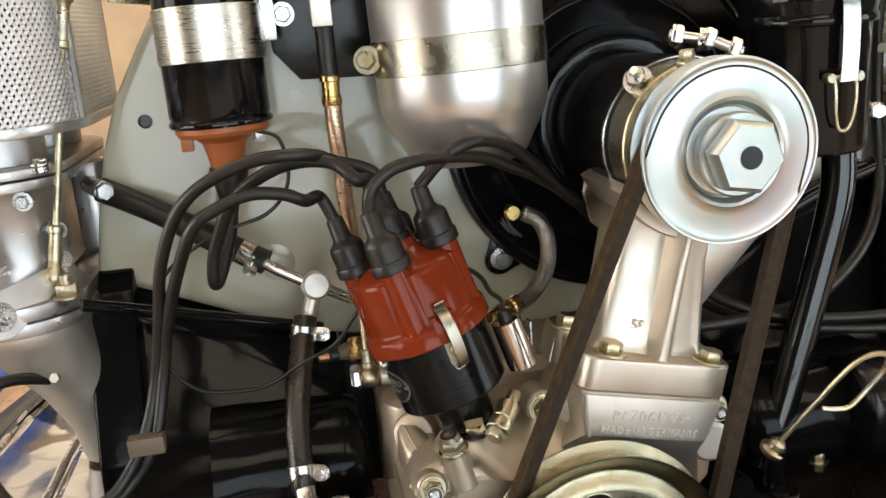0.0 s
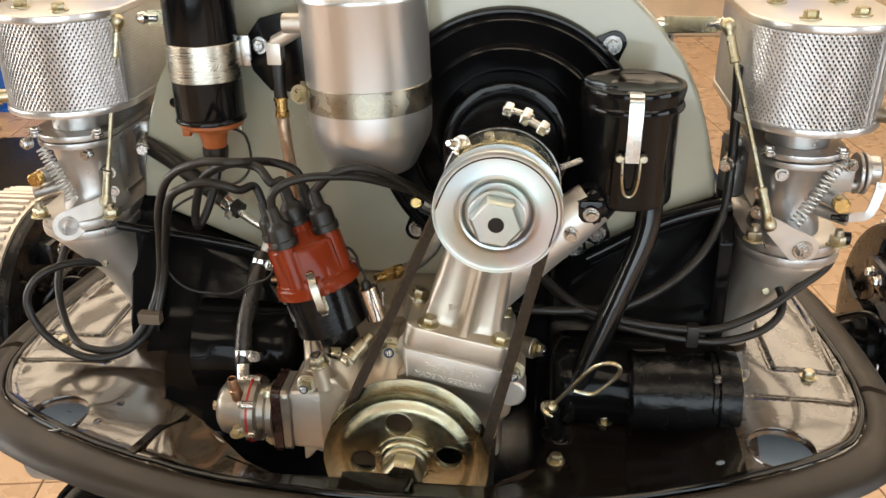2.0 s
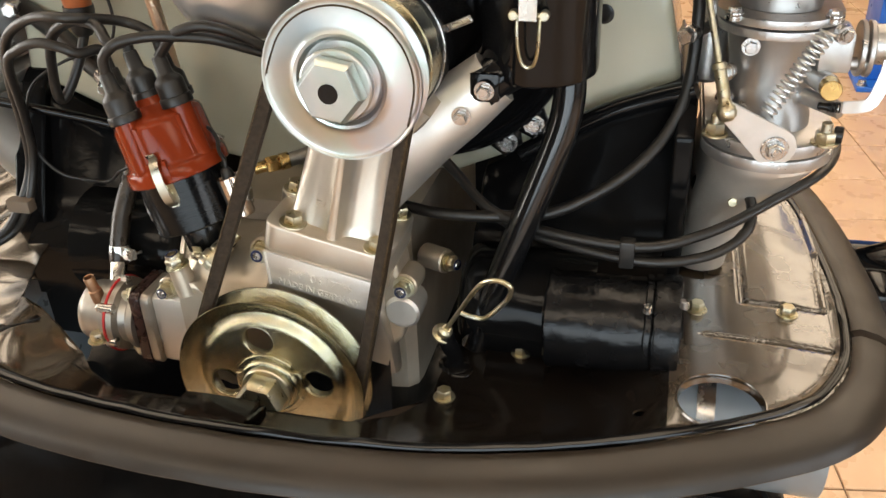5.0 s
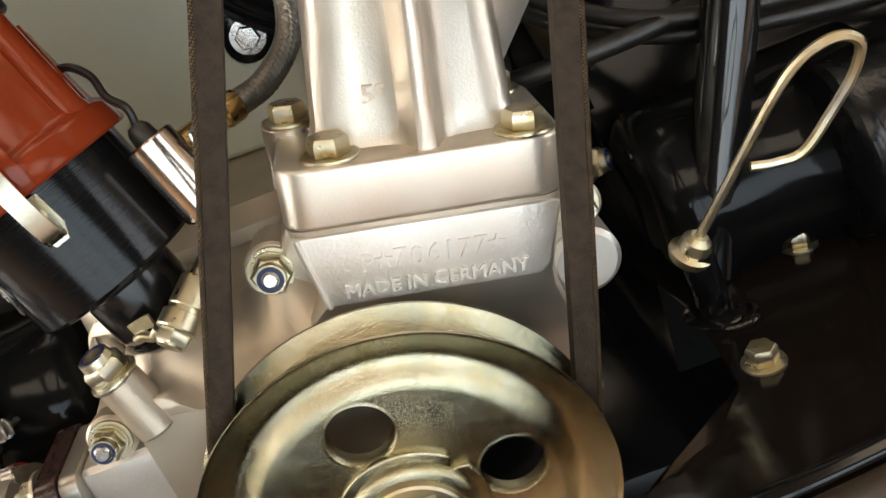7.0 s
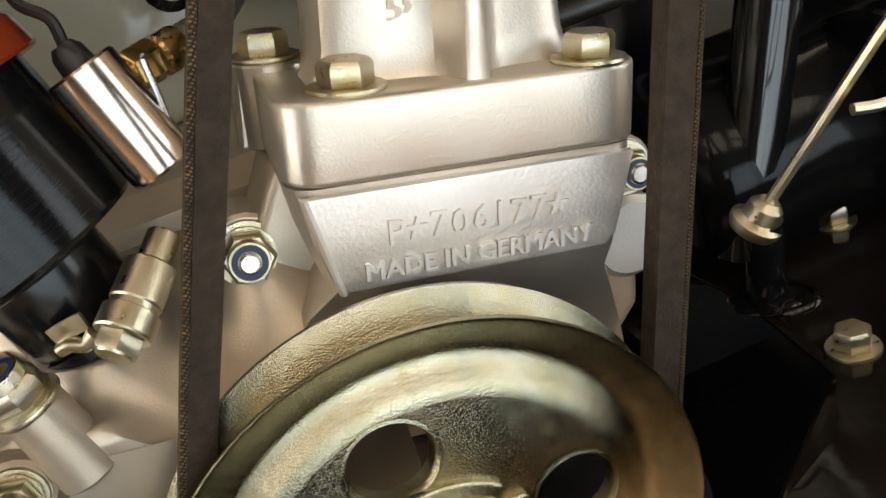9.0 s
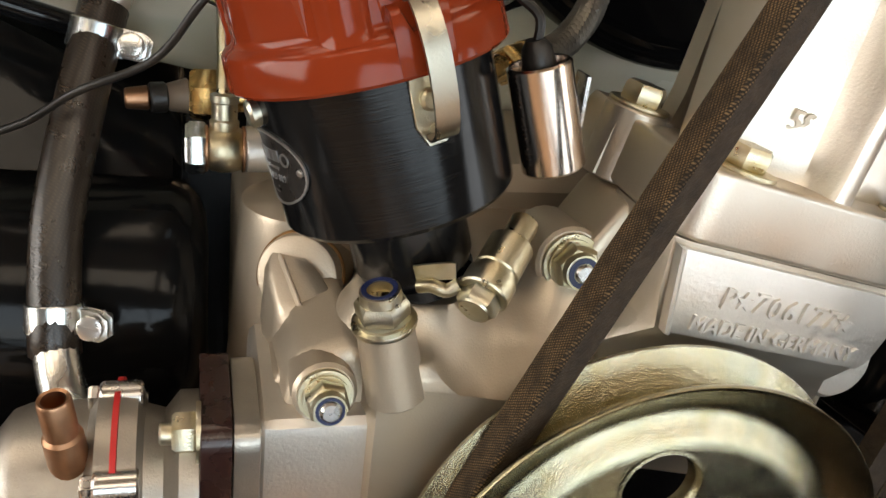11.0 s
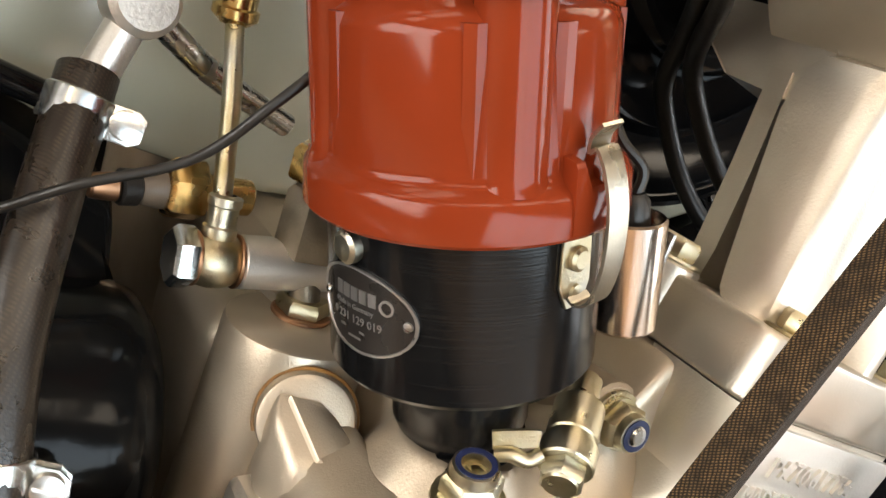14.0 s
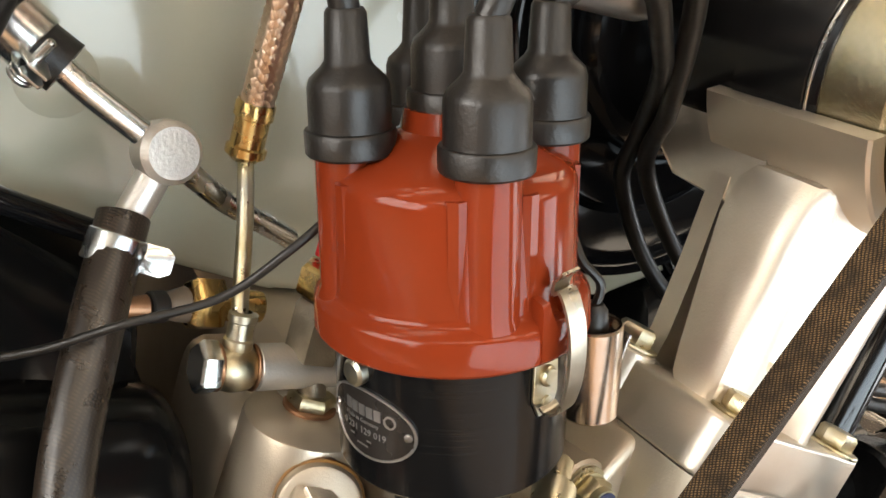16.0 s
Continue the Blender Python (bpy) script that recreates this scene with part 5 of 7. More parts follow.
def oil_filler():
    t = thing("oil_filler", (0.172, 0.102, 0.20), "gloss black oil filler can with a spring-clip lid", "oil filler")
    m = along(Vector((0.172, 0.102, 0.205)), (0, 0, 1), ref=(1, 0, 0))
    g = Geo()
    lathe(g, [(0, 0), (0.034, 0), (0.0365, 0.002), (0.0372, 0.005), (0.0372, 0.078), (0.0385, 0.081), (0, 0.081)], m, 56)
    part("can", g, M_BLACK, t)
    g = Geo()
    lathe(g, [(0.0380, 0.076), (0.0402, 0.077), (0.0408, 0.079), (0.0400, 0.0815), (0.0392, 0.0830), (0.0405, 0.0900), (0.0410, 0.0935), (0.0400, 0.0955), (0.0375, 0.0955), (0.0350, 0.0935), (0.0230, 0.0925), (0.0200, 0.0910), (0.0170, 0.0900), (0, 0.0900)], m, 56)
    part("lid", g, M_BLACK, t, "gloss black lid with a dished top")
    g = Geo()
    path = curve([(0.1712, 0.082, 0.2972), (0.1712, 0.066, 0.3002), (0.1712, 0.0595, 0.2990), (0.1712, 0.0565, 0.292), (0.1710, 0.0550, 0.272), (0.1708, 0.0556, 0.2500)], 6)
    sweep(g, path, [(-0.0052, -0.0005), (0.0052, -0.0005), (0.0052, 0.0005), (-0.0052, 0.0005)], up=(0, -1, 0.2))
    part("clip_strap", g, M_ZINC, t, "bright steel clip strap")
    g = Geo()
    tube(g, [(0.1640, 0.0590, 0.2520), (0.1642, 0.0575, 0.2430), (0.1650, 0.0580, 0.2320), (0.1672, 0.0590, 0.2235), (0.1708, 0.0595, 0.2210), (0.1744, 0.0590, 0.2235), (0.1766, 0.0580, 0.2320), (0.1772, 0.0575, 0.2430), (0.1774, 0.0590, 0.2520)], 0.0011, 8, 6)
    rod(g, (0.1600, 0.0592, 0.2520), (0.1816, 0.0592, 0.2520), 0.0017, n=12)
    rod(g, (0.1618, 0.0640, 0.2520), (0.1618, 0.0575, 0.2520), 0.0030, n=14)
    rod(g, (0.1798, 0.0640, 0.2520), (0.1798, 0.0575, 0.2520), 0.0030, n=14)
    part("wire_bail", g, M_BOLT, t, "bent wire bail")
    g = Geo()
    tube(g, [(0.190, 0.096, 0.222), (0.1925, 0.0945, 0.200), (0.1900, 0.0915, 0.175), (0.179, 0.0866, 0.140), (0.158, 0.0790, 0.080), (0.140, 0.0725, 0.028), (0.133, 0.070, 0.005)], 0.0105, 18, 8)
    part("tube", g, M_GLOSS, t, "gloss black breather tube")
    g = Geo()
    tube(g, [(0.160, 0.090, 0.212), (0.150, 0.082, 0.208), (0.138, 0.076, 0.200)], 0.014, 16)
    box(g, (0.143, 0.068, 0.2045), (0.019, 0.006, 0.019), 0.003)
    part("flange", g, M_BLACK, t)
    for p in ((0.1437, 0.0625, 0.2043), (0.129, 0.062, 0.187)):
        g = Geo()
        bolt(g, p, (0, -1, -0.1), 0.0078, 0.0045)
        part("flange_bolt", g, M_STEEL, t)


oil_filler()


def dipstick():
    t = thing("dipstick", (0.119, 0.04, 0.02), "zinc plated oil dipstick with a flat wire loop handle", "dipstick")
    g = Geo()
    p, q = Vector((0.1195, 0.0365, 0.0385)), Vector((0.1465, 0.0150, 0.0895))
    d = (q - p).normalized()
    path = [p, p + (Vector((0.1465, 0.0150, 0.0895)) - p) * 0.5, (0.1465, 0.0150, 0.0895), (0.1545, 0.0105, 0.0995), (0.1635, 0.0075, 0.1030), (0.1702, 0.0080, 0.0990), (0.1690, 0.0105, 0.0900), (0.1620, 0.0135, 0.0790), (0.1525, 0.0150, 0.0690), (0.1440, 0.0160, 0.0680), (0.1365, 0.0175, 0.0690)]
    tube(g, path, 0.0017, 8, 8)
    part("handle", g, M_BOLT, t)
    g = Geo()
    lathe(g, [(0, -0.006), (0.0068, -0.006), (0.0078, -0.004), (0.0078, -0.0025), (0.0055, -0.001), (0.0050, 0.003), (0.0030, 0.005), (0, 0.005)], along(p, d), 24)
    part("collar", g, M_BOLT, t)
    g = Geo()
    foot = Vector((0.1235, 0.0455, 0.0030))
    tube(g, [foot, foot + Vector((0, -0.001, 0.012)), p + (foot - p) * 0.35, p + (foot - p) * 0.04], 0.0062, 14)
    part("guide_tube", g, M_BLACK, t)
    g = Geo()
    lathe(g, [(0.0060, 0.0), (0.0112, 0.0002), (0.0116, 0.0008), (0.0106, 0.0014), (0.0060, 0.0016)], along(foot + Vector((0, 0, 0.0005)), (0, 0, 1)), 40)
    part("guide_flange", g, M_BLACK, t)


dipstick()


# ---- fuel pump and its hoses ----
def fuel_pump():
    t = thing("fuel_pump", (-0.143, 0.05, -0.025), "cast aluminium fuel pump with a red gasket", "fuel pump")
    y, z = 0.050, 0.010
    px = lambda x: Vector((x, y, z))
    left = (-1, 0, 0)
    my = Matrix(((0, 0, -1, 0), (1, 0, 0, y), (0, 1, 0, z), (0, 0, 0, 1)))
    g = Geo()
    solid(g, rounded(0.040, 0.062, 0.006), 0.007, my @ Matrix.Translation((0, 0, 0.1065)), 0.001)
    part("mounting_plate", g, M_PUMP, t)
    g = Geo()
    solid(g, rounded(0.042, 0.064, 0.006), 0.008, my @ Matrix.Translation((0, 0, 0.1138)), 0.0006)
    part("spacer", g, M_BAKELITE, t, "dark brown bakelite spacer")
    g = Geo()
    lathe(g, [(0, 0.1220), (0.026, 0.1220), (0.026, 0.127), (0.021, 0.131), (0.0225, 0.136), (0.0285, 0.1375), (0.0290, 0.142), (0, 0.142)], my, 48)
    part("lower_body", g, M_PUMP, t)
    g = Geo()
    lathe(g, [(0, 0.1421), (0.0302, 0.1421), (0.0302, 0.1436), (0, 0.1436)], my, 48)
    part("gasket", g, M_RED_GASKET, t, "bright red gasket")
    g = Geo()
    lathe(g, [(0, 0.1437), (0.0290, 0.1437), (0.0290, 0.1475), (0.0245, 0.150), (0.0240, 0.166), (0.0225, 0.170), (0.018, 0.1735), (0, 0.1750)], my, 48)
    part("upper_body", g, M_PUMP, t)
    for i in range(6):
        a = math.pi * i / 3 + 0.35
        g = Geo()
        p = my @ Vector((0.0272 * math.cos(a), 0.0272 * math.sin(a), 0.1475))
        rod(g, p - Vector((-0.011, 0, 0)), p, 0.0042)
        hexa(g, p, left, 0.006, 0.003)
        part("flange_screw", g, M_STEEL, t)
    g = Geo()
    rod(g, px(-0.174), px(-0.177), 0.006)
    hexa(g, px(-0.177), left, 0.008, 0.005)
    part("cap_bolt", g, M_BOLT, t)
    g = Geo()
    lathe(g, [(0, 0), (0.0052, 0), (0.0050, 0.012), (0.0042, 0.013), (0.0042, 0.0238), (0.0038, 0.0245), (0.0030, 0.0242), (0.0030, 0.018), (0, 0.018)], along((-0.1535, 0.038, 0.0265), (-0.10, -0.14, 1)), 20)
    part("inlet_pipe", g, M_COPPER, t, "open copper inlet pipe")
    g = Geo()
    tube(g, [(-0.1515, 0.056, 0.020), (-0.1590, 0.071, 0.026), (-0.1622, 0.081, 0.036), (-0.1625, 0.083, 0.041)], 0.0066, 16)
    part("outlet_pipe", g, M_ZINC, t)
    for dz in (0.026, -0.024):
        g = Geo()
        bolt(g, (-0.1215, y - 0.012, z + dz), left, 0.010, 0.006)
        rod(g, (-0.12, y - 0.012, z + dz), (-0.132, y - 0.012, z + dz), 0.003)
        part("mounting_nut", g, M_BOLT, t)


fuel_pump()


def band_clamp(g, p, d, r, side):
    p, d, side = vec(p), vec(d).normalized(), vec(side).normalized()
    ring(g, p - d * 0.0045, d, r + 0.0008, 0.0009, 0.009, 28)
    c = p + side * (r + 0.004)
    mm = Matrix((side, d, side.cross(d))).transposed().to_4x4()
    mm.translation = c
    for z in (0.001, -0.003):
        solid(g, [(-0.0055, -0.0044), (0.0020, -0.0044), (0.0046, -0.0026), (0.0046, 0.0026), (0.0020, 0.0044), (-0.0055, 0.0044)], 0.0012, mm @ Matrix.Translation((0, 0, z)), 0.0003, 2)
    n3 = mm.to_3x3()
    for a, b in ((0.0022, 0.0034), (0.0034, 0.0048)):
        lathe(g, [(0, a), (0.0036, a), (0.0038, a + 0.0003), (0.0037, b - 0.0002), (0.0030, b), (0, b)], along(c, n3 @ Vector((0, 0, 1))), 18)
    box(g, (0, 0, 0.0049), (0.0064, 0.0008, 0.0004), 0, mm)
    rod(g, c, c + mm.to_3x3() @ Vector((0, 0, -0.012)), 0.0014)


def fuel_line():
    t = thing("fuel_line", (-0.16, 0.1, 0.03), "black rubber fuel hose with zinc plated clamps and a tee joint", "hose")
    low, up = Vector((-0.1625, 0.084, 0.042)), Vector((-0.1500, 0.134, 0.125))
    g = Geo()
    tube(g, [low + Vector((0, -0.002, -0.008)), low, (-0.1620, 0.0975, 0.068), (-0.1570, 0.1150, 0.096), up], 0.0075, 18)
    part("hose", g, M_HOSE, t)
    for p, d in ((low + Vector((0, 0.002, 0.002)), (0, 0.3, 1)), (Vector((-0.1520, 0.1295, 0.1165)), (0.25, 0.3, 1))):
        g = Geo()
        band_clamp(g, p, d, 0.0077, (0.95, -0.3, -0.1))
        part("clamp", g, M_ZINC, t, "zinc plated hose clamp")
    g = Geo()
    tee = Vector((-0.1410, 0.1370, 0.1446))
    lathe(g, [(0, -0.006), (0.0075, -0.006), (0.0092, -0.004), (0.0095, 0), (0.0092, 0.004), (0.0075, 0.006), (0, 0.006)], along(tee, (0.1, -1, 0.25)), 32)
    rod(g, up - Vector((0, 0, 0.006)), tee, 0.005)
    part("tee_joint", g, M_CAST_SMOOTH, t, "round dull grey tee joint")
    g = Geo()
    tube(g, [tee, (-0.165, 0.140, 0.158), (-0.182, 0.146, 0.170)], 0.0038, 12)
    part("left_pipe", g, M_ZINC, t)
    g = Geo()
    tube(g, [tee, (-0.118, 0.145, 0.130), (-0.09, 0.150, 0.118)], 0.0036, 12)
    part("right_pipe", g, M_STEEL, t)
    g = Geo()
    tube(g, [(-0.170, 0.142, 0.162), (-0.20, 0.152, 0.178), (-0.235, 0.165, 0.198), (-0.268, 0.175, 0.214)], 0.0080, 16)
    part("carburettor_hose", g, M_RUBBER, t)
    g = Geo()
    band_clamp(g, (-0.181, 0.1455, 0.1685), (-0.8, 0.25, 0.5), 0.0081, (0.1, -0.8, -0.5))
    part("clamp", g, M_ZINC, t, "zinc plated hose clamp")


fuel_line()


# ---- cooling shroud and fan ----
def fan_shroud():
    t = thing("fan_shroud", (-0.01, 0.22, 0.08), "grey-green enamelled sheet metal fan shroud", "fan shroud")
    out = [(-0.281, 0.155), (-0.150, 0.099), (-0.080, 0.086), (0.02, 0.084), (0.10, 0.094), (0.154, 0.117), (0.208, 0.152), (0.262, 0.174), (0.259, 0.195), (0.250, 0.232), (0.238, 0.268), (0.222, 0.300), (0.200, 0.328), (0.170, 0.358), (0.13, 0.388), (0.07, 0.415),
           (0.0, 0.424), (-0.08, 0.416), (-0.15, 0.390), (-0.20, 0.350), (-0.230, 0.306), (-0.252, 0.268), (-0.265, 0.233), (-0.274, 0.194)]
    g = Geo()
    m = Matrix(((1, 0, 0, 0), (0, 0, 1, 0.178), (0, 1, 0, 0), (0, 0, 0, 1)))
    solid(g, out, 0.105, m, 0.007, 4)
    part("shell", g, M_SHROUD, t)
    for x, z, r in ((-0.2346, 0.2535, 0.0045), (0.205, 0.222, 0.007)):
        g = Geo()
        lathe(g, [(0, 0), (r, 0), (r, 0.0012), (r * 0.5, 0.0016), (0, 0.0010)], along((x, 0.1782, z), FRONT), 20)
        part("grommet", g, M_BLACK_PART, t)
    g = Geo()
    lathe(g, [(0.016, -0.0006), (0.013, 0.0004), (0.008, 0.0016), (0.0, 0.0020)], along((-0.165, 0.1785, 0.152), FRONT), 24)
    part("dimple", g, M_SHROUD, t)


fan_shroud()


def fan_cover():
    t = thing("fan_cover", (GEN.x, 0.17, GEN.z - 0.12), "gloss black round fan cover with bolted lugs", "fan cover")
    g = Geo()
    m = along((GEN.x, 0.1725, GEN.z), FRONT, ref=(1, 0, 0))
    lathe(g, [(0.1180, -0.0070), (0.1175, 0.0045), (0.1165, 0.0062), (0.1145, 0.0064), (0.1130, 0.0048), (0.1115, 0.0042), (0.1095, 0.0062), (0.1075, 0.0068), (0.1040, 0.0040), (0.0880, -0.0010), (0.0850, 0.0022), (0.0830, 0.0030),
              (0.0800, 0.0005), (0.0640, -0.004), (0.0620, 0.001), (0.0600, 0.012), (0.0560, 0.018), (0.0500, 0.0195), (0.0450, 0.018)], m, 96)
    part("disc", g, M_BLACK, t)
    for a in (45, -46, 227, 135, -58):
        c = Vector((GEN.x + 0.1225 * math.cos(radians(a)), 0.178, GEN.z + 0.1225 * math.sin(radians(a))))
        g = Geo()
        u = Vector((math.cos(radians(a)), 0, math.sin(radians(a))))
        v = Vector((-u.z, 0, u.x))
        mm = Matrix((u, v, FRONT)).transposed().to_4x4()
        mm.translation = c
        arc = [(0.0105 * math.cos(radians(q)) + 0.002, 0.0105 * math.sin(radians(q))) for q in range(-80, 81, 20)]
        solid(g, arc + [(-0.014, 0.018), (-0.014, -0.018)], 0.0036, mm, 0.0008)
        lug = part("lug", g, M_BLACK, t)
        g = Geo()
        bolt(g, c + FRONT * 0.0036, FRONT, 0.010, 0.0042)
        part("lug_bolt", g, M_STEEL, lug)
    # ribbed cable boot at the lower edge
    g = Geo()
    for k in range(4):
        tube(g, [(-0.020 + 0.004 * k, 0.172, 0.176 - 0.002 * k), (-0.016 + 0.004 * k, 0.169, 0.166 - 0.002 * k), (-0.009 + 0.004 * k, 0.168, 0.158 - 0.002 * k)], 0.0013, 6)
    part("ribs", g, M_RUBBER, t)


fan_cover()


def breather_hose():
    t = thing("breather_hose", (0.0, 0.12, 0.12), "short steel braided oil line with brass fittings", "hose")
    a, b = Vector((-0.0075, 0.150, 0.1740)), Vector((-0.0185, 0.1105, 0.1230))
    g = Geo()
    braid(g, [a + Vector((0.008, 0, -0.001)), (0.0105, 0.148, 0.1665), (0.0145, 0.143, 0.1525), (0.0095, 0.134, 0.1360), (-0.0040, 0.122, 0.1255), b], 0.0051, 8)
    tagged(part("braid", g, M_BRAID_STEEL, t), "woven steel braid", kind="stuff")
    g = Geo()
    lathe(g, [(0, -0.004), (0.0048, -0.004), (0.0056, -0.002), (0.0056, 0.002), (0.0045, 0.004), (0, 0.004)], along(a, (0.1, -1, 0.1)), 20)
    part("banjo", g, M_BRASS, t, "brass banjo fitting")
    g = Geo()
    lathe(g, [(0, -0.003), (0.0062, -0.003), (0.0064, -0.002), (0.0064, 0.004), (0.0056, 0.005), (0, 0.005)], along(b, (-0.85, -0.55, -0.10)), 24)
    hexa(g, b + Vector((-0.0042, -0.0027, -0.0005)), (-0.85, -0.55, -0.10), 0.0112, 0.010)
    rod(g, b, b + Vector((-0.020, -0.013, -0.0025)), 0.0044)
    part("end_fitting", g, M_BRASS, t, "brass end fitting")


breather_hose()


# ---- engine bay tin and rubber seal ----
HALF = [(0.362, 0.345), (0.378, 0.280), (0.388, 0.210), (0.393, 0.150), (0.393, 0.105), (0.388, 0.068), (0.376, 0.038), (0.358, 0.014), (0.325, -0.008), (0.285, -0.026), (0.226, -0.044), (0.148, -0.059), (0.075, -0.067), (0.0, -0.070)]
RIM = [(p.x, p.y) for p in curve([(x, y, 0) for x, y in HALF] + [(-x, y, 0) for x, y in HALF[-2::-1]], 5)]
GAP = [(-0.262, 0.345), (-0.256, 0.150), (-0.240, 0.085), (-0.216, 0.030), (-0.178, 0.016), (-0.152, 0.003), (-0.134, -0.014), (-0.105, -0.030), (0.07, -0.029), (0.098, -0.016), (0.1135, 0.002), (0.118, 0.050), (0.110, 0.10), (0.24, 0.12), (0.262, 0.345)]


def segment_gap(x, y, x0, y0, x1, y1):
    dx, dy = x1 - x0, y1 - y0
    k = max(0.0, min(1.0, ((x - x0) * dx + (y - y0) * dy) / (dx * dx + dy * dy)))
    return math.hypot(x - x0 - k * dx, y - y0 - k * dy)


# pressed lines of the side panels: two ends and a depth, or a height where it is negative
BEADS = [(0.2941, 0.0815, 0.3755, 0.0790, 0.0030), (0.3206, 0.1275, 0.3745, 0.1262, 0.0030), (0.3206, 0.1275, 0.3198, 0.2450, 0.0030), (0.3765, 0.1300, 0.3775, 0.2030, -0.0022), (0.3775, 0.2030, 0.3735, 0.2750, -0.0022)]


def bead_dots():
    dots = []
    for x0, y0, x1, y1, h in BEADS:
        n = max(1, int(math.hypot(x1 - x0, y1 - y0) / 0.0022))
        ux, uy = (x1 - x0) / n / 0.0022, (y1 - y0) / n / 0.0022
        for i in range(-1, n + 2):
            for w in (-0.0033, -0.0024, -0.0012, 0.0, 0.0012, 0.0024, 0.0033):
                x, y = x0 + (x1 - x0) * i / n - uy * w, y0 + (y1 - y0) * i / n + ux * w
                dots += [(x, y), (-x, y)]
    return dots


def rim_gap(x, y):
    return min(segment_gap(abs(x), y, *HALF[i], *HALF[i + 1]) for i in range(len(HALF) - 1))


def rim_height(x):
    """The rim hangs lower along the middle of its front."""
    k = max(0.0, min(1.0, (abs(x) - 0.12) / 0.22))
    return 0.0145 + 0.0125 * k * k * (3 - 2 * k)


def tin_height(x, y):
    ax = abs(x)
    s = max(0.0, min(1.0, (0.285 - ax) / 0.085)) if x > 0 else max(0.0, min(1.0, (0.205 - ax) / 0.055))
    s = s * s * (3 - 2 * s)
    z = 0.030 - 0.026 * s
    d = rim_gap(x, y)
    if d < 0.05:                       # the tin rises to its rim
        k = 1 - d / 0.05
        z += (rim_height(x) - z) * k * k
    if d < 0.012:                      # rolled bead along the rim
        z += 0.0035 * math.sin(math.pi * d / 0.012)
    for b in BEADS:
        e = segment_gap(ax, y, *b[:4])
        k = max(0.0, min(1.0, (0.0030 - e) / 0.0016))
        z -= b[4] * k * k * (3 - 2 * k)
    z += 0.0005 * noise.noise(Vector((x * 9, y * 9, 3.1))) + 0.00012 * noise.noise(Vector((x * 40, y * 40, 1.7)))
    q = max(0.0, min(1.0, (-x - 0.13) / 0.10))
    z += q * (0.0016 * noise.noise(Vector((x * 19, y * 19, 8.0))) + 0.0004 * noise.noise(Vector((x * 42, y * 42, 2.0))))
    return z


def divide(g, test):
    """Two meshes out of one: the faces whose middle passes the test, and the rest."""
    halves = Geo(), Geo()
    for h, want in zip(halves, (True, False)):
        index = {}
        for f in g.f:
            c = sum((vec(g.v[i]) for i in f), Vector((0, 0, 0))) / len(f)
            if test(c) == want:
                for i in f:
                    if i not in index:
                        index[i] = len(h.v)
                        h.v.append(g.v[i])
                h.f.append(tuple(index[i] for i in f))
    return halves


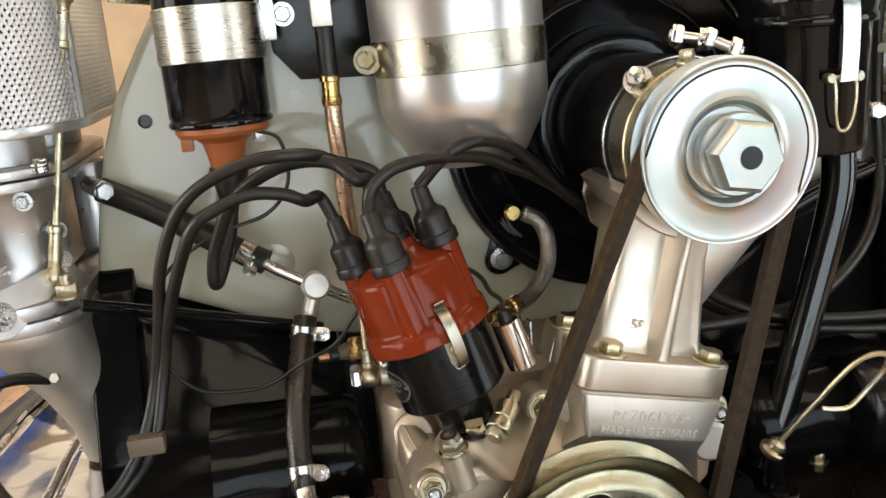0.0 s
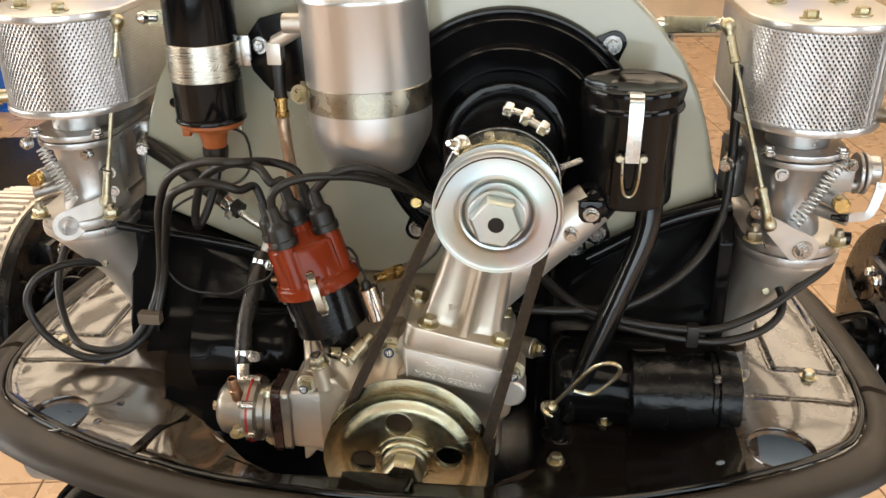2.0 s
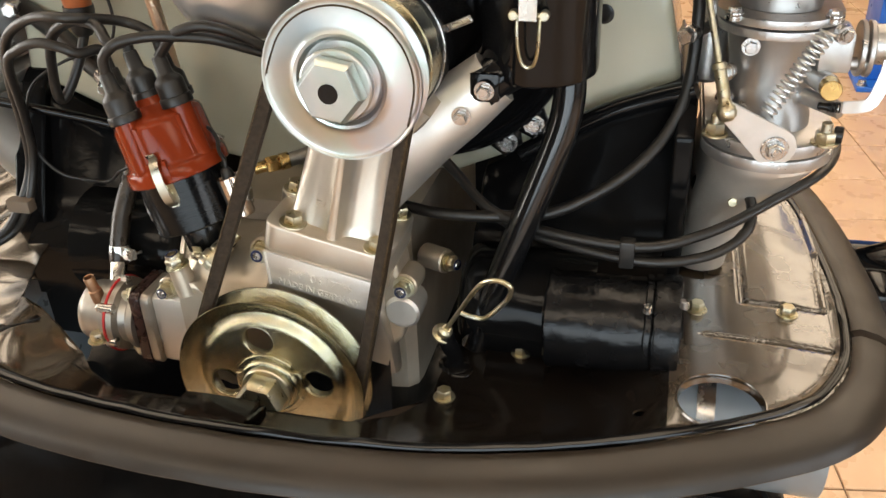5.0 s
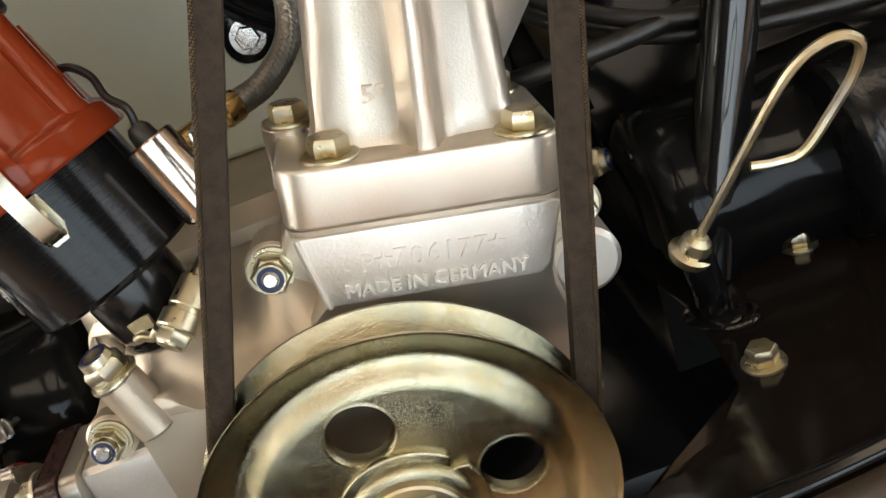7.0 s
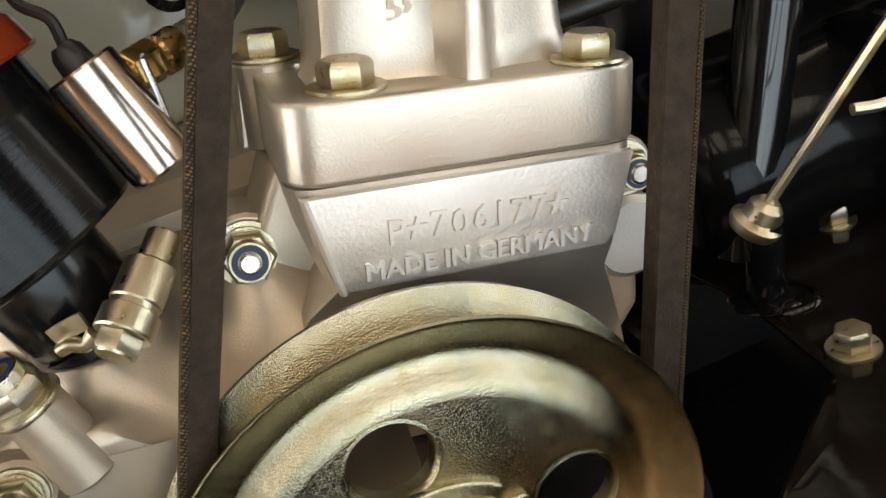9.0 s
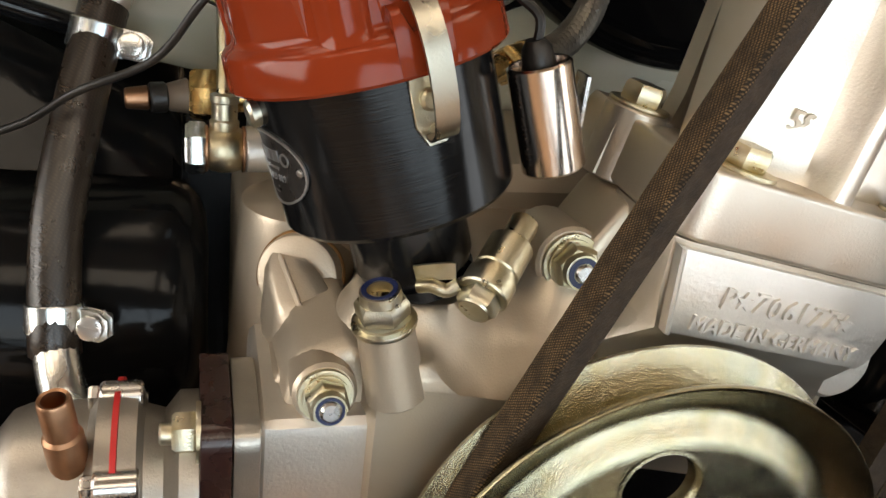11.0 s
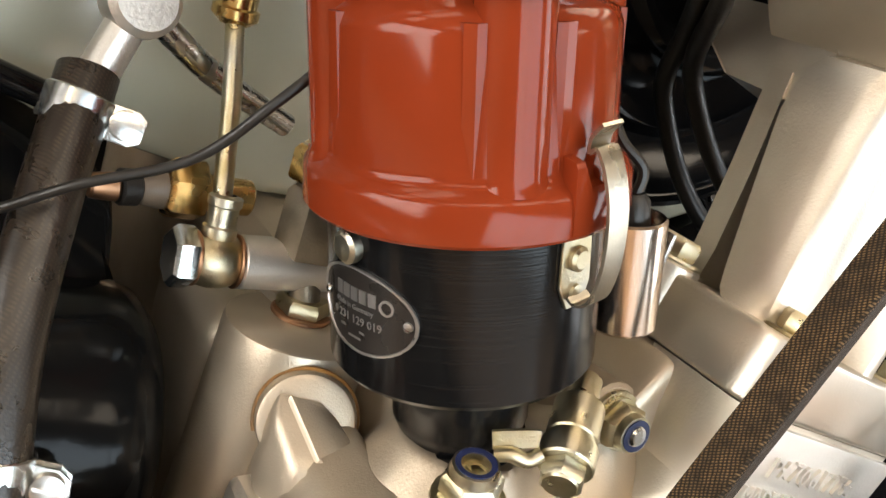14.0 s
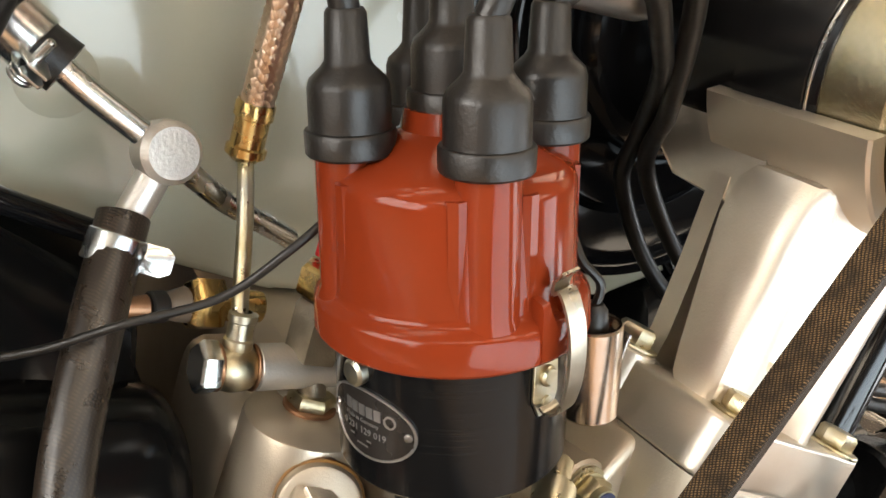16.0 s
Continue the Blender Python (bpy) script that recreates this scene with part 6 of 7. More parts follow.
def engine_tin():
    t = thing("engine_tin", (0, 0.1, 0.0), "dented gloss black engine bay tin with pressed beads and round holes", "engine tin")
    g = Geo()
    out = RIM + GAP
    holes = [disc(0.303, 0.012, 0.0265, 32), disc(-0.300, 0.0, 0.0245, 32), disc(0.338, 0.0096, 0.0042, 14), disc(-0.333, 0.012, 0.0035, 10), disc(-0.262, -0.006, 0.0035, 10), disc(-0.252, 0.018, 0.0035, 10), disc(0.254, -0.002, 0.0035, 10)]
    sheet(g, out, holes, 0.0034, tin_height, 0.0014, dots=[p for p in bead_dots() if inside(p, out) and rim_gap(*p) > 0.001])
    # On the left the brighter finish starts where reflections brighten, not at the lap joint.
    front, sides = divide(g, lambda p: -0.128 - 0.9 * max(0.0, p.y) < p.x < 0.272)
    part("front_panel", front, M_TIN, t, angle=60)
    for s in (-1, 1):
        part("side_panel", divide(sides, lambda p: p.x * s > 0)[0], M_TIN_TONED if s > 0 else M_TIN_SIDE, t, "stained bronzed side panel toned to match its reflections" if s > 0 else "oily bronzed side panel", angle=60)
    g = Geo()
    edge = []
    for i in range(len(RIM)):
        (x0, y0), (x1, y1) = RIM[max(0, i - 1)], RIM[min(len(RIM) - 1, i + 1)]
        k = math.hypot(x1 - x0, y1 - y0)
        nx, ny = (y1 - y0) / k, -(x1 - x0) / k
        if nx * RIM[i][0] + ny * (RIM[i][1] - 0.2) > 0:
            nx, ny = -nx, -ny
        w = 0.0007 * noise.noise(Vector((RIM[i][0] * 38, RIM[i][1] * 38, 5.0)))
        edge.append((RIM[i][0] + nx * (0.0065 + w), RIM[i][1] + ny * (0.0065 + w), rim_height(RIM[i][0]) + 0.0036 + w))
    sweep(g, curve(edge, 2), [(0.0034 * a, 0.0022 * b) for a, b in circle(1.0, 10)], up=(0, 0, 1))
    part("rim_bead", g, M_BLACK, t, "rounded gloss black bead along the rim")
    for cx, cy, r in ((0.303, 0.012, 0.0265), (-0.300, 0.0, 0.0245)):
        g = Geo()
        z = tin_height(cx + r, cy)
        lathe(g, [(r - 0.0006, -0.006), (r - 0.0004, 0.0), (r + 0.0003, 0.0010), (r + 0.0012, 0.0008), (r + 0.0018, -0.0004)], along((cx, cy, z), (0, 0, 1)), 40)
        part("hole_flange", g, M_TIN_SIDE, t)
    g = Geo()
    z = tin_height(0.1285, 0.0405)
    lathe(g, [(0.0066, -0.004), (0.0068, 0.0004), (0.0074, 0.0014), (0.0084, 0.0016), (0.0096, 0.0006), (0.0102, -0.0010)], along((0.1285, 0.0405, z), (0, 0, 1)), 32)
    part("pressed_lip", g, M_TIN, t, "small pressed lip of a round hole")
    for p in ((0.350, 0.1165, 0.031), (0.288, 0.110, 0.033), (-0.352, 0.110, 0.031), (0.125, 0.009, 0.006), (0.168, 0.068, 0.006), (-0.150, 0.020, 0.002)):
        g = Geo()
        z = tin_height(p[0], p[1])
        bolt(g, (p[0], p[1], z - 0.0004), (0, 0, 1), 0.0092, 0.0060)
        part("tin_bolt", g, M_BOLT, t)
    # front apron: a folded strip under the pulley, with a tab
    g = Geo()
    loft(g, [[vec(p) for p in row] for row in (
        [(-0.150, -0.010, 0.004), (-0.150, -0.012, -0.034), (-0.150, -0.0135, -0.034), (-0.150, -0.0115, 0.005)],
        [(-0.105, -0.030, 0.004), (-0.105, -0.032, -0.034), (-0.105, -0.0335, -0.034), (-0.105, -0.0315, 0.005)],
        [(0.07, -0.028, 0.004), (0.07, -0.030, -0.034), (0.07, -0.0315, -0.034), (0.07, -0.0295, 0.005)],
        [(0.112, 0.002, 0.004), (0.112, 0.0, -0.034), (0.112, -0.0015, -0.034), (0.112, 0.0005, 0.005)])])
    part("apron", g, M_TIN, t)
    g = Geo()
    sections = []
    for x, h in ((-0.0475, 0.0), (-0.046, 0.0075), (-0.030, 0.0085), (-0.010, 0.0080), (0.0075, 0.0075), (0.0085, 0.0)):
        sections.append([vec((x, -0.0295, 0.003)), vec((x, -0.0305, 0.0045 + h)), vec((x, -0.0315, 0.0055 + h)), vec((x, -0.046, 0.0085 + 0.7 * h)), vec((x, -0.0565, 0.0110 + 0.25 * h)), vec((x, -0.0575, 0.0105)), vec((x, -0.030, 0.001))])
    loft(g, sections)
    part("tab", g, M_TIN, t)
    g = Geo()
    tube(g, [(0.0095, -0.030, 0.0065), (0.0090, -0.042, 0.0100), (0.0080, -0.052, 0.0130)], 0.0022, 8)
    part("fold", g, M_TIN, t)
    # black tin behind the pulley
    g = Geo()
    mp = Matrix(((1, 0, 0, 0), (0, 0, 1, 0.049), (0, 1, 0, 0), (0, 0, 0, 1)))
    sheet(g, [(-0.060, -0.105), (0.070, -0.105), (0.074, 0.004), (0.056, 0.012), (-0.052, 0.012)], [], 0.02, lambda x, y: 0.002, 0.002, mp)
    part("pulley_tin", g, M_BLACK_PART, t)
    # lap joint across the tin
    g = Geo()
    sweep(g, [(-0.218, -0.040, tin_height(-0.218, -0.040) + 0.0006), (-0.205, -0.012, tin_height(-0.205, -0.012) + 0.0006), (-0.190, 0.012, tin_height(-0.190, 0.012) + 0.0006)], [(-0.004, -0.0004), (0.004, -0.0004), (0.004, 0.0006), (-0.004, 0.0004)], up=(0, 0, 1))
    part("lap_joint", g, M_TIN, t)


engine_tin()


# Added black sheet: darkens the gaps and hides the floor from the pulley.
def dark_underlay():
    g = Geo()
    out = [(-0.30, -0.066), (0.30, -0.066), (0.33, 0.02), (0.33, 0.36), (-0.33, 0.36), (-0.33, 0.02)]
    sheet(g, out, [disc(0.303, 0.06, 0.05, 24), disc(-0.300, 0.05, 0.05, 24)], 0.05, lambda x, y: -0.112, 0.002)
    t = thing("gap_darkening_sheet", (0, 0.15, -0.114), "added black sheet that keeps the gaps under the engine dark", "engine tin")
    part("panel", g, M_BLACK_PART, t)
    for cx, cy in ((0.303, 0.06), (-0.300, 0.05)):
        g = Geo()
        ring(g, (cx, cy, -0.112), (0, 0, 1), 0.054, 0.004, 0.006, 32)
        part("hole_rim", g, M_BLACK_PART, t)


dark_underlay()


def rubber_seal():
    t = thing("rubber_seal", (0, 0.1, 0.01), "brownish black rubber sealing strip round the engine tin", "rubber seal")
    n = len(RIM)

    def strip(a, b):
        g = Geo()
        sec = [(-0.002, 0.0030), (0.003, 0.0052), (0.006, 0.0050), (0.016, 0.0026), (0.0250, -0.0022), (0.0285, -0.0070), (0.0300, -0.0108), (0.0292, -0.0122), (0.0272, -0.0104), (0.023, -0.0060), (0.014, -0.0025), (0.0, -0.002), (-0.002, 0.0)]
        rows = []
        for i in range(a, b):
            p, q = RIM[max(0, i - 1)], RIM[min(n - 1, i + 1)]
            tx, ty = q[0] - p[0], q[1] - p[1]
            L = math.hypot(tx, ty)
            nx, ny = -ty / L, tx / L
            if nx * RIM[i][0] + ny * (RIM[i][1] - 0.2) < 0:
                nx, ny = -nx, -ny
            w = 0.0008 * noise.noise(Vector((RIM[i][0] * 30, RIM[i][1] * 30, 0)))
            rows.append([vec((RIM[i][0] + nx * s, RIM[i][1] + ny * s, rim_height(RIM[i][0]) - 0.0005 + h + w)) for s, h in sec])
        return loft(g, rows)

    # the strip is cut where the side lengths meet the front length
    g = strip(0, 21)
    part("side_strip", g, M_SEAL, t)
    part("front_strip", strip(21, n - 21), M_SEAL, t)
    part("side_strip", strip(n - 21, n), M_SEAL, t)


rubber_seal()


# ---- cylinder covers and ducts ----
def cylinder_cover(s):
    t = thing("cylinder_cover", (s * 0.2, 0.15, -0.04), "gloss black sheet metal cylinder cover under the shroud", "cylinder cover", "cylinder covers")
    m = Matrix(((0, 0, s, 0), (1, 0, 0, 0), (0, 1, 0, 0), (0, 0, 0, 1)))
    g = Geo()
    rows = []
    for x, top in ((0.128, 0.078), (0.131, 0.083), (0.20, 0.116), (0.262, 0.146), (0.265, 0.142)) if s < 0 else ((0.118, 0.088), (0.121, 0.100), (0.165, 0.128), (0.208, 0.156), (0.262, 0.178), (0.265, 0.172)):
        prof = [(0.102, -0.06), (0.100, -0.05), (0.100, 0.022), (0.101, 0.029), (0.106, 0.034), (0.126, 0.043), (0.134, 0.050), (0.141, 0.060), (0.163, top - 0.016), (0.168, top - 0.006), (0.175, top), (0.33, top), (0.33, -0.06)]
        rows.append([vec((s * x, y, z)) for y, z in prof])
    loft(g, rows)
    part("body", g, M_DENTED, t)
    g = Geo()
    if s < 0:
        solid(g, [(0.1195, 0.028), (0.32, 0.020), (0.32, 0.160), (0.176, 0.160), (0.163, 0.150), (0.1215, 0.048)], 0.030, m @ Matrix.Translation((0, 0, 0.257)), 0.003, 3)
    else:
        solid(g, [(0.132, 0.026), (0.32, 0.020), (0.32, 0.176), (0.168, 0.176), (0.150, 0.168), (0.136, 0.150)], 0.014, m @ Matrix.Translation((0, 0, 0.260)), 0.003, 3)
    part("end_flange", g, M_DENTED, t)
    g = Geo()
    pts = [(s * 0.276, 0.110, 0.158), (s * 0.20, 0.150, 0.126), (s * 0.14, 0.165, 0.106)] if s < 0 else [(0.272, 0.158, 0.178), (0.240, 0.163, 0.166), (0.205, 0.166, 0.150), (0.150, 0.168, 0.116)]
    tube(g, pts, 0.004 if s < 0 else 0.0075, 12)
    part("edge_roll", g, M_BLACK, t)
    g = Geo()
    lathe(g, [(0, 0), (0.030, 0), (0.036, 0.002), (0.0405, 0.006), (0.0425, 0.012)] + [(0.0428 + 0.00018 * k, 0.018 + 0.005 * k) for k in range(17)] + [(0, 0.10)], along((s * 0.119, 0.135 if s < 0 else 0.105, 0.024), (s, 0, 0)), 56)
    g.v = [tuple(vec(p) + noise.noise_vector(vec(p) * 45) * 0.0008) for p in g.v]
    part("duct", g, M_DENTED, t, "round gloss black air duct")
    if s > 0:
        g = Geo()
        axis = along((0.186, 0.072, 0.036), (1, 0, 0.02))
        lathe(g, [(0, 0), (0.0325, 0), (0.0352, 0.002), (0.0352, 0.0045), (0.0338, 0.007)] + [(0.0334, 0.010 + 0.004 * k) for k in range(14)] + [(0.0336, 0.066), (0.0356, 0.067), (0.0356, 0.0705), (0.0336, 0.072), (0.0336, 0.088), (0.031, 0.0905), (0, 0.0905)], axis, 56)
        g.v = [tuple(vec(p) + noise.noise_vector(vec(p) * 55) * 0.0011 + noise.noise_vector(vec(p) * 130) * 0.0004) for p in g.v]
        part("heater_tube", g, M_WRINKLE, t, "dented gloss black heater tube")
        g = Geo()
        lathe(g, [(0.0332, 0.0725), (0.0362, 0.0728), (0.0366, 0.0740), (0.0366, 0.0880), (0.0360, 0.0895), (0.0332, 0.0898)], axis, 40)
        box(g, (0.2675, 0.0455, 0.012), (0.017, 0.010, 0.040), 0.002)
        part("tube_band", g, M_WRINKLE, t, "black clamping band on the heater tube")
        for p in ((0.2535, 0.044, 0.067), (0.276, 0.045, 0.073)):
            g = Geo()
            rod(g, p, (p[0], p[1], p[2] + 0.006), 0.003)
            part("stud", g, M_STEEL, t)


cylinder_cover(-1)
cylinder_cover(1)


def heat_pipe(s, cx, cy):
    t = thing("heater_pipe", (cx, cy, -0.11), "grey-blue painted heater pipe with a clamp band below the tin", "pipe", "heater pipes")
    g = Geo()
    rod(g, (cx - s * 0.040, cy + 0.100, -0.068), (cx + s * 0.085, cy + 0.100, -0.068), 0.050, n=40)
    part("pipe", g, M_PIPE, t)
    g = Geo()
    ring(g, (cx - 0.008, cy + 0.100, -0.068), (1, 0, 0), 0.0515, 0.002, 0.013, 40)
    part("clamp_band", g, M_STEEL, t)


M_PIPE = material("pipe_paint", (0.29, 0.33, 0.36), 0.35, 0.4, col2=(0.23, 0.26, 0.28), scale=20)
heat_pipe(1, 0.303, 0.012)
heat_pipe(-1, -0.300, 0.0)


# ---- intake side: manifolds, carburettors, air filters ----
def oval(cx, cy, hw, hl, n=64):
    """A stadium in plan: half width hw, half length hl."""
    pts = []
    for i in range(n):
        a = 2 * math.pi * i / n
        c, q = math.cos(a), math.sin(a)
        pts.append((cx + hw * c, cy + (hl - hw) * (1 if q >= 0 else -1) + hw * q))
    return pts


def manifold(s):
    t = thing("intake_manifold", (s * 0.285, 0.2, 0.045), "silver cast aluminium intake manifold under the carburettor", "intake manifold", "intake manifolds")
    g = Geo()
    rows = []
    for z, cx, hw, y0, y1 in ((0.034, 0.289, 0.019, 0.158, 0.290), (0.060, 0.291, 0.020, 0.150, 0.292), (0.090, 0.299, 0.024, 0.137, 0.296), (0.115, 0.310, 0.030, 0.124, 0.300), (0.132, 0.318, 0.035, 0.114, 0.302), (0.138, 0.320, 0.037, 0.110, 0.302), (0.143, 0.320, 0.037, 0.110, 0.302)):
        rows.append([vec((s * x, y, z)) for x, y in oval(cx, (y0 + y1) / 2, hw, (y1 - y0) / 2, 48)])
    loft(g, rows)
    part("runner", g, M_CAST_SMOOTH, t)
    g = Geo()
    solid(g, [(s * x, y) for x, y in oval(0.3205, 0.206, 0.043, 0.101, 48)], 0.0085, Matrix.Translation((0, 0, 0.1425)), 0.0015)
    part("flange", g, M_CARB, t)
    g = Geo()
    bolt(g, (s * 0.303, 0.1270, 0.110), (0, -1, 0.2), 0.006, 0.003, washer=False)
    part("plug_screw", g, M_BOLT, t)


def pump_gear(t, X):
    """Accelerator pump and stop screws, on the outer side of the one carburettor that shows them."""
    g = Geo()
    box(g, X(0.352, 0.150, 0.214), (0.020, 0.032, 0.026), 0.003)
    rod(g, X(0.345, 0.140, 0.2065), X(0.374, 0.140, 0.2065), 0.0042)
    part("pump_housing", g, M_CARB, t)
    for x in (0.3655, 0.3705):
        g = Geo()
        lathe(g, [(0, 0), (0.0170, 0), (0.0176, 0.0006), (0.0176, 0.0028), (0.0168, 0.0035), (0, 0.0035)], along(X(x, 0.148, 0.214), (1, 0, 0)), 28)
        part("pump_cover", g, M_CARB, t)
    g = Geo()
    lathe(g, [(0, 0), (0.0125, 0), (0.0125, 0.008), (0.0110, 0.0098), (0, 0.0105)], along(X(0.3745, 0.148, 0.217), (1, 0, 0)), 28)
    part("pump_dome", g, M_CARB, t)
    g = Geo()
    path = curve([X(0.3835, 0.134, 0.211), X(0.3825, 0.132, 0.203), X(0.3790, 0.130, 0.190), X(0.3755, 0.129, 0.1842), X(0.3690, 0.128, 0.1825), X(0.3600, 0.126, 0.1825)], 5)
    sweep(g, path, [(-0.0040, -0.0007), (0.0040, -0.0007), (0.0040, 0.0007), (-0.0040, 0.0007)], up=(0, -1, 0))
    lathe(g, [(0, 0), (0.0024, 0), (0.0024, 0.0012), (0, 0.0014)], along(X(0.3832, 0.1332, 0.2085), (0, -1, 0)), 16)
    part("pump_lever", g, M_WHITE_ZINC, t, "bright zinc plated pump lever")
    g = Geo()
    rod(g, X(0.345, 0.124, 0.1835), X(0.352, 0.122, 0.1835), 0.0024)
    for k in range(5):
        ring(g, X(0.3505 + 0.0016 * k, 0.122, 0.1835), (1, 0, 0), 0.0034, 0.0010, 0.0008, 16)
    part("stop_screw", g, M_BLACK_PART, t)
    g = Geo()
    rod(g, X(0.350, 0.121, 0.1665), X(0.357, 0.120, 0.1665), 0.0022)
    rod(g, X(0.357, 0.120, 0.1665), X(0.3625, 0.119, 0.1665), 0.0054)
    part("idle_screw", g, M_BLACK_PART, t)


def carburettor(s, ball, nut):
    t = thing("carburettor", (s * 0.32, 0.2, 0.151), "twin-choke aluminium carburettor with a zinc plated throttle lever", "carburettor", "carburettors")
    X = lambda x, y, z: Vector((s * x, y, z))
    g = Geo()
    solid(g, [(s * x, y) for x, y in oval(0.3205, 0.206, 0.042, 0.100, 48)], 0.0090, Matrix.Translation((0, 0, 0.1515)), 0.0015)
    part("base_flange", g, M_CARB, t)
    for cy in (0.158, 0.252):
        g = Geo()
        lathe(g, [(0, 0), (0.030, 0.0), (0.0295, 0.006), (0.0265, 0.016), (0.0265, 0.040), (0.0300, 0.060), (0.0330, 0.066), (0, 0.066)], along(X(0.317, cy, 0.160), (0, 0, 1)), 48)
        part("barrel", g, M_CARB, t)
    g = Geo()
    box(g, X(0.317, 0.205, 0.192), (0.042, 0.11, 0.06), 0.006)
    part("centre_body", g, M_CARB, t)
    for z0, h, grow in ((0.2255, 0.0058, 0.0), (0.2325, 0.0055, 0.001)):
        g = Geo()
        solid(g, [(s * x, y) for x, y in oval(0.317, 0.205, 0.0375 + grow, 0.090, 48)], h, Matrix.Translation((0, 0, z0)), 0.0010)
        part("top_flange", g, M_CARB, t)
    for cy in (0.158, 0.252):
        g = Geo()
        rod(g, X(0.317, cy, 0.238), X(0.317, cy, 0.258), 0.0255, n=40)
        part("neck", g, M_CARB, t)
    # float chamber on the inner side
    g = Geo()
    lathe(g, [(0, 0), (0.010, 0), (0.0125, 0.003), (0.0125, 0.056), (0.011, 0.059), (0, 0.059)], along(X(0.279, 0.205, 0.170), (0, 0, 1)), 32)
    part("float_chamber", g, M_CARB, t)
    g = Geo()
    rod(g, X(0.279, 0.195, 0.215), X(0.262, 0.155, 0.216), 0.006)
    hexa(g, X(0.262, 0.155, 0.216), X(-0.4, -1, 0), 0.010, 0.006)
    part("fuel_union", g, M_STEEL, t)
    # screws round the flanges
    for p, d in ((X(0.288, 0.128, 0.2385), (0, 0, 1)), (X(0.346, 0.128, 0.2385), (0, 0, 1)), (X(0.300, 0.1245, 0.2195), (0, -1, 0)), (X(0.2885, 0.137, 0.198), (s * -0.6, -1, 0)), (X(0.2885, 0.137, 0.180), (s * -0.6, -1, 0)), (X(0.352, 0.120, 0.2300), (s * 0.5, -1, 0))):
        g = Geo()
        rod(g, vec(p) - vec(d) * 0.004, vec(p), 0.0055)
        bolt(g, p, d, 0.007, 0.003)
        part("screw", g, M_STEEL, t)
    for x, y in ((0.285, 0.122), (0.352, 0.118)):
        g = Geo()
        ring(g, X(x, y, 0.1605), (0, 0, 1), 0.0085, 0.005, 0.0018)
        hexa(g, X(x, y, 0.162), (0, 0, 1), 0.0115, 0.007)
        rod(g, X(x, y, 0.165), X(x, y, 0.175), 0.0034)
        part("base_nut", g, M_BOLT, t)
    # accelerator pump housing on the outer side
    if s > 0:
        pump_gear(t, X)
    g = Geo()
    rod(g, X(0.336, 0.160, 0.196), X(0.350, 0.127, 0.196), 0.0070)
    rod(g, X(0.330, 0.150, 0.184), X(0.360, 0.126, 0.180), 0.0055)
    part("side_boss", g, M_CARB, t)
    g = Geo()
    rod(g, X(0.350, 0.127, 0.196), X(0.350, 0.116, 0.196), 0.0066)
    part("brass_plug", g, M_BRASS, t)
    # throttle lever
    ball, nut = vec(ball), vec(nut)
    u = (ball - nut)
    L = u.length
    u.normalize()
    n = Vector((0, -1, 0))
    n = (n - u * n.dot(u)).normalized()
    v = n.cross(u)
    mm = Matrix((u, v, n)).transposed().to_4x4()
    mm.translation = nut + n * 0.001
    g = Geo()
    arc = [(0.0135 * math.cos(radians(a)), 0.0135 * math.sin(radians(a))) for a in range(80, 281, 20)]
    arc2 = [(L + 0.006 * math.cos(radians(a)), 0.006 * math.sin(radians(a))) for a in range(-70, 71, 20)]
    solid(g, arc + arc2, 0.0018, mm, 0.0004, 1)
    part("throttle_lever", g, M_WHITE_ZINC, t, "bright zinc plated throttle lever")
    g = Geo()
    ring(g, nut + n * 0.003, n, 0.0085, 0.005, 0.0015)
    hexa(g, nut + n * 0.004, n, 0.010, 0.0052)
    rod(g, nut - n * 0.03, nut + n * 0.011, 0.0032)
    part("shaft_nut", g, M_STEEL, t)
    # return spring
    a, b = (X(0.343, 0.120, 0.232), X(0.314, 0.113, 0.180)) if s > 0 else (X(0.339, 0.121, 0.226), X(0.318, 0.118, 0.178))
    d = (b - a).normalized()
    e = d.cross(Vector((0, 1, 0))).normalized()
    f2 = d.cross(e)
    coils, pts = 15, []
    for i in range(coils * 10 + 1):
        q = i / (coils * 10)
        pts.append(a + (b - a) * q + (e * math.cos(2 * math.pi * q * coils) + f2 * math.sin(2 * math.pi * q * coils)) * 0.0050)
    g = Geo()
    sweep(g, pts, circle(0.00085, 6))
    part("return_spring", g, M_WHITE_ZINC, t, "bright steel return spring")


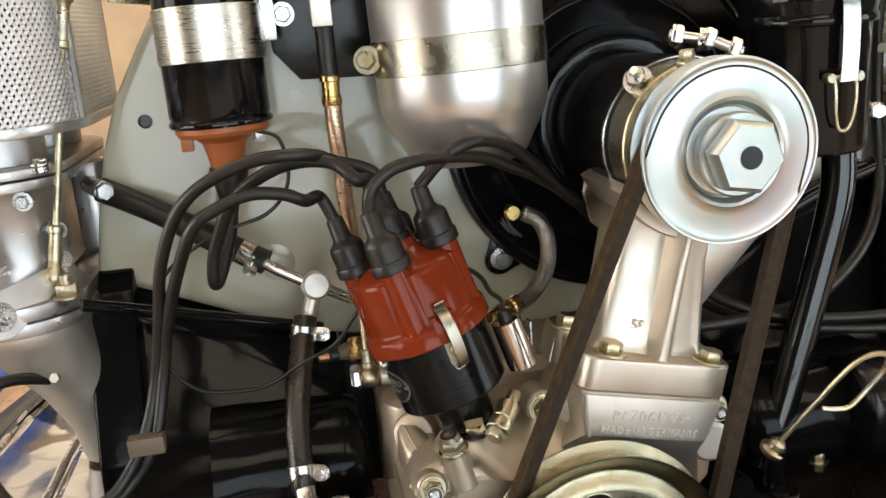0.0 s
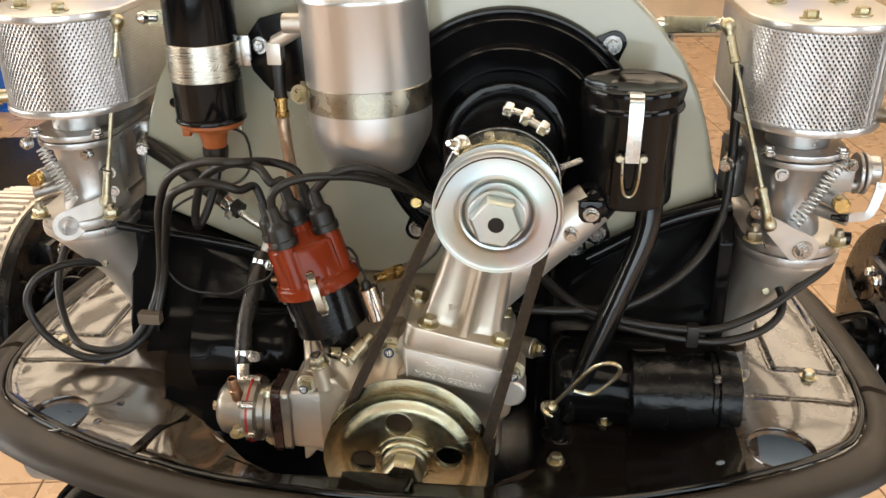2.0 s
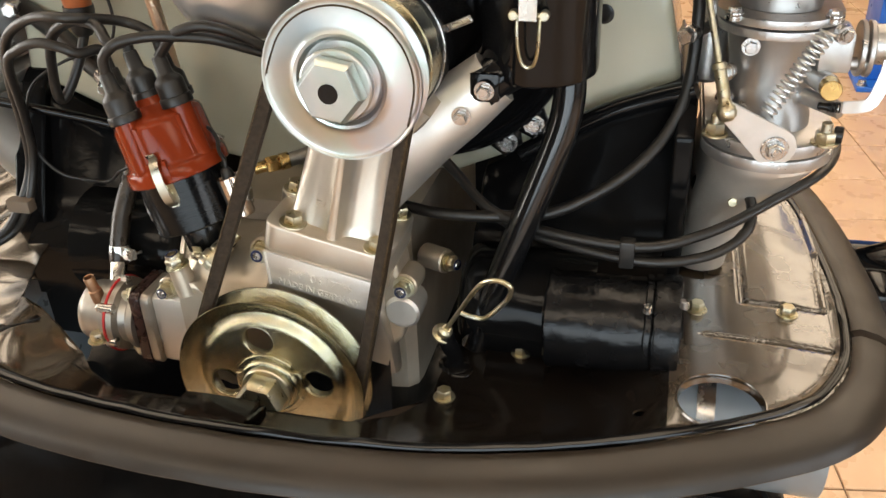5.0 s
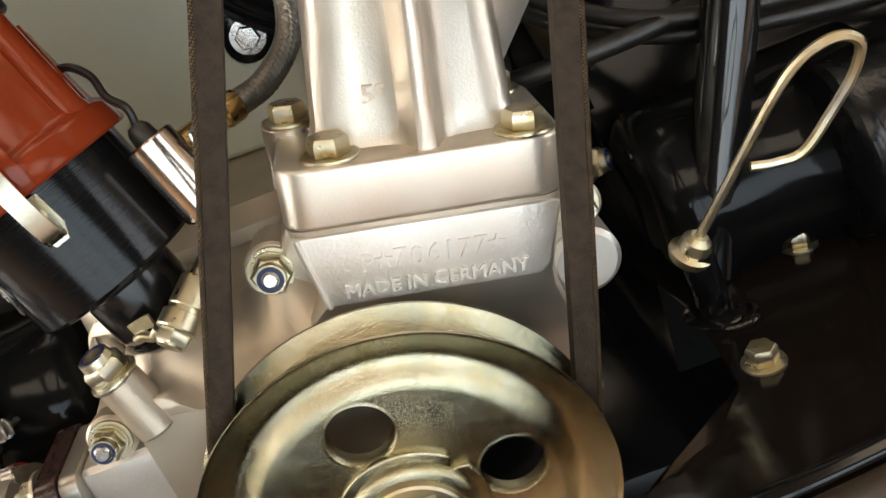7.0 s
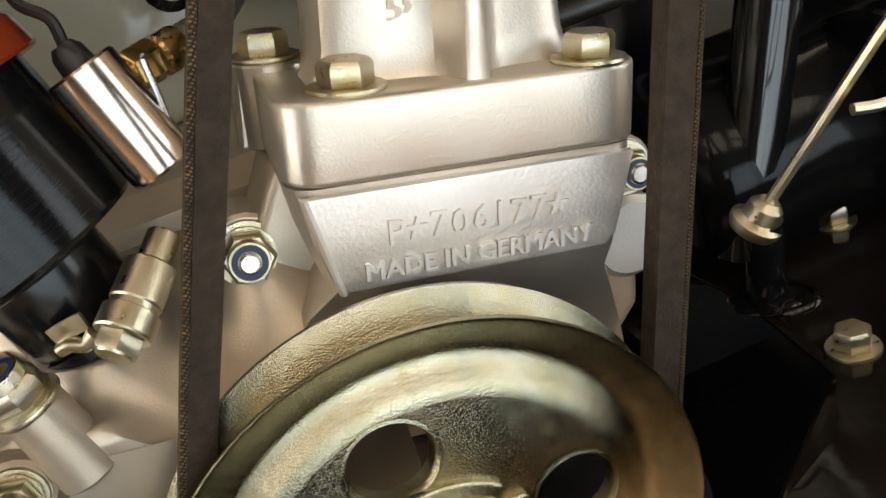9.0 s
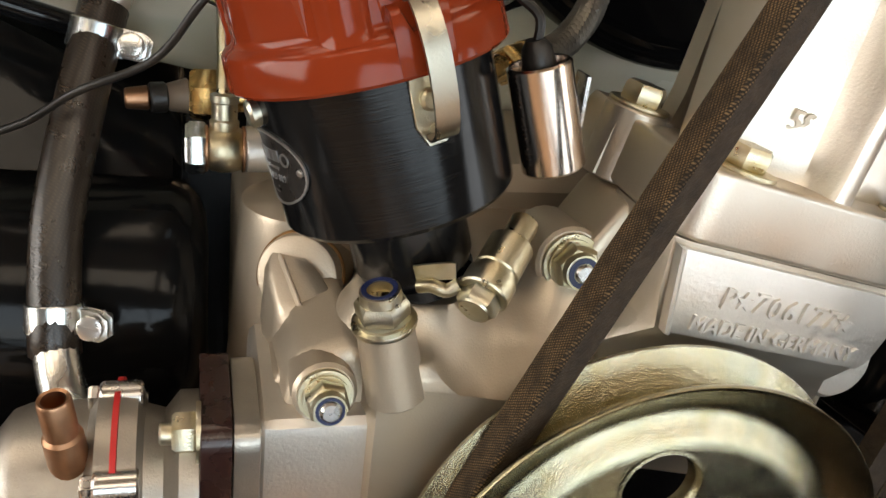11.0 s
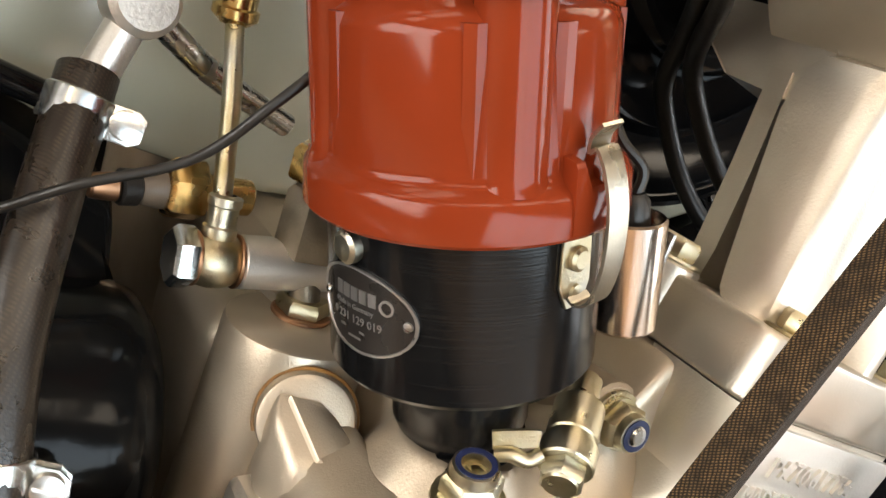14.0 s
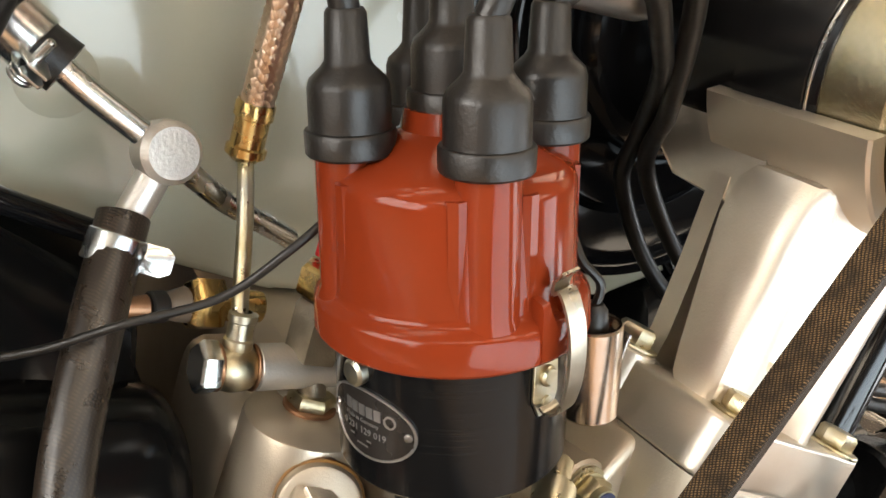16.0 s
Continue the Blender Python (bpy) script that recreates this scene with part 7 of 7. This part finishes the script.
def lattice(g, cx, cy, hw, hl, z0, z1, s, cols=136, rows=13):
    """Expanded metal: flat strands that cross in diamonds, wrapped round an oval."""
    n = 720
    loop = oval(cx, cy, hw, hl, n)
    acc = [0.0]
    for i in range(n):
        p, q = loop[i], loop[(i + 1) % n]
        acc.append(acc[-1] + math.hypot(q[0] - p[0], q[1] - p[1]))

    def at(u, off):
        d = (u % 1.0) * acc[-1]
        lo, hi = 0, n
        while hi - lo > 1:
            mid = (lo + hi) // 2
            if acc[mid] <= d:
                lo = mid
            else:
                hi = mid
        p, q = loop[lo], loop[(lo + 1) % n]
        k = (d - acc[lo]) / max(1e-9, acc[lo + 1] - acc[lo])
        x, y = p[0] + (q[0] - p[0]) * k, p[1] + (q[1] - p[1]) * k
        tx, ty = q[0] - p[0], q[1] - p[1]
        L = math.hypot(tx, ty) or 1.0
        return x + ty / L * off, y - tx / L * off

    H = (z1 - z0) / rows
    du = 1.0 / cols
    w, th = 0.00102, 0.0009
    for r in range(rows * 2):
        za, zb = z0 + r * H / 2, z0 + (r + 1) * H / 2
        for c in range(cols):
            ua = (c + 0.5 * (r % 2)) * du
            for ub in (ua + 0.5 * du, ua - 0.5 * du):
                verts = []
                for u, z in ((ua, za), (ub, zb)):
                    for du2, o in ((-w, 0.0005), (w, -0.0001), (w, -0.0001 - th), (-w, 0.0005 - th)):
                        x, y = at(u + du2 / acc[-1], o)
                        verts.append((s * x, y, z))
                g.add(verts, [(0, 1, 5, 4), (1, 2, 6, 5), (2, 3, 7, 6), (3, 0, 4, 7)])


def air_filter(s):
    t = thing("air_filter", (s * 0.322, 0.215, 0.257), "oval air filter with a silver expanded-metal screen and a bolted lid", "air filter", "air filters")
    cx, cy = 0.322, 0.213
    g = Geo()
    solid(g, [(s * x, y) for x, y in oval(cx, cy, 0.0590, 0.105, 72)], 0.0065, Matrix.Translation((0, 0, 0.2555)), 0.0016, 2)
    part("base_plate", g, M_SILVER_PAINT, t)
    g = Geo()
    solid(g, [(s * x, y) for x, y in oval(cx, cy, 0.0588, 0.105, 72)], 0.0075, Matrix.Translation((0, 0, 0.3360)), 0.0018, 3)
    part("lid", g, M_SILVER_PAINT, t, "silver lacquered oval lid")
    g = Geo()
    lattice(g, cx, cy, 0.0570, 0.103, 0.2618, 0.3362, s)
    tagged(part("screen", g, M_SCREEN, t, tidy=False), "silver expanded-metal screen", kind="stuff")
    g = Geo()
    rows = [[vec((s * x, y, z)) for x, y in oval(cx, cy, 0.0520, 0.098, 64)] for z in (0.2600, 0.3365)]
    loft(g, rows)
    part("element", g, M_ELEMENT, t, "dark gauze filter element")
    for x, y in ((0.348, 0.150), (0.296, 0.205), (0.348, 0.212), (0.305, 0.134), (0.322, 0.285)):
        g = Geo()
        bolt(g, (s * x, y, 0.3434), (0, 0, 1), 0.0100, 0.0055, 10 + 40 * x)
        part("lid_bolt", g, M_BOLT, t)
    g = Geo()
    rod(g, (s * 0.366, 0.140, 0.268), (s * 0.379, 0.135, 0.268), 0.0062)
    hexa(g, (s * 0.379, 0.135, 0.268), (s, -0.3, 0), 0.0115, 0.006)
    part("union_nut", g, M_BRONZE if s > 0 else M_BOLT, t, "dull brassy union nut")
    g = Geo()
    sweep(g, [(s * 0.359, 0.1235, 0.262), (s * 0.3600, 0.1240, 0.300), (s * 0.3610, 0.1246, 0.332)] if s > 0 else [(s * 0.268, 0.150, 0.262), (s * 0.2676, 0.1505, 0.30), (s * 0.2672, 0.151, 0.332)], [(-0.0052, -0.0006), (-0.0026, 0.0007), (0.0004, 0.0001), (0.0030, 0.0008), (0.0052, -0.0004), (0.0052, -0.0014), (-0.0052, -0.0014)], up=(s * 0.6, -0.8, 0))
    part("seam", g, M_CARB, t)


M_ELEMENT = material("filter_gauze", (0.13, 0.13, 0.135), 0.8, scale=200, bump=0.6, bscale=900)
BALL_R, NUT_R = Vector((0.289, 0.103, 0.186)), Vector((0.321, 0.108, 0.161))
BALL_L, NUT_L = Vector((-0.2925, 0.135, 0.172)), Vector((-0.3195, 0.104, 0.158))
for side, bl, nt2 in ((1, BALL_R, NUT_R), (-1, BALL_L, NUT_L)):
    manifold(side)
    carburettor(side, bl, nt2)
    air_filter(side)


def throttle_rod(low, top):
    t = thing("throttle_rod", low, "thin zinc plated throttle rod with ball joints", "throttle rod", "throttle rods")
    low, top = vec(low), vec(top)
    d = (top - low).normalized()
    g = Geo()
    rod(g, low + d * 0.006, top - d * 0.004, 0.0021, n=12)
    part("rod", g, M_BOLT, t)
    for p, e in ((low, d), (top, -d)):
        g = Geo()
        lathe(g, [(0, -0.0062), (0.0030, -0.0056), (0.0056, -0.0030), (0.0062, 0), (0.0056, 0.0030), (0.0040, 0.0052), (0.0036, 0.009), (0.0040, 0.0095), (0.0038, 0.026), (0.0044, 0.0265), (0.0044, 0.030), (0.0022, 0.031), (0, 0.031)], along(p, e), 20)
        part("ball_socket", g, M_BOLT, t)
    return t


throttle_rod(BALL_R + Vector((0, -0.006, 0)), (0.248, 0.154, 0.334))
throttle_rod(BALL_L + Vector((0, -0.006, 0)), (-0.264, 0.152, 0.332))


def bell_crank(s):
    t = thing("throttle_linkage", (s * 0.22, 0.17, 0.32), "yellow zinc plated throttle linkage arm beside the shroud", "linkage", "throttle linkages")
    g = Geo()
    a, b = Vector((s * 0.250, 0.158, 0.334)), Vector((s * 0.196, 0.188, 0.328))
    d = (b - a).normalized()
    up = Vector((0, 0, 1))
    mm = Matrix((d, up.cross(d).normalized().cross(d) * -1, up.cross(d).normalized())).transposed().to_4x4()
    mm.translation = a
    solid(g, [(0.010, -0.0065), ((b - a).length - 0.008, -0.0075), ((b - a).length - 0.008, 0.0075), (0.010, 0.0065)], 0.003, mm, 0.0006)
    part("arm", g, M_YELLOW_ZINC, t)
    for p in (a + d * 0.006, b - d * 0.004):
        g = Geo()
        lathe(g, [(0, -0.006), (0.004, -0.0045), (0.0058, 0), (0.004, 0.0045), (0, 0.006)], along(p, d), 20)
        rod(g, p, p + d * 0.012, 0.0035)
        part("joint", g, M_ZINC, t)
    g = Geo()
    tube(g, [b - d * 0.012, b - d * 0.012 + Vector((0, 0.004, -0.022)), b + Vector((s * -0.01, 0.02, -0.045))], 0.0032, 8)
    part("pull_rod", g, M_STEEL, t)


bell_crank(1)
bell_crank(-1)


def coil_bracket():
    t = thing("filter_bracket", (-0.125, 0.16, 0.27), "black steel mounting bracket between coil and oil filter", "bracket")
    g = Geo()
    m = Matrix(((1, 0, 0, 0), (0, 0, -1, 0.160), (0, 1, 0, 0), (0, 0, 0, 1)))
    solid(g, [(-0.150, 0.290), (-0.135, 0.272), (-0.080, 0.270), (-0.070, 0.335), (-0.120, 0.340), (-0.140, 0.335), (-0.152, 0.320)], 0.003, m, 0.0008)
    part("plate", g, M_BLACK_PART, t)
    g = Geo()
    bolt(g, (-0.1415, 0.157, 0.312), FRONT, 0.009, 0.004)
    part("bolt", g, M_STEEL, t)


coil_bracket()


# ---- ignition leads ----
def lead(pts, name="ignition_lead", r=0.0036, label="black rubber ignition lead", boot_at=None):
    t = thing(name, vec(pts[-1]), label, "ignition lead", "ignition leads")
    g = Geo()
    tube(g, pts, r, 12, 8)
    part("cable", g, M_RUBBER, t)
    if boot_at is not None:
        g = Geo()
        p, d = vec(boot_at[0]), vec(boot_at[1])
        lathe(g, [(0, -0.016), (0.0048, -0.016), (0.0052, -0.012), (0.0068, -0.008), (0.0068, -0.003), (0.0080, -0.002), (0.0080, 0.003), (0, 0.004)], along(p, d), 20)
        part("plug_boot", g, M_RUBBER, t)
    return t


def tip(a, h=0.100, r=0.0255):
    return at_dist(a, r, h)


CLIP = Vector((-0.249, 0.0955, 0.076))
# two leads to the plugs on the coil side
lead([tip(165, 0.097), tip(165, 0.112, 0.028), (-0.141, 0.068, 0.2130), (-0.152, 0.063, 0.2185), (-0.1695, 0.064, 0.2203), (-0.188, 0.067, 0.2140), (-0.205, 0.072, 0.200), (-0.226, 0.097, 0.150), (-0.236, 0.104, 0.110), CLIP + Vector((0.003, 0, -0.004)), (-0.262, 0.092, 0.050), (-0.281, 0.082, 0.0385), (-0.308, 0.0745, 0.0375),
      (-0.338, 0.076, 0.050), (-0.3575, 0.080, 0.072), (-0.3610, 0.084, 0.095), (-0.3475, 0.092, 0.1140), (-0.325, 0.112, 0.1170), (-0.304, 0.136, 0.1050), (-0.291, 0.149, 0.0975)], boot_at=((-0.286, 0.154, 0.0955), (1, 0.9, -0.4)))
lead([tip(75, 0.097), tip(75, 0.112, 0.024), tip(120, 0.126, 0.022), (-0.140, 0.064, 0.2385), (-0.172, 0.068, 0.236), (-0.205, 0.078, 0.218), (-0.224, 0.090, 0.184), (-0.233, 0.100, 0.145), (-0.242, 0.106, 0.105), CLIP + Vector((-0.004, 0, -0.003)), (-0.274, 0.086, 0.046), (-0.303, 0.0815, 0.0420), (-0.330, 0.092, 0.047),
      (-0.352, 0.118, 0.070), (-0.356, 0.135, 0.098), (-0.349, 0.165, 0.125), (-0.330, 0.230, 0.135), (-0.302, 0.25, 0.10)], boot_at=((-0.296, 0.254, 0.096), (0.7, 0.2, -0.7)))
# two leads that cross behind the stand
lead([tip(345, 0.097), (-0.0745, 0.0665, 0.219), (-0.0665, 0.064, 0.2275), (-0.0559, 0.063, 0.2340), (-0.042, 0.066, 0.2362), (-0.0249, 0.074, 0.2299), (-0.0053, 0.088, 0.214), (0.0155, 0.105, 0.1927), (0.050, 0.135, 0.165), (0.10, 0.13, 0.122), (0.150, 0.098, 0.098), (0.2365, 0.082, 0.093), (0.285, 0.095, 0.100), (0.330, 0.125, 0.115), (0.365, 0.160, 0.126), (0.375, 0.23, 0.12), (0.33, 0.27, 0.10)], boot_at=((0.326, 0.272, 0.098), (-0.8, 0.4, -0.4)))
lead([tip(255, 0.097), (-0.1073, 0.047, 0.218), (-0.0973, 0.048, 0.2272), (-0.0847, 0.053, 0.2302), (-0.0681, 0.060, 0.2303), (-0.0427, 0.072, 0.226), (-0.0212, 0.085, 0.2162), (0.0013, 0.100, 0.2035), (0.030, 0.128, 0.182), (0.055, 0.15, 0.155), (0.10, 0.145, 0.112), (0.150, 0.105, 0.090), (0.2365, 0.082, 0.083), (0.285, 0.090, 0.085), (0.312, 0.105, 0.098), (0.314, 0.125, 0.114), (0.300, 0.145, 0.118), (0.288, 0.160, 0.108)], boot_at=((0.284, 0.166, 0.103), (-0.6, 0.7, -0.4)))
# coil lead
lead([(-0.1840, 0.136, 0.206), (-0.1885, 0.126, 0.184), (-0.1965, 0.114, 0.163), (-0.1995, 0.108, 0.163), (-0.196, 0.104, 0.182), (-0.180, 0.092, 0.214), (-0.152, 0.080, 0.231), (-0.126, 0.072, 0.232), (-0.113, 0.064, 0.222), tip(0, 0.112, 0.0), tip(0, 0.106, 0.0)], name="coil_lead", r=0.0038, label="black rubber lead from the coil to the distributor")


def thin_wire(name, pts, r, label):
    g = Geo()
    tube(g, pts, r, 16, 12)
    return solo(name, g, M_RUBBER, label, "wire")


thin_wire("distributor_wire", [(-0.166, 0.128, 0.247), (-0.152, 0.126, 0.240), (-0.150, 0.126, 0.215), (-0.165, 0.128, 0.196), (-0.200, 0.124, 0.186), (-0.230, 0.115, 0.165), (-0.236, 0.108, 0.125), (-0.220, 0.110, 0.097), (-0.190, 0.1165, 0.0885), (-0.172, 0.110, 0.0945), (-0.155, 0.099, 0.1080), (-0.134, 0.092, 0.1200), (-0.122, 0.085, 0.1370), (-0.112, 0.084, 0.150)], 0.0012, "thin black low-tension wire to the distributor")
thin_wire("breather_cable", [(0.262, 0.16, 0.30), (0.268, 0.165, 0.22), (0.262, 0.15, 0.165), (0.235, 0.125, 0.130), (0.190, 0.105, 0.105), (0.150, 0.100, 0.098), (0.10, 0.10, 0.096), (0.055, 0.12, 0.092)], 0.0042, "thick black cable behind the oil filler tube")


def wire_clip(p, w, h, label, mat=None):
    g = Geo()
    box(g, p, (w, 0.010, h), 0.0015)
    t = solo("lead_clip", g, mat or M_CLIP, label, "clip", group="lead clips")
    return t


wire_clip((-0.2495, 0.0915, 0.074), 0.021, 0.011, "small brown plastic clip joining two leads")
wire_clip((0.2365, 0.082, 0.088), 0.010, 0.020, "small dark plastic clip joining two leads", M_RUBBER)


# ---- rear axle: drums behind the engine, gearbox and stand ----
def brake_drum(s):
    t = thing("brake_drum", (s * 0.56, 0.42, -0.20), "finned aluminium brake drum with a gloss black back plate", "brake drum", "brake drums")
    c = Vector((s * 0.525, 0.40, -0.095))
    out = Vector((s, 0, 0))
    m = along(c, out)
    g = Geo()
    lathe(g, [(0, -0.012), (0.050, -0.012), (0.058, -0.004), (0.085, -0.001), (0.092, -0.007), (0.130, -0.006), (0.143, -0.004), (0.146, 0.0), (0.146, 0.010), (0, 0.010)], m, 64)
    part("back_plate", g, M_WRINKLE, t)
    g = Geo()
    lathe(g, [(0.10, 0.010), (0.150, 0.010), (0.152, 0.014), (0.152, 0.070), (0.148, 0.075), (0, 0.075)], m, 64)
    drum = part("drum", g, M_CAST_SMOOTH, t, "silver finned drum")
    g = Geo()
    for k in range(72):
        a = 2 * math.pi * k / 72
        p = m @ Vector((0.1535 * math.cos(a), 0.1535 * math.sin(a), 0.013))
        rod(g, p, p + out * 0.058, 0.0035, n=6)
    tagged(part("finning", g, M_CAST_SMOOTH, drum), "cooling fins round the drum", kind="stuff")
    g = Geo()
    rod(g, c - out * 0.24, c - out * 0.006, 0.030, 0.034, 28)
    ring(g, c - out * 0.03, out, 0.052, 0.03, 0.014)
    part("axle_tube", g, M_BLACK, t)
    for k in range(5):
        g = Geo()
        a = 2 * math.pi * k / 5 + 0.6
        p = m @ Vector((0.040 * math.cos(a), 0.040 * math.sin(a), -0.012))
        bolt(g, p, -out, 0.013, 0.008)
        part("plate_bolt", g, M_STEEL, t)
    for k in range(6):
        g = Geo()
        a = math.pi * k / 3 + 0.3
        u = Vector((0, math.cos(a), math.sin(a)))
        sweep(g, [c - out * 0.010 + u * 0.062, c - out * 0.0125 + u * 0.085, c - out * 0.0115 + u * 0.108, c - out * 0.007 + u * 0.128], [(-0.006, -0.002), (-0.003, 0.0025), (0.003, 0.0025), (0.006, -0.002)], up=-out)
        part("pressed_rib", g, M_BLACK, t)
    g = Geo()
    box(g, c + Vector((s * -0.016, -0.020, 0.098)), (0.022, 0.066, 0.030), 0.006)
    part("wheel_cylinder", g, M_BLACK_PART, t)
    for dy in (-0.012, 0.012):
        g = Geo()
        bolt(g, c + Vector((s * -0.027, -0.020 + dy, 0.098)), -out, 0.010, 0.006)
        part("cylinder_bolt", g, M_STEEL, t)
    g = Geo()
    p = c + Vector((s * -0.02, -0.07, 0.05))
    tube(g, [p + Vector((s * -0.05, 0.06, -0.02)), p + Vector((s * -0.02, 0.02, 0.015)), p, p + Vector((s * 0.012, 0, -0.02))], 0.004, 8)
    part("brake_line", g, M_BLACK_PART, t)
    g = Geo()
    box(g, c + Vector((s * -0.055, -0.03, -0.06)), (0.03, 0.09, 0.16), 0.008)
    part("damper_bracket", g, M_BLACK, t)


brake_drum(1)
brake_drum(-1)


def gearbox():
    t = thing("gearbox", (0, 0.6, -0.2), "dark cast gearbox behind the engine on a steel stand", "gearbox")
    g = Geo()
    loft(g, [[vec((rx * math.cos(a), y, -0.03 + rz * math.sin(a))) for a in [2 * math.pi * i / 28 for i in range(28)]] for y, rx, rz in ((0.34, 0.17, 0.15), (0.39, 0.15, 0.13), (0.52, 0.10, 0.11), (0.80, 0.07, 0.08))])
    part("case", g, M_BLACK_PART, t)
    g = Geo()
    box(g, (0, 0.24, -0.125), (0.22, 0.34, 0.09), 0.01)
    part("sump", g, M_BLACK_PART, t)


gearbox()


def engine_stand():
    t = thing("engine_stand", (0, 0.3, -K), "black steel engine stand with tan painted legs", "engine stand")
    for x, y in ((-0.294, 0.13), (0.294, 0.13), (-0.294, 0.62), (0.294, 0.62)):
        g = Geo()
        rod(g, (x, y, -K), (x, y, -0.19), 0.030, n=28)
        part("leg", g, M_TAN, t, "tan painted round leg")
    for y in (0.13, 0.62):
        g = Geo()
        box(g, (0.0, y, -0.165), (0.70, 0.06, 0.05), 0.004)
        part("crossbeam", g, M_BLACK_PART, t)
    for x in (-0.350, 0.350):
        g = Geo()
        box(g, (x, 0.36, -0.165), (0.05, 0.70, 0.049), 0.004)
        part("side_beam", g, M_BLACK_PART, t)
    g = Geo()
    box(g, (0.0, 0.20, -0.155), (0.20, 0.30, 0.03), 0.004)
    part("cradle", g, M_BLACK_PART, t)


M_TAN = material("tan_paint", (0.56, 0.43, 0.29), 0.5, scale=8)
engine_stand()


# ---- floor tiles ----
def tiles():
    size, gap = 0.295, 0.004
    h = size / 2 - gap / 2
    c = 0.002
    vs = [(-h, -h, -0.008), (h, -h, -0.008), (h, h, -0.008), (-h, h, -0.008), (-h, -h, -c), (h, -h, -c), (h, h, -c), (-h, h, -c), (-h + c, -h + c, 0), (h - c, -h + c, 0), (h - c, h - c, 0), (-h + c, h - c, 0)]
    fs = [(0, 1, 5, 4), (1, 2, 6, 5), (2, 3, 7, 6), (3, 0, 4, 7), (4, 5, 9, 8), (5, 6, 10, 9), (6, 7, 11, 10), (7, 4, 8, 11), (8, 9, 10, 11)]
    me = bpy.data.meshes.new("tile")
    me.from_pydata(vs, [], fs)
    me.materials.append(M_TILE)
    turn = radians(9.5)
    ux, uy = Vector((math.cos(turn), math.sin(turn), 0)), Vector((-math.sin(turn), math.cos(turn), 0))
    o = Vector((0.984, 2.871, 0))
    spots = []
    for i in range(-26, 26):
        for j in range(-30, 26):
            p = o + ux * (i + 0.5) * size + uy * (j + 0.5) * size
            if RX0 + 0.16 < p.x < RX1 - 0.16 and RY0 + 0.16 < p.y < RY1 - 0.16:
                spots.append(p)
    spots.sort(key=lambda p: (p - Vector((0.3, 1.6, 0))).length)
    for p in spots[:300]:
        ob = new("tile", me)
        ob.parent = floor
        ob.matrix_parent_inverse = Matrix.Identity(4)
        ob.matrix_basis = Matrix.Translation(p - floor.location) @ Matrix.Rotation(turn, 4, "Z")
    rest = Geo()
    for p in spots[300:]:
        rest.add([p + ux * x + uy * y + Vector((0, 0, z)) for x, y, z in vs], fs)
    part("outer_tiles", rest, M_TILE, floor, offset=floor.location)
    floor["kind"] = "structure"


tiles()
